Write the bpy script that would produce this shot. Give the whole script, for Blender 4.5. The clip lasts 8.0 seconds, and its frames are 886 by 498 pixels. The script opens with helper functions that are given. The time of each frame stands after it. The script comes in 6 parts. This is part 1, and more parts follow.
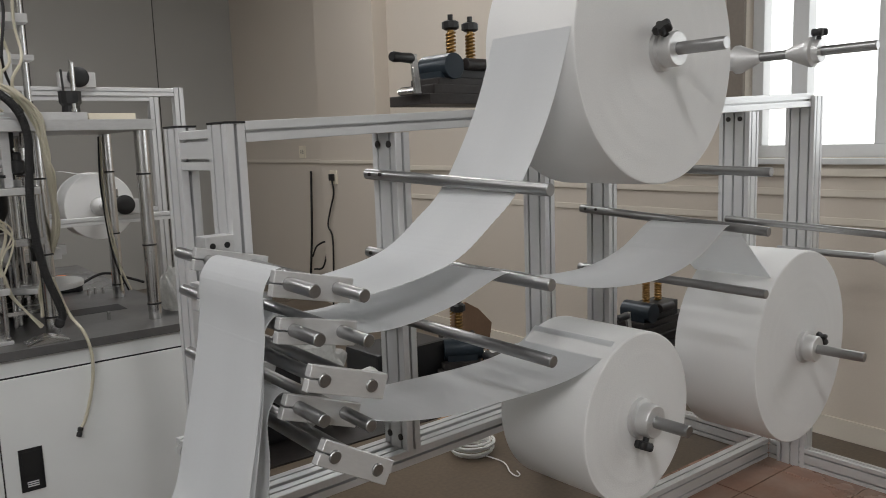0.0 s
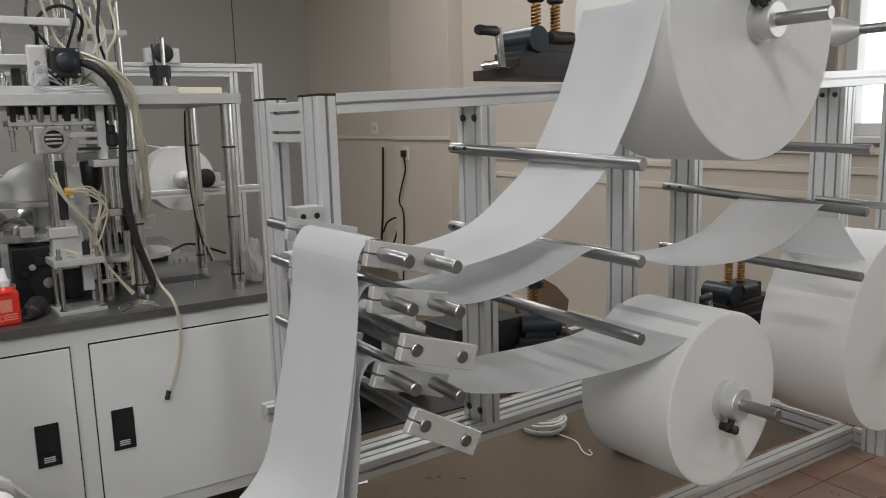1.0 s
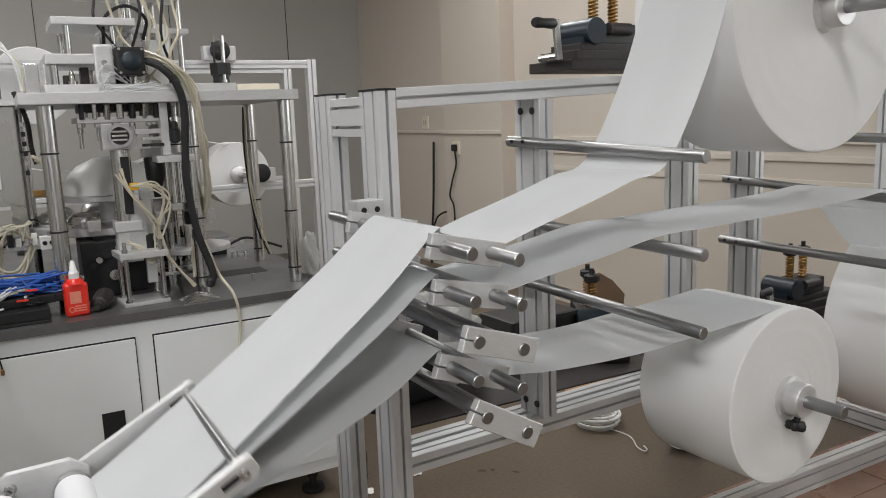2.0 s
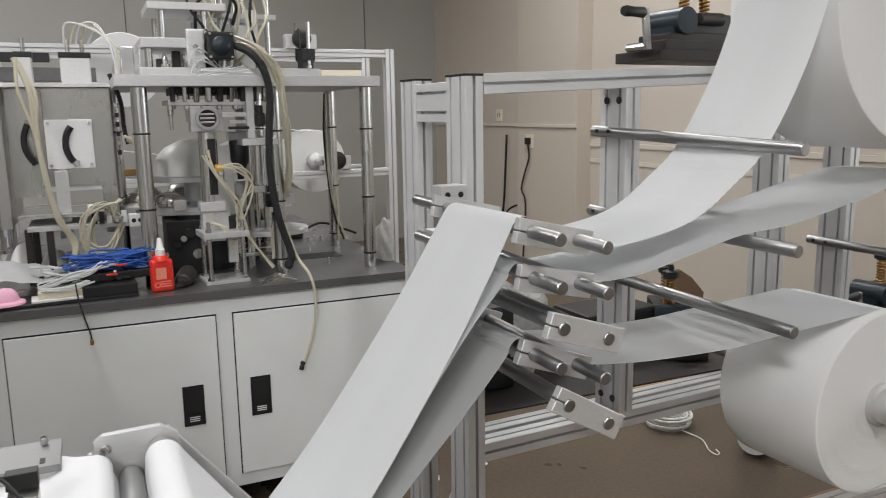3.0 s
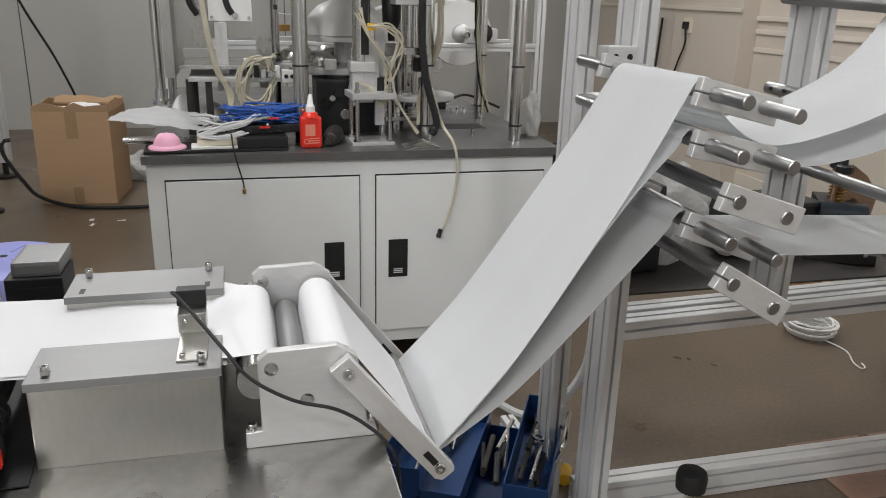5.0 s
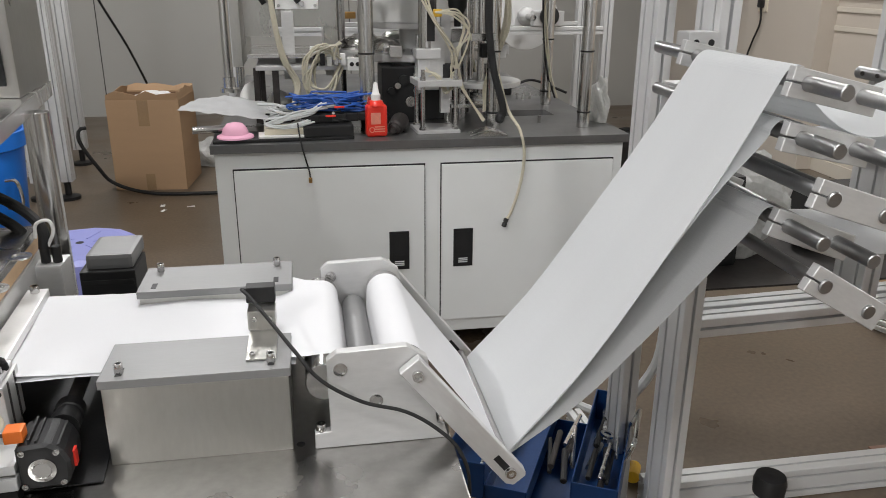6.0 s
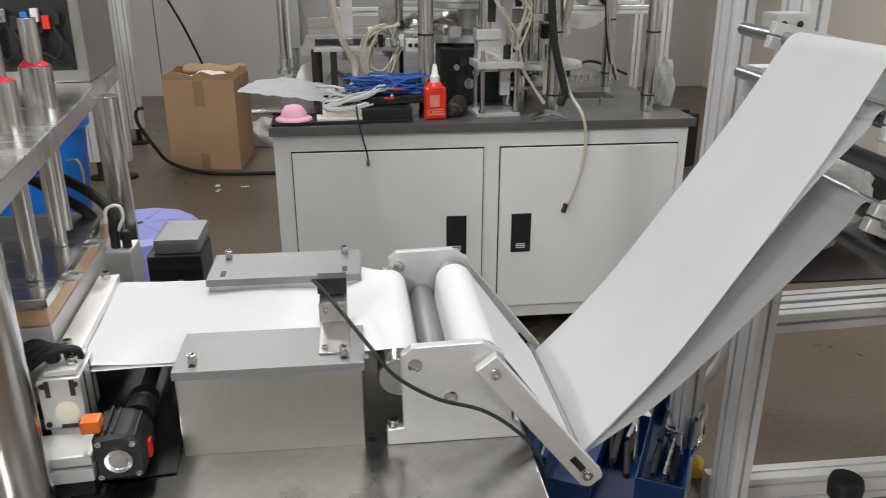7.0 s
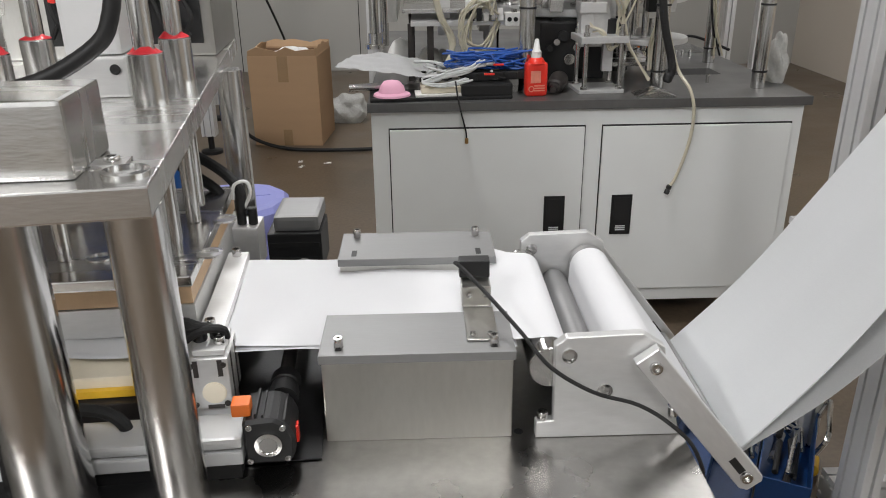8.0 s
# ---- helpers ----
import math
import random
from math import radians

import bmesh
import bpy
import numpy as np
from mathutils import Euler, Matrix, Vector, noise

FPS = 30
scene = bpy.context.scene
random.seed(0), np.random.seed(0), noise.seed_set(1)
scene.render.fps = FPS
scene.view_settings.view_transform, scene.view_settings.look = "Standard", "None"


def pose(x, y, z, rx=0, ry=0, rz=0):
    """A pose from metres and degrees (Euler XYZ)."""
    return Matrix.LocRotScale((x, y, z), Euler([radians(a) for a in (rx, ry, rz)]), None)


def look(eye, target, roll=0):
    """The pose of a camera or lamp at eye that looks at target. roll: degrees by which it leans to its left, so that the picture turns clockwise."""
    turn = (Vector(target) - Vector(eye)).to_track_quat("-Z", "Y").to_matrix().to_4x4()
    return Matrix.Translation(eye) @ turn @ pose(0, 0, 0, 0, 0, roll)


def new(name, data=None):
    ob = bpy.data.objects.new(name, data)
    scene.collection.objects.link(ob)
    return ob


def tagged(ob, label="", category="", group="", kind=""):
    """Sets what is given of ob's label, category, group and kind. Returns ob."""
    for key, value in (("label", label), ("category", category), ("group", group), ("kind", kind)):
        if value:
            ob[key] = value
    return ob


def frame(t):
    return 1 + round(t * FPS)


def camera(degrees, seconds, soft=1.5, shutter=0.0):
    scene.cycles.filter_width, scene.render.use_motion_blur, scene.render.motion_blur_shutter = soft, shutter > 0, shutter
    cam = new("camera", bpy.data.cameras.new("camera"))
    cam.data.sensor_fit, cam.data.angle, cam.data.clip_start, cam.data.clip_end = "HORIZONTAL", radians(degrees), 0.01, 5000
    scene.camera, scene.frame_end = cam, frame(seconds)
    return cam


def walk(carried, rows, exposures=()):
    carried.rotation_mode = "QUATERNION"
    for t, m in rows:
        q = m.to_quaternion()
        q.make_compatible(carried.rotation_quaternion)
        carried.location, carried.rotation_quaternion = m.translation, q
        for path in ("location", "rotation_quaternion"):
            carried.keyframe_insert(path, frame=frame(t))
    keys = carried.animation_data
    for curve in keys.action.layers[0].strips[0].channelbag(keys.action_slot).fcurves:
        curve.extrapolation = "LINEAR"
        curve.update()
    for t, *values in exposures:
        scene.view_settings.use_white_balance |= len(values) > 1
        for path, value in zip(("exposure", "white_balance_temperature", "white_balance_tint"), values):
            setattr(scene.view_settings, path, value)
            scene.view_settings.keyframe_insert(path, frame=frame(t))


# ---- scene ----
cam = camera(59.4, 8.0, soft=0.8, shutter=0.3)
PATH = [
    (0, (0.217, 0.136, 1.465), (1.426, 1.705, 1.19), -1.9),
    (0.5, (0.199, 0.144, 1.46), (1.341, 1.759, 1.165), -1.8),
    (1, (0.179, 0.163, 1.456), (1.246, 1.823, 1.131), -1.6),
    (1.2, (0.171, 0.166, 1.458), (1.212, 1.838, 1.126), -1.6),
    (2.3, (0.148, 0.170, 1.454), (1.074, 1.909, 1.118), -1.9),
    (2.5, (0.142, 0.181, 1.452), (1.042, 1.934, 1.113), -1.5),
    (3, (0.122, 0.184, 1.439), (0.931, 1.981, 1.093), -0.9),
    (3.5, (0.097, 0.188, 1.416), (0.82, 2.012, 1.028), 0.3),
    (4, (0.089, 0.194, 1.395), (0.722, 2.028, 0.909), 1.6),
    (4.5, (0.089, 0.211, 1.379), (0.651, 2.043, 0.807), 1.8),
    (5, (0.084, 0.232, 1.376), (0.567, 2.069, 0.751), 1.6),
    (6.5, (0.068, 0.297, 1.388), (0.338, 2.156, 0.701), 0.1),
    (7, (0.04, 0.321, 1.388), (0.251, 2.176, 0.672), 0.0),
    (7.5, (-0.019, 0.345, 1.39), (0.074, 2.203, 0.653), -0.9),
    (8, (-0.072, 0.383, 1.374), (-0.022, 2.229, 0.607), -0.7),
]
walk(cam, [(t, look(eye, target, roll)) for t, eye, target, roll in PATH],
     exposures=[(0, -0.20), (1.2, -0.03), (2.5, 0.26), (3.2, 0.26), (4, 0.22), (5, 0.28), (7, 0.34), (8, 0.25)])

# ---- light ----
world = bpy.data.worlds.new("sky")
scene.world = world
world.use_nodes = True
_n = world.node_tree.nodes
_sky = _n.new("ShaderNodeTexSky")
_sky.sky_type, _sky.sun_disc = "NISHITA", False
_sky.sun_elevation, _sky.sun_rotation = radians(40), radians(120)
world.node_tree.links.new(_sky.outputs[0], _n["Background"].inputs[0])
_n["Background"].inputs[1].default_value = 0.12


def area_lamp(name, m, sx, sy, watts, colour=(1, 1, 1)):
    d = bpy.data.lights.new(name, "AREA")
    d.shape, d.size, d.size_y, d.energy, d.color = "RECTANGLE", sx, sy, watts, colour
    ob = new(name, d)
    ob.matrix_world = m
    return ob


# tube lamps under the ceiling, and daylight in the window openings
CEIL = 3.9
TUBES = [(-2.6, -2.3, 160), (0.45, -1.1, 46), (-0.4, 2.3, 50), (-0.9, 5.9, 60), (2.3, 4.4, 46)]
for tx, ty, w in TUBES:
    area_lamp("tube_light", look((tx, ty, CEIL - 0.12), (tx, ty, 0)), 0.28, 1.2, w, (1.0, 0.99, 0.995))
area_lamp("window_daylight", look((3.80, 1.6, 1.95), (0, 1.6, 1.5)), 3.0, 1.2, 9, (0.93, 0.97, 1.0))


# ---- materials ----
def material(name, colour, rough=0.5, metal=0.0, vary=0.06, scale=6.0, fine=0.0, bump=0.0, stretch=(1, 1, 1),
             trans=0.0, rough_vary=0.0, stain=None, stain_scale=2.0, stain_amount=0.5, coat=0.0, per_object=0.0):
    m = bpy.data.materials.new(name)
    m.use_nodes = True
    nt = m.node_tree
    n, l = nt.nodes, nt.links
    b = n["Principled BSDF"]
    b.inputs["Roughness"].default_value = rough
    b.inputs["Metallic"].default_value = metal
    if coat:
        b.inputs["Coat Weight"].default_value = coat
        b.inputs["Coat Roughness"].default_value = 0.15
    co = n.new("ShaderNodeTexCoord")
    mp = n.new("ShaderNodeMapping")
    mp.inputs["Scale"].default_value = stretch
    l.new(co.outputs["Object"], mp.inputs["Vector"])
    big = n.new("ShaderNodeTexNoise")
    big.inputs["Scale"].default_value, big.inputs["Detail"].default_value = scale, 5
    l.new(mp.outputs[0], big.inputs["Vector"])
    small = n.new("ShaderNodeTexNoise")
    small.inputs["Scale"].default_value, small.inputs["Detail"].default_value = fine or scale * 14, 3
    l.new(mp.outputs[0], small.inputs["Vector"])
    mixn = n.new("ShaderNodeMath")
    mixn.operation = "ADD"
    l.new(big.outputs[0], mixn.inputs[0])
    l.new(small.outputs[0], mixn.inputs[1])
    ramp = n.new("ShaderNodeMapRange")
    ramp.inputs["From Min"].default_value, ramp.inputs["From Max"].default_value = 0.6, 1.4
    ramp.inputs["To Min"].default_value, ramp.inputs["To Max"].default_value = 1 - vary, 1 + vary
    l.new(mixn.outputs[0], ramp.inputs[0])
    last = ramp.outputs[0]
    if per_object:
        info = n.new("ShaderNodeObjectInfo")
        pr = n.new("ShaderNodeMapRange")
        pr.inputs["To Min"].default_value, pr.inputs["To Max"].default_value = 1 - per_object, 1 + per_object
        l.new(info.outputs["Random"], pr.inputs[0])
        mul = n.new("ShaderNodeMath")
        mul.operation = "MULTIPLY"
        l.new(last, mul.inputs[0])
        l.new(pr.outputs[0], mul.inputs[1])
        last = mul.outputs[0]
    col = n.new("ShaderNodeVectorMath")
    col.operation = "SCALE"
    col.inputs[0].default_value = colour
    l.new(last, col.inputs["Scale"])
    out = col.outputs[0]
    if stain:
        st = n.new("ShaderNodeTexNoise")
        st.inputs["Scale"].default_value, st.inputs["Detail"].default_value = stain_scale, 7
        l.new(co.outputs["Object"], st.inputs["Vector"])
        sr = n.new("ShaderNodeMapRange")
        sr.inputs["From Min"].default_value, sr.inputs["From Max"].default_value = 0.40, 0.80
        sr.inputs["To Max"].default_value = stain_amount
        l.new(st.outputs[0], sr.inputs[0])
        mx = n.new("ShaderNodeMix")
        mx.data_type = "RGBA"
        l.new(sr.outputs[0], mx.inputs["Factor"])
        l.new(out, mx.inputs["A"])
        mx.inputs["B"].default_value = (*stain, 1)
        out = mx.outputs["Result"]
    l.new(out, b.inputs["Base Color"])
    if rough_vary:
        rr = n.new("ShaderNodeMapRange")
        rr.inputs["From Min"].default_value, rr.inputs["From Max"].default_value = 0.3, 0.7
        rr.inputs["To Min"].default_value, rr.inputs["To Max"].default_value = max(0.03, rough - rough_vary), rough + rough_vary
        l.new(big.outputs[0], rr.inputs[0])
        l.new(rr.outputs[0], b.inputs["Roughness"])
    if bump:
        bp = n.new("ShaderNodeBump")
        bp.inputs["Strength"].default_value, bp.inputs["Distance"].default_value = bump, 0.002
        l.new(small.outputs[0], bp.inputs["Height"])
        l.new(bp.outputs[0], b.inputs["Normal"])
    if trans:
        tr = n.new("ShaderNodeBsdfTranslucent")
        l.new(out, tr.inputs[0])
        ms = n.new("ShaderNodeMixShader")
        ms.inputs[0].default_value = trans
        l.new(b.outputs[0], ms.inputs[1])
        l.new(tr.outputs[0], ms.inputs[2])
        l.new(ms.outputs[0], n["Material Output"].inputs[0])
    return m


ALU = material("anodised_aluminium", (0.66, 0.665, 0.665), 0.42, 0.35, 0.02, 2, 90, 0.01, rough_vary=0.04)
ALU_PLATE = material("milled_aluminium", (0.62, 0.62, 0.615), 0.46, 0.6, 0.07, 5, 160, 0.05, (0.3, 4, 1), rough_vary=0.07)
STEEL = material("brushed_stainless", (0.66, 0.655, 0.64), 0.24, 1.0, 0.08, 4, 220, 0.05, (0.25, 5, 1), rough_vary=0.08)
SHEET = material("worn_stainless_sheet", (0.51, 0.505, 0.48), 0.30, 1.0, 0.07, 3, 140, 0.02, (1, 1, 0.3), rough_vary=0.06,
                 stain=(0.44, 0.42, 0.37), stain_scale=5, stain_amount=0.3)
CHROME = material("ground_steel_column", (0.60, 0.595, 0.585), 0.20, 1.0, 0.05, 9, 200, 0.02, rough_vary=0.05)
ROD = material("ground_steel_rod", (0.35, 0.35, 0.35), 0.36, 1.0, 0.05, 9, 200, 0.02, rough_vary=0.05)
TABLE = material("smeared_stainless_top", (0.33, 0.322, 0.308), 0.33, 1.0, 0.12, 5, 60, 0.02, rough_vary=0.10)
FABRIC = material("white_nonwoven", (0.82, 0.83, 0.835), 0.85, 0.0, 0.03, 9, 900, 0.25, trans=0.56)
FABRIC_GREY = material("thin_grey_nonwoven", (0.74, 0.745, 0.745), 0.85, 0.0, 0.07, 14, 700, 0.3, trans=0.58)
LAYERED = material("layered_nonwoven", (0.69, 0.695, 0.71), 0.85, 0.0, 0.02, 9, 900, 0.2, trans=0.06)
CREASED = material("creased_grey_nonwoven", (0.50, 0.505, 0.505), 0.8, 0.0, 0.10, 22, 500, 0.4, trans=0.2)
ROLLED = material("wound_nonwoven", (0.74, 0.74, 0.73), 0.8, 0.0, 0.02, 3, 300, 0.15)
ROLL_FACE = material("wound_nonwoven_edge", (0.68, 0.68, 0.67), 0.85, 0.0, 0.04, 5, 260, 0.3)
CABINET = material("grey_white_powder_coat", (0.76, 0.775, 0.765), 0.42, 0.0, 0.02, 2, 500, 0.08, stain=(0.55, 0.55, 0.53), stain_scale=3, stain_amount=0.25)
SLAB = material("grey_steel_plate", (0.15, 0.15, 0.148), 0.34, 0.6, 0.10, 3, 70, 0.03, rough_vary=0.1, stain=(0.21, 0.20, 0.19), stain_scale=4, stain_amount=0.5)
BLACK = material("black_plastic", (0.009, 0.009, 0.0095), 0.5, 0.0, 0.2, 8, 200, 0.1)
RUBBER = material("black_rubber", (0.009, 0.009, 0.009), 0.7, 0.0, 0.2, 10, 200, 0.1)
DARK = material("dark_painted_iron", (0.035, 0.030, 0.028), 0.5, 0.2, 0.3, 8, 90, 0.1, rough_vary=0.1)
DARKBLUE = material("blue_black_paint", (0.015, 0.025, 0.035), 0.4, 0.2, 0.2, 9, 80, 0.05)
BRASS = material("brass_spring", (0.34, 0.20, 0.07), 0.35, 0.9, 0.1, 8)
RED = material("red_plastic", (0.78, 0.035, 0.02), 0.32, 0.0, 0.05, 9, 200, 0.03)
REDWAX = material("red_varnish", (0.55, 0.02, 0.03), 0.35, 0.0, 0.2, 40)
WHITE = material("white_plastic", (0.78, 0.78, 0.76), 0.4, 0.0, 0.03, 8)
CREAM = material("cream_plastic", (0.72, 0.66, 0.53), 0.5, 0.0, 0.04, 8)
LABELPINK = material("pale_red_print", (0.80, 0.28, 0.20), 0.5, 0.0, 0.15, 60)
TUBE = material("cream_air_tube", (0.62, 0.58, 0.46), 0.3, 0.0, 0.06, 8, trans=0.25)
BLUEWIRE = material("blue_wire", (0.02, 0.10, 0.42), 0.4, 0.0, 0.1, 12)
GREYWIRE = material("grey_wire", (0.62, 0.64, 0.64), 0.45, 0.0, 0.06, 12)
BLUE = material("blue_bin_plastic", (0.01, 0.19, 0.72), 0.35, 0.0, 0.06, 6, 200, 0.05)
LILAC = material("lilac_stool_plastic", (0.30, 0.32, 0.68), 0.4, 0.0, 0.05, 6, 200, 0.05)
TOOLBLUE = material("blue_toolbox_enamel", (0.006, 0.042, 0.15), 0.35, 0.1, 0.15, 6, 90, 0.05, rough_vary=0.08)
PINK = material("pink_mask_shell", (0.80, 0.42, 0.56), 0.8, 0.0, 0.05, 20, 500, 0.2)
ORANGE = material("orange_plastic", (0.82, 0.18, 0.02), 0.4, 0.0, 0.05, 9)
YELLOW = material("yellow_plastic", (0.75, 0.45, 0.03), 0.45, 0.0, 0.06, 9)
CARD = material("brown_cardboard", (0.42, 0.272, 0.155), 0.8, 0.0, 0.06, 3, 120, 0.1, (1, 1, 6))
CARD_DARK = material("cut_cardboard_edge", (0.24, 0.14, 0.08), 0.85, 0.0, 0.1, 6)
TAPE = material("parcel_tape", (0.33, 0.22, 0.12), 0.22, 0.0, 0.1, 9)
WOOD = material("beech_board", (0.55, 0.38, 0.23), 0.55, 0.0, 0.1, 4, 60, 0.1, (1, 8, 1))
WALL_GREY = material("grey_wall_paint", (0.40, 0.395, 0.37), 0.6, 0.0, 0.03, 1.2, 120, 0.1, stain=(0.36, 0.35, 0.32), stain_scale=0.9, stain_amount=0.4)
WALL_PALE = material("pale_grey_wall_paint", (0.55, 0.56, 0.565), 0.7, 0.0, 0.03, 1.2, 120, 0.1)
WALL_BEIGE = material("beige_wall_paint", (0.57, 0.515, 0.445), 0.75, 0.0, 0.03, 1.5, 150, 0.15, stain=(0.54, 0.47, 0.39), stain_scale=1.5, stain_amount=0.4)
TRIM = material("pale_dado_paint", (0.63, 0.58, 0.50), 0.6, 0.0, 0.03, 2, 120, 0.1)
LID = material("satin_grey_aluminium", (0.26, 0.26, 0.26), 0.5, 0.6, 0.05, 5, 160, 0.04, (0.3, 4, 1))
BRIGHT = material("bright_machined_plate", (0.78, 0.78, 0.77), 0.4, 0.35, 0.05, 4, 160, 0.04, (0.3, 4, 1))
WINFRAME = material("window_frame_white", (0.66, 0.67, 0.67), 0.4, 0.0, 0.03, 4)
WINDARK = material("brown_window_jamb", (0.20, 0.17, 0.14), 0.6, 0.0, 0.1, 4)
FLOOR = material("worn_floor_paint", (0.118, 0.088, 0.060), 0.34, 0.0, 0.34, 2.4, 60, 0.015, rough_vary=0.08, stain=(0.060, 0.049, 0.038), stain_scale=1.4, stain_amount=0.35)
FLOOR_RED = material("reddish_floor_tile", (0.24, 0.13, 0.09), 0.3, 0.0, 0.2, 3, 40, 0.06, rough_vary=0.1, stain=(0.33, 0.27, 0.22), stain_scale=4, stain_amount=0.7)
CEILING = material("white_ceiling", (0.66, 0.66, 0.65), 0.9, 0.0, 0.02, 1)
FILM = material("crumpled_clear_film", (0.62, 0.62, 0.60), 0.2, 0.0, 0.15, 20, 90, 0.5, trans=0.45)


def glow(name, colour, strength):
    m = bpy.data.materials.new(name)
    m.use_nodes = True
    b = m.node_tree.nodes["Principled BSDF"]
    b.inputs["Base Color"].default_value = (*colour, 1)
    b.inputs["Emission Color"].default_value = (*colour, 1)
    b.inputs["Emission Strength"].default_value = strength
    return m


TUBE_GLOW = glow("lit_tube", (1, 0.97, 0.93), 6)
SKY_GLOW = glow("hazy_daylight", (0.95, 0.98, 1.0), 1.6)


# ---- mesh helpers ----
def link(name, bm, mat, parent=None, label="", smooth=False, m=None):
    me = bpy.data.meshes.new(name)
    bm.to_mesh(me)
    bm.free()
    for k in (mat if isinstance(mat, (list, tuple)) else [mat]):
        me.materials.append(k)
    if smooth:
        me.shade_smooth()
        me.set_sharp_from_angle(angle=radians(40))
    ob = new(name, me)
    if parent:
        ob.parent = parent
    if m is not None:
        ob.matrix_basis = m
    if label:
        ob["label"] = label
    return ob


def part(name, bm, mat, parent, label="", smooth=False, m=None):
    return link(name, bm, mat, parent, label, smooth, m)


def thing(name, label, category, m=None, group="", kind=""):
    ob = new(name)
    if m is not None:
        ob.matrix_basis = m
    return tagged(ob, label, category, group, kind)


def box(x0, x1, y0, y1, z0, z1, bev=0.0, seg=2, bm=None):
    """A bevelled block, by its six faces."""
    b = bmesh.new()
    bmesh.ops.create_cube(b, size=1)
    for v in b.verts:
        v.co = Vector(((x0 + x1) / 2 + v.co.x * (x1 - x0), (y0 + y1) / 2 + v.co.y * (y1 - y0), (z0 + z1) / 2 + v.co.z * (z1 - z0)))
    if bev:
        bmesh.ops.bevel(b, geom=b.edges[:], offset=bev, segments=seg, affect="EDGES", profile=0.7)
    return merge(bm, b)


def merge(bm, other, m=None):
    if m is not None:
        bmesh.ops.transform(other, matrix=m, verts=other.verts)
    if bm is None:
        return other
    me = bpy.data.meshes.new("tmp")
    other.to_mesh(me)
    other.free()
    bm.from_mesh(me)
    bpy.data.meshes.remove(me)
    return bm


def lathe(profile, seg=32, a=(0, 0, 0), axis=(0, 0, 1), bm=None, caps=True):
    """A turned body: profile of (radius, height) from a along axis."""
    b = bmesh.new()
    rings = []
    for r, h in profile:
        rings.append([b.verts.new((r * math.cos(2 * math.pi * i / seg), r * math.sin(2 * math.pi * i / seg), h)) for i in range(seg)])
    for p, q in zip(rings, rings[1:]):
        for i in range(seg):
            b.faces.new((p[i], p[(i + 1) % seg], q[(i + 1) % seg], q[i]))
    if caps:
        b.faces.new(rings[0][::-1])
        b.faces.new(rings[-1])
    turn = Vector(axis).normalized().to_track_quat("Z", "Y").to_matrix().to_4x4()
    return merge(bm, b, Matrix.Translation(a) @ turn)


def rod(a, b, r, seg=20, bev=0.0015, bm=None):
    a, b = Vector(a), Vector(b)
    h = (b - a).length
    return lathe([(r - bev, 0), (r, bev), (r, h - bev), (r - bev, h)], seg, a, b - a, bm)


def ring(a, axis, r_in, r_out, depth, seg=28, bm=None):
    b = bmesh.new()
    loops = []
    for r, h in ((r_in, 0), (r_out, 0), (r_out, depth), (r_in, depth)):
        loops.append([b.verts.new((r * math.cos(2 * math.pi * i / seg), r * math.sin(2 * math.pi * i / seg), h)) for i in range(seg)])
    for k in range(4):
        p, q = loops[k], loops[(k + 1) % 4]
        for i in range(seg):
            b.faces.new((p[i], p[(i + 1) % seg], q[(i + 1) % seg], q[i]))
    turn = Vector(axis).normalized().to_track_quat("Z", "Y").to_matrix().to_4x4()
    return merge(bm, b, Matrix.Translation(a) @ turn)


def screw(a, axis, r=0.006, h=0.007, bm=None):
    """A socket-head cap screw with its hexagon recess."""
    b = lathe([(r * 0.9, 0), (r, 0.001), (r, h - 0.001), (r * 0.9, h), (r * 0.55, h), (r * 0.55, h * 0.45)], 14, a, axis)
    return merge(bm, b)


def smooth_path(points, n, crowd=1.0):
    """n points along a Catmull-Rom curve through the given ones; crowd above 1 sets them closer at its start."""
    p = [Vector(q) for q in points]
    p = [2 * p[0] - p[1]] + p + [2 * p[-1] - p[-2]]
    dense = []
    for i in range(1, len(p) - 2):
        for k in range(24):
            t = k / 24
            dense.append(0.5 * (2 * p[i] + (p[i + 1] - p[i - 1]) * t + (2 * p[i - 1] - 5 * p[i] + 4 * p[i + 1] - p[i + 2]) * t * t
                                + (3 * p[i] - p[i - 1] - 3 * p[i + 1] + p[i + 2]) * t ** 3))
    dense.append(p[-2])
    length = [0.0]
    for a, b in zip(dense, dense[1:]):
        length.append(length[-1] + (b - a).length)
    out, j = [], 0
    for i in range(n):
        s = length[-1] * (i / (n - 1)) ** crowd
        while j < len(dense) - 2 and length[j + 1] < s:
            j += 1
        f = (s - length[j]) / max(1e-9, length[j + 1] - length[j])
        out.append(dense[j].lerp(dense[j + 1], min(1, f)))
    return out


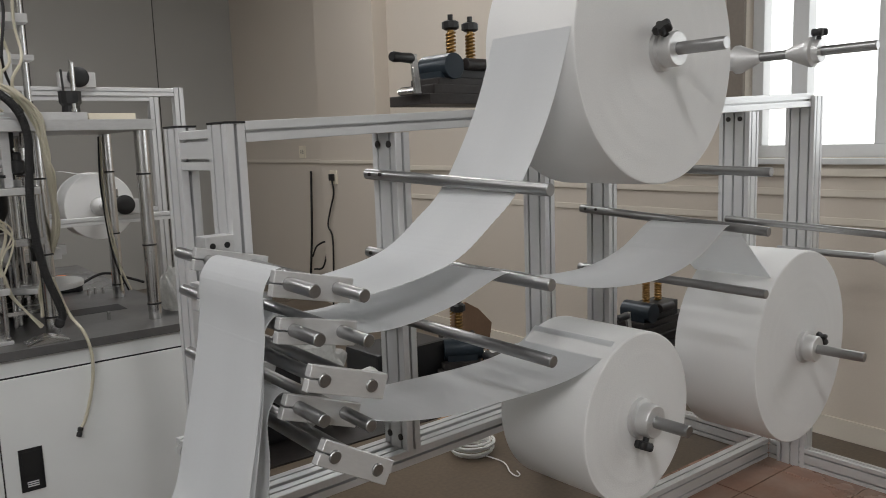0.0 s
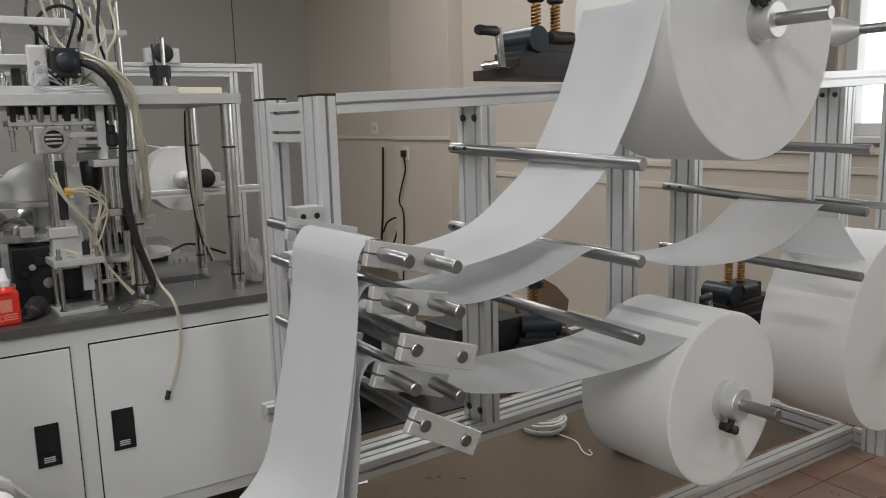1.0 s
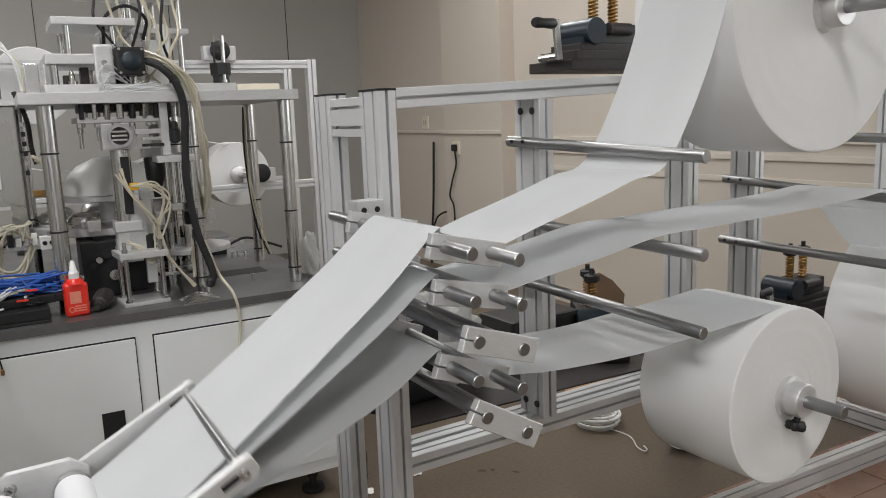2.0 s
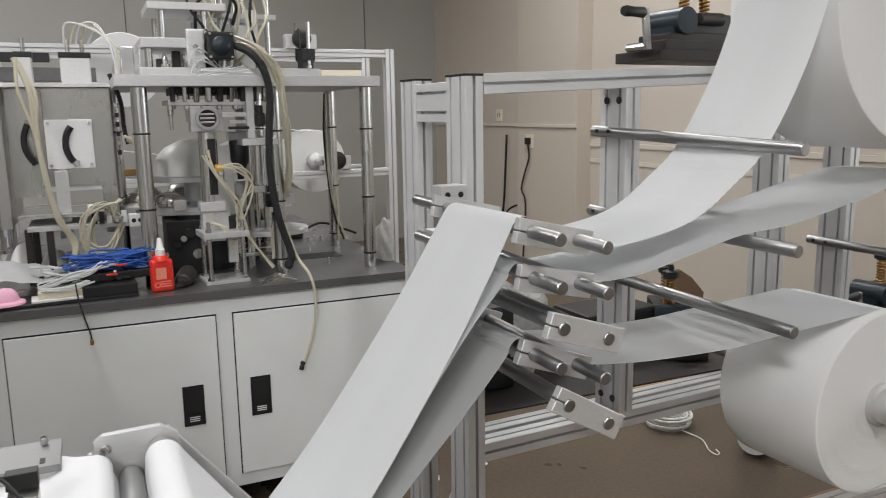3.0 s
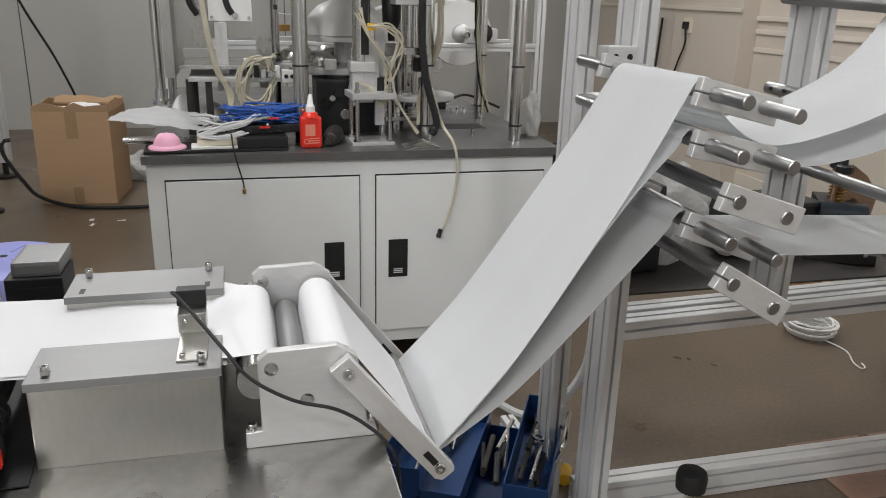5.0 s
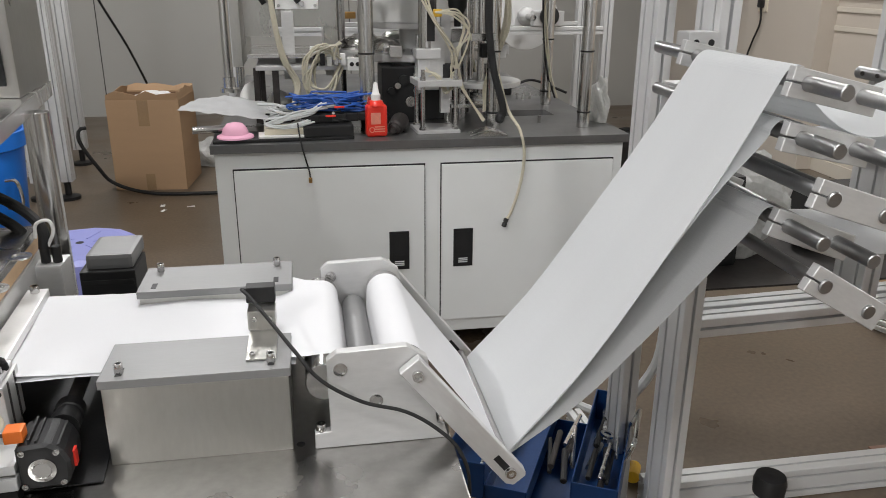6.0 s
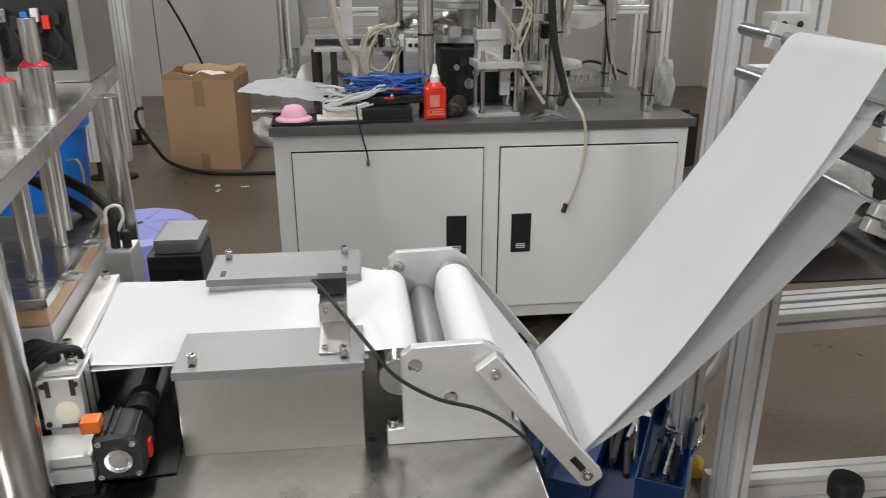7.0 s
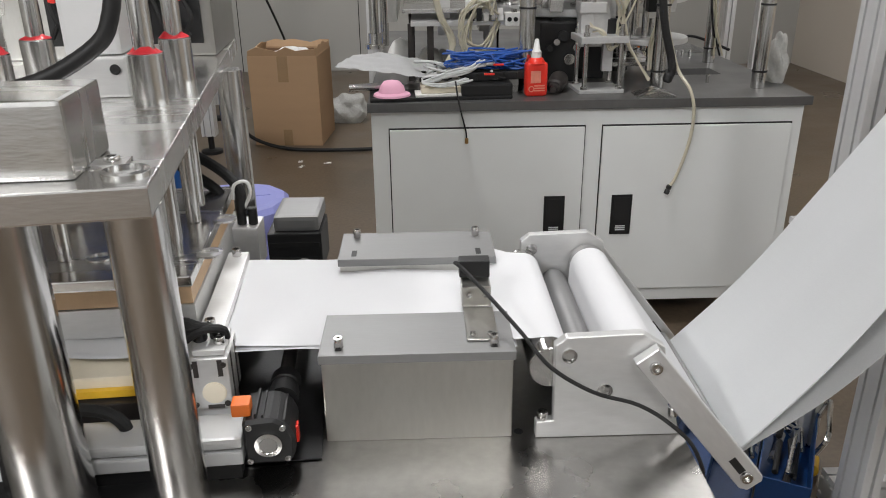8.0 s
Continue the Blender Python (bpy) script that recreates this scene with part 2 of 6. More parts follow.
def tube(points, r, seg=8, n=None, bm=None, ribs=0.0):
    """A round tube along a smooth path."""
    pts = smooth_path(points, n or 6 * len(points))
    b = bmesh.new()
    rings = []
    side = Vector((0.31, 0.77, 0.55))
    for i, q in enumerate(pts):
        d = (pts[min(i + 1, len(pts) - 1)] - pts[max(i - 1, 0)]).normalized()
        x = d.cross(side).normalized()
        if i and x.dot(last) < 0:
            x = -x
        last = x
        y = d.cross(x)
        rr = r * (1 + (ribs if i % 2 else 0))
        rings.append([b.verts.new(q + rr * (math.cos(2 * math.pi * k / seg) * x + math.sin(2 * math.pi * k / seg) * y)) for k in range(seg)])
    for p, q in zip(rings, rings[1:]):
        for k in range(seg):
            b.faces.new((p[k], p[(k + 1) % seg], q[(k + 1) % seg], q[k]))
    b.faces.new(rings[0][::-1])
    b.faces.new(rings[-1])
    return merge(bm, b)


def prism(outline, depth, bev=0.0, m=None):
    """An outline in x and z, given thickness along y."""
    b = bmesh.new()
    f = b.faces.new([b.verts.new((x, 0, z)) for x, z in outline])
    r = bmesh.ops.extrude_face_region(b, geom=[f])
    bmesh.ops.translate(b, vec=(0, depth, 0), verts=[v for v in r["geom"] if isinstance(v, bmesh.types.BMVert)])
    bmesh.ops.recalc_face_normals(b, faces=b.faces)
    if bev:
        bmesh.ops.bevel(b, geom=[e for e in b.edges if len(e.link_faces) == 2 and e.calc_face_angle(0) > 0.6], offset=bev, segments=1, affect="EDGES")
    if m is not None:
        bmesh.ops.transform(b, matrix=m, verts=b.verts)
    return b


def extrusion(a, b, across, w, h, pitch=0.045):
    """A slotted aluminium profile from a to b; w along across, h at right angles to it."""
    a, b = Vector(a), Vector(b)
    d = (b - a).normalized()
    x = (Vector(across) - d * d.dot(Vector(across))).normalized()
    y = d.cross(x)
    s, dp, c = 0.0036, 0.017, 0.0015

    def side(n, length):
        out = []
        for i in range(n):
            mid = length * (i + 0.5) / n
            out += [(mid - s, 0), (mid - s, dp), (mid + s, dp), (mid + s, 0)]
        return out
    nx, ny = max(1, round(w / pitch)), max(1, round(h / pitch))
    pts = [(c, 0)] + side(nx, w) + [(w - c, 0), (w, c)]
    pts += [(w - q, p) for p, q in side(ny, h)] + [(w, h - c), (w - c, h)]
    pts += [(w - p, h - q) for p, q in side(nx, w)] + [(c, h), (0, h - c)]
    pts += [(q, h - p) for p, q in side(ny, h)] + [(0, c)]
    bm = bmesh.new()
    lo = [bm.verts.new(a + x * (p - w / 2) + y * (q - h / 2)) for p, q in pts]
    hi = [bm.verts.new(b + x * (p - w / 2) + y * (q - h / 2)) for p, q in pts]
    k = len(pts)
    for i in range(k):
        bm.faces.new((lo[i], lo[(i + 1) % k], hi[(i + 1) % k], hi[i]))
    bm.faces.new(lo[::-1])
    bm.faces.new(hi)
    bmesh.ops.recalc_face_normals(bm, faces=bm.faces)
    return bm


# ---- the room ----
def room():
    wx, by, fx, fy, h = 3.85, 8.6, -4.5, -4.0, CEIL
    fl = link("floor", box(fx - 0.2, wx + 0.2, fy - 0.2, by + 0.2, -0.2, 0), FLOOR)
    tagged(fl, "dark brown worn floor paint with stains", "floor", kind="structure")
    ce = link("ceiling", box(fx - 0.2, wx + 0.2, fy - 0.2, by + 0.2, h, h + 0.15), CEILING)
    tagged(ce, "plain white ceiling", "ceiling", kind="structure")
    tagged(link("wall_north", box(fx - 0.2, wx + 0.2, by, by + 0.2, 0, h), WALL_GREY), "grey painted wall with panel seams", "wall", kind="structure")
    tagged(link("wall_south", box(fx - 0.2, wx + 0.2, fy - 0.2, fy, 0, h), WALL_PALE), "plain pale grey wall", "wall", kind="structure")
    tagged(link("wall_west", box(fx - 0.2, fx, fy, by, 0, h), WALL_GREY), "plain grey wall", "wall", kind="structure")
    # the window wall, in pieces round the opening
    y0, y1, z0, z1 = -1.2, 2.33, 1.33, 2.75
    bm = box(wx, wx + 0.22, fy, y0, 0, h)
    box(wx, wx + 0.22, y1, by, 0, h, bm=bm)
    box(wx, wx + 0.22, y0, y1, 0, z0, bm=bm)
    box(wx, wx + 0.22, y0, y1, z1, h, bm=bm)
    east = tagged(link("wall_east", bm, WALL_BEIGE), "beige painted wall with pale dado rails", "wall", kind="structure")
    for z, d in ((1.245, 0.018), (1.15, 0.012), (1.02, 0.010)):
        tagged(link("trim", box(wx - d, wx, fy, 5.5, z, z + 0.035, 0.004), TRIM), "pale painted dado rail on the wall", "trim", kind="structure")
    tagged(link("trim", box(wx - 0.018, wx, 6.45, by, 1.30, 1.33, 0.004), TRIM), "pale painted dado rail on the wall", "trim", kind="structure")
    tagged(link("pillar", box(wx - 0.14, wx, 5.5, 6.45, 0, h, 0.006), WALL_BEIGE), "beige plastered wall pillar", "pillar", kind="structure")
    tagged(link("trim", box(wx - 0.156, wx - 0.14, 5.5, 6.45, 1.30, 1.33, 0.004), TRIM), "pale painted dado rail on the pillar", "trim", kind="structure")
    tagged(link("baseboard", box(wx - 0.015, wx, fy, 5.5, 0, 0.1, 0.003), TRIM), "pale scuffed skirting board", "baseboard", kind="structure")
    for x in (-1.9, -0.68, 0.55, 1.78, 3.0):
        tagged(link("trim", box(x, x + 0.008, by - 0.004, by, 0, h), DARK), "thin dark wall panel seam", "trim", kind="structure")
    # windows
    win = thing("window_1", "white framed window with bright hazy panes", "window", pose(wx, 0, 0), kind="structure")
    xs = 0.06
    part("window_frame", box(xs, xs + 0.07, y0, y1, z0, z0 + 0.06, 0.004), WINFRAME, win)
    part("window_frame", box(xs, xs + 0.07, y0, y1, z1 - 0.06, z1, 0.004), WINFRAME, win)
    for a, b in ((2.27, 2.33), (2.045, 2.125), (1.55, 1.73), (0.95, 1.04), (0.35, 0.50), (-0.35, -0.26), (-1.2, -1.1)):
        part("mullion", box(xs + 0.002, xs + 0.072, a, b, z0 + 0.06, z1 - 0.06, 0.004), WINFRAME, win)
    part("window_sill", box(-0.03, 0.20, y0, y1, z0 - 0.03, z0 - 0.002, 0.004), WINFRAME, win)
    part("jamb", box(-0.02, 0.05, y1 + 0.002, y1 + 0.10, z0 - 0.03, z1, 0.004), WINDARK, win, "dark brown jamb")
    sky = tagged(link("backdrop", box(wx + 0.9, wx + 0.95, -6, 7, -1, 6), SKY_GLOW), "bright hazy daylight outside the window", "backdrop", kind="structure")
    # tube lamps
    for tx, ty, w in TUBES:
        lamp = thing("ceiling_light", "white ceiling tube lamp, switched on", "ceiling light", pose(tx, ty, CEIL), group="ceiling lamps")
        part("housing", box(-0.16, 0.16, -0.64, 0.64, -0.07, 0, 0.006), WHITE, lamp)
        for dx in (-0.08, 0.08):
            part("lit_tube", rod((dx, -0.6, -0.09), (dx, 0.6, -0.09), 0.013, 12), TUBE_GLOW, lamp)
    # sockets, plug and cables on the pillar side
    for yy, zz in ((7.05, 1.405), (6.56, 1.17)):
        so = thing("wall_socket", "cream double wall socket beside the pillar", "socket", pose(wx - 0.0, yy, zz), group="wall sockets")
        part("plate", box(-0.012, 0, -0.06, 0.06, -0.06, 0.06, 0.004), CREAM, so)
        for k in (-0.02, 0.02):
            part("slot", box(-0.0135, -0.012, k - 0.004, k + 0.004, -0.02, 0.02), BLACK, so)
    pl = thing("plug_and_cable", "black power plug with its cable in the socket", "plug", pose(wx - 0.012, 6.53, 1.17))
    part("plug", box(-0.05, 0, -0.03, 0.03, -0.035, 0.035, 0.01), BLACK, pl)
    part("cable", tube([(-0.04, 0, -0.03), (-0.05, -0.02, -0.2), (-0.05, -0.12, -0.42), (-0.05, -0.06, -0.7), (-0.05, -0.02, -0.95), (-0.06, -0.06, -1.15)], 0.009), RUBBER, pl)
    part("cable", tube([(-0.02, 0.32, 0.05), (-0.03, 0.33, -0.3), (-0.03, 0.36, -0.6), (-0.03, 0.42, -0.95), (-0.05, 0.4, -1.16)], 0.011), RUBBER, pl)
    part("cable", tube([(-0.03, 0.36, -0.78), (-0.06, 0.2, -0.66), (-0.05, 0.02, -0.62), (-0.06, 0.1, -0.85), (-0.05, 0.3, -0.9)], 0.009), RUBBER, pl)
    ps = thing("wall_socket", "cream wall socket on the pillar face", "socket", pose(wx - 0.14, 6.222, 1.178), group="wall sockets")
    part("plate", box(-0.012, 0, -0.06, 0.06, -0.06, 0.06, 0.004), CREAM, ps)
    part("slot", box(-0.0135, -0.012, 0.02, 0.028, -0.02, 0.02), BLACK, ps)
    pp = thing("plug_and_cable", "black power plug with hanging cable on the pillar", "plug", pose(wx - 0.155, 6.222, 1.178))
    part("plug", box(-0.03, 0.003, -0.03, 0.03, -0.03, 0.03, 0.01), BLACK, pp)
    part("cable", tube([(-0.012, 0.0, -0.02), (-0.012, -0.021, -0.144), (-0.012, 0.058, -0.3), (-0.012, 0.108, -0.442), (-0.012, 0.036, -0.58), (-0.012, 0.086, -1.166)], 0.008), RUBBER, pp)
    # a strip of reddish tiles below the window
    tl = thing("tile_patch", "reddish worn floor tiles near the window wall", "floor tiles", pose(0, 0, 0), kind="structure")
    rnd = random.Random(4)
    for i in range(6):
        for j in range(5):
            x, y = 1.75 + 0.31 * i, 0.55 + 0.31 * j
            part("tile", box(x, x + 0.305, y, y + 0.305, 0.0, 0.004 + 0.0015 * rnd.random(), 0.001, 1), FLOOR_RED, tl)


room()


# ---- the unwinding frame ----
FRAME = pose(1.310, 1.733, 0, 0, 0, 3)


def F(u, v, z):
    """A place of the unwinding frame in the world."""
    return FRAME @ Vector((u, v, z))


def top_z(u):
    return 1.523 + 0.036 * (u + 0.4)


# the rolls unwind while the web is pulled: seconds and degrees turned
PULL_UP = [(0, 0), (1.2, 0), (1.8, 0), (2.1, 14), (2.3, 27), (2.5, 100), (2.7, 120), (3.0, 124), (8, 124)]
PULL_WALL = [(0, 0), (1.2, 0), (1.8, 0), (2.1, -12), (2.5, -38), (2.8, -44), (8, -44)]
PULL_LOW = [(0, 0), (1.2, 0), (1.8, 0), (2.1, 20), (2.3, 31), (2.5, 43), (2.8, 50), (8, 50)]
SHAFTS = [(0.520, 1.668, 0.10, -0.585, -0.41, 132, PULL_UP), (1.355, 0.75, 0.05, -0.60, -0.405, 18, PULL_WALL), (0.44, 0.747, 0.10, -0.55, -0.405, -112, PULL_LOW)]
TURNING = []


def unwind_frame():
    fr = thing("unwinding_frame", "slotted aluminium profile frame carrying the fabric rolls", "machine frame", FRAME)

    def post(u0, u1, v0, v1, z0, z1, name="post"):
        part(name, extrusion(((u0 + u1) / 2, (v0 + v1) / 2, z0), ((u0 + u1) / 2, (v0 + v1) / 2, z1), (1, 0, 0), u1 - u0, v1 - v0), ALU, fr)

    def along_u(u0, u1, v, za, zb, w, h):
        part("beam", extrusion((u0, v, za), (u1, v, zb), (0, 1, 0), w, h), ALU, fr)

    def along_v(u, v0, v1, z, w, h):
        part("beam", extrusion((u, v0, z), (u, v1, z), (1, 0, 0), w, h), ALU, fr)

    posts = [(-0.444, -0.399, 0.0, 0.09, 1.516), (-0.444, -0.399, 0.25, 0.335, 1.516), (0.0, 0.045, 0.0, 0.098, 1.490), (0.585, 0.63, 0.035, 0.125, 1.511),
             (0.93, 0.975, 0.06, 0.155, 1.524), (1.55, 1.62, -0.10, 0.02, 1.535), (2.08, 2.16, -0.10, 0.02, 1.60)]
    for u0, u1, v0, v1, z in posts:
        post(u0, u1, v0, v1, 0.0 if u0 < 0 or u0 > 2 else 0.665, z)
    for u0, u1, v0, v1, z in posts[:2]:
        part("end_cap", box(u0 - 0.001, u1 + 0.001, v0 - 0.001, v1 + 0.001, 1.5162, 1.521, 0.001), BLACK, fr, "black plastic end cap")
    # top beams
    along_u(-0.398, 1.0, 0.045, top_z(-0.4) - 0.024, top_z(1.0) - 0.024, 0.09, 0.045)
    along_u(1.002, 2.079, -0.04, top_z(1.0) - 0.03, top_z(2.1) - 0.03, 0.09, 0.055)
    along_v(-0.4215, 0.0915, 0.249, 1.462, 0.04, 0.09)
    # middle beams, front and back
    along_u(-0.398, 1.55, 0.03, 0.645, 0.645, 0.05, 0.045)
    along_u(-0.398, 1.55, 0.095, 0.645, 0.645, 0.05, 0.045)
    along_u(-0.398, 1.55, 0.52, 0.645, 0.645, 0.05, 0.045)
    # base on the floor
    turn = FRAME.inverted()

    def base_beam(a, b, across, w, h):
        part("base_beam", extrusion(turn @ Vector(a), turn @ Vector(b), turn.to_3x3() @ Vector(across), w, h), ALU, fr)
    base_beam((0.93, 1.935, 0.047), (3.395, 1.935, 0.047), (0, 1, 0), 0.06, 0.09)
    base_beam((3.42, 1.405, 0.046), (3.42, 1.904, 0.046), (1, 0, 0), 0.045, 0.088)
    base_beam((3.42, 1.966, 0.046), (3.42, 2.60, 0.046), (1, 0, 0), 0.045, 0.088)
    part("end_cap", box(3.397, 3.443, 1.399, 1.404, 0.004, 0.09, 0.001), BLACK, fr, "black plastic end cap", m=turn)
    along_v(-0.4215, -0.30, -0.001, 0.05, 0.045, 0.09)
    along_v(-0.4215, 0.337, 0.60, 0.05, 0.045, 0.09)
    # T-bolts under the beams
    for u, v0, z in ((-0.0006, 0.0, 1.462), (1.5494, -0.09, 1.51)):
        for dv in (0.026, 0.072):
            part("t_bolt", lathe([(0.009, 0), (0.009, 0.003), (0.004, 0.0035)], 14, (u, v0 + dv, z), (-1, 0, 0)), DARK, fr, "dark T-slot bolt")
    for dv in (0.026, 0.072):
        part("t_bolt", lathe([(0.009, 0), (0.009, 0.003), (0.004, 0.0035)], 14, (-0.0006, dv, 0.70), (-1, 0, 0)), DARK, fr, "dark T-slot bolt")
    # guide rods, each with the two screws that hold it
    rods = [(-0.014, 1.388, 0.004, 1.361, 0.105), (-0.014, 1.186, 0.004, 1.167, 0.115), (-0.014, 1.03, 0.006, 1.006, 0.10),
            (0.915, 1.222, 0.915, 1.184, 0.165), (0.915, 1.02, 0.908, 1.008, 0.175), (0.915, 1.37, 0.92, 1.35, 0.16)]
    for ua, za, ub, zb, vf in rods:
        g = part("guide_rod", rod((ua, vf, za), (ub, -0.5, zb), 0.0135, 24), ROD, fr, "polished steel guide rod", True)
        for dv in (0.028, 0.072):
            part("screw", screw((ua - 0.012, vf - dv, za), (-1, 0, 0), 0.005, 0.004), DARK, g, "", True)
    part("guide_rod", rod((1.54, -0.02, 1.14), (1.56, -0.9, 1.10), 0.0125, 20), ROD, fr, "polished steel guide rod", True)
    # fabric clamps: pairs of rods held in slit bars
    clamps = [(-0.508, 1.228, -13, -0.41, 0.005), (-0.504, 1.150, -12, -0.41, -0.003), (-0.4995, 1.077, -18, -0.488, 0.0), (-0.505, 1.010, -20, -0.41, 0.0), (-0.492, 0.936, -30, -0.488, 0.0)]
    for n, (u, z, tilt, v, _) in enumerate(clamps):
        c = part("fabric_clamp", clamp_bar(0.155, 0.044), ALU_PLATE, fr, "milled aluminium clamp bar with slit ends", m=pose(u + 0.005, v, z, 0, -tilt, 0))
        t = radians(tilt)
        for k in (-0.048, 0.048):
            a = (u + 0.004 + k * math.cos(t), -0.5, z + k * math.sin(t))
            b = (a[0], (0.03 if n in (0, 1, 3) else -0.05) if k < 0 else -0.06, a[2] + 0.016)
            part("clamp_rod", rod(a, b, 0.0115, 22), ROD, fr, "polished steel rod", True)
        if n in (0, 1, 3):
            part("clamp_bar", clamp_bar(0.155, 0.044), ALU_PLATE, fr, m=pose(u + 0.005, -0.105, z + 0.012, 0, -tilt, 0))
    blk = part("mounting_block", box(-0.512, -0.446, -0.012, 0.036, 1.232, 1.284, 0.003), ALU_PLATE, fr, "milled aluminium bearing block")
    for du in (-0.496, -0.464):
        part("bolt_hole", lathe([(0.0065, 0), (0.0065, 0.001), (0.004, 0.0012)], 18, (du, -0.012, 1.264), (0, -1, 0)), BLACK, blk)
    low = part("mounting_block", box(-0.530, -0.446, -0.012, 0.040, 1.128, 1.188, 0.003), ALU_PLATE, fr, "milled aluminium bearing block")
    for du in (-0.506, -0.470):
        part("bolt_hole", lathe([(0.0065, 0), (0.0065, 0.001), (0.004, 0.0012)], 18, (du, -0.012, 1.166), (0, -1, 0)), BLACK, low)
    part("mounting_block", box(-0.530, -0.446, -0.012, 0.040, 0.925, 1.035, 0.003), ALU_PLATE, fr, "milled aluminium bearing block")
    # roll shafts with cone chucks
    for u, z, v0, v1, face, knob_at, rows in SHAFTS:
        s = part("roll_shaft", rod((0, v0, 0), (0, v1, 0), 0.0155, 24), ROD, fr, "polished steel roll shaft", True, pose(u, 0, z))
        chuck(s, face, knob_at)
        TURNING.append((s, pose(u, 0, z), rows))
    # the spare shaft behind, with its empty cones
    s = part("roll_shaft", rod((1.30, 0.0, 1.70), (1.30, -0.62, 1.70), 0.0145, 20), ROD, fr, "polished steel roll shaft", True)
    cone(s, 1.30, 1.70, -0.42, 1)
    cone(s, 1.30, 1.70, -0.20, -1)
    s = part("roll_shaft", rod((2.0, 0.0, 0.97), (2.0, -0.62, 0.97), 0.0145, 20), ROD, fr, "polished steel roll shaft", True)
    cone(s, 2.0, 0.97, -0.45, 1)


def clamp_bar(w, h):
    """A bar with rounded edges, slit at one end, lying along x, 16 mm thick."""
    o = [(-w / 2, -h / 2), (w / 2, -h / 2), (w / 2, h / 2), (-w / 2, h / 2), (-w / 2, 0.0015), (-w / 2 + 0.03, 0.0015), (-w / 2 + 0.03, -0.0015), (-w / 2, -0.0015)]
    return prism(o, 0.016, 0.0012, Matrix.Translation((0, -0.008, 0)))


def knob(parent, m):
    """A black star knob."""
    b = bmesh.new()
    pts = []
    for i in range(40):
        a = 2 * math.pi * i / 40
        r = 0.021 + 0.0045 * math.cos(5 * a)
        pts.append((r * math.cos(a), r * math.sin(a)))
    lo = [b.verts.new((x * 0.86, y * 0.86, 0.012)) for x, y in pts]
    mid = [b.verts.new((x, y, 0.017)) for x, y in pts]
    mid2 = [b.verts.new((x, y, 0.028)) for x, y in pts]
    hi = [b.verts.new((x * 0.84, y * 0.84, 0.033)) for x, y in pts]
    for p, q in ((lo, mid), (mid, mid2), (mid2, hi)):
        for i in range(40):
            b.faces.new((p[i], p[(i + 1) % 40], q[(i + 1) % 40], q[i]))
    b.faces.new(lo[::-1])
    b.faces.new(hi)
    lathe([(0.008, -0.004), (0.008, 0.012)], 12, bm=b)
    part("star_knob", b, BLACK, parent, "black star knob", True, m)


def chuck(s, face, knob_at):
    """The stepped collar at the roll's face, with its star knob."""
    part("collar", lathe([(0.047, -0.004), (0.052, 0.0), (0.052, 0.012), (0.043, 0.016), (0.043, 0.02), (0.043, 0.046), (0.040, 0.050), (0.016, 0.050)], 36, (0, face, 0), (0, -1, 0)),
         ALU_PLATE, s, "turned aluminium collar", True)
    d = radians(knob_at)
    knob(s, Matrix.Translation((0.042 * math.cos(d), face - 0.033, 0.042 * math.sin(d))) @ Vector((math.cos(d), 0, math.sin(d))).to_track_quat("Z", "Y").to_matrix().to_4x4())


def cone(s, u, z, v, way):
    part("cone", lathe([(0.016, -0.066), (0.018, -0.062), (0.044, 0.0), (0.046, 0.004), (0.046, 0.016), (0.036, 0.021), (0.034, 0.040), (0.016, 0.042)], 32, (u, v, z), (0, -way, 0)),
         ALU_PLATE, s, "turned aluminium cone chuck", True)
    if way > 0:
        knob(s, Matrix.Translation((u, v - 0.03, z + 0.034)))


unwind_frame()


def fabric_roll(label, u, z, r, v0, v1, rows):
    """A wound roll: body and two faces with faint rings, the core hollow."""
    ro = thing("fabric_roll", label, "fabric roll", pose(0, 0, 0), group="fabric rolls")
    ro.matrix_basis = FRAME @ pose(u, v0, z)
    TURNING.append((ro, FRAME @ pose(u, v0, z), rows))
    rnd = random.Random(int(r * 1000))
    prof = [(0.038, 0.0)]
    k = 26
    for i in range(k + 1):
        prof.append((0.038 + (r - 0.042) * i / k, 0.0009 * (rnd.random() - 0.5)))
    face = prof[:]
    part("roll_face", lathe(face, 96, (0, 0, 0), (0, -1, 0), caps=False), ROLL_FACE, ro, "", True)
    w = v0 - v1
    body = [(r - 0.006, 0.0005), (r - 0.0015, -0.001), (r, -0.005), (r, -0.5 * abs(w)), (r, -abs(w) + 0.005), (r - 0.004, -abs(w))]
    part("roll_body", lathe(body, 128, (0, 0, 0), (0, -1, 0), caps=False), ROLLED, ro, "", True)
    part("roll_face", lathe([(0.038, -abs(w)), (r - 0.004, -abs(w))], 96, (0, 0, 0), (0, -1, 0), caps=False), ROLL_FACE, ro, "", True)
    part("core_tube", lathe([(0.038, 0.002), (0.0395, 0.003), (0.044, 0.003), (0.044, -0.01)], 40, (0, 0, 0), (0, -1, 0), caps=False), CREAM, ro, "cardboard core end")


fabric_roll("large white nonwoven fabric roll on the upper shaft", 0.521, 1.672, 0.333, -0.41, -0.13, PULL_UP)
fabric_roll("large white nonwoven fabric roll near the wall", 1.355, 0.75, 0.32, -0.405, -0.125, PULL_WALL)
fabric_roll("small white nonwoven fabric roll on the lower shaft", 0.44, 0.747, 0.222, -0.405, -0.125, PULL_LOW)


# ---- the fabric webs, in rigid strips ----
STRIPS = []
WV, WW = -0.255, 0.265


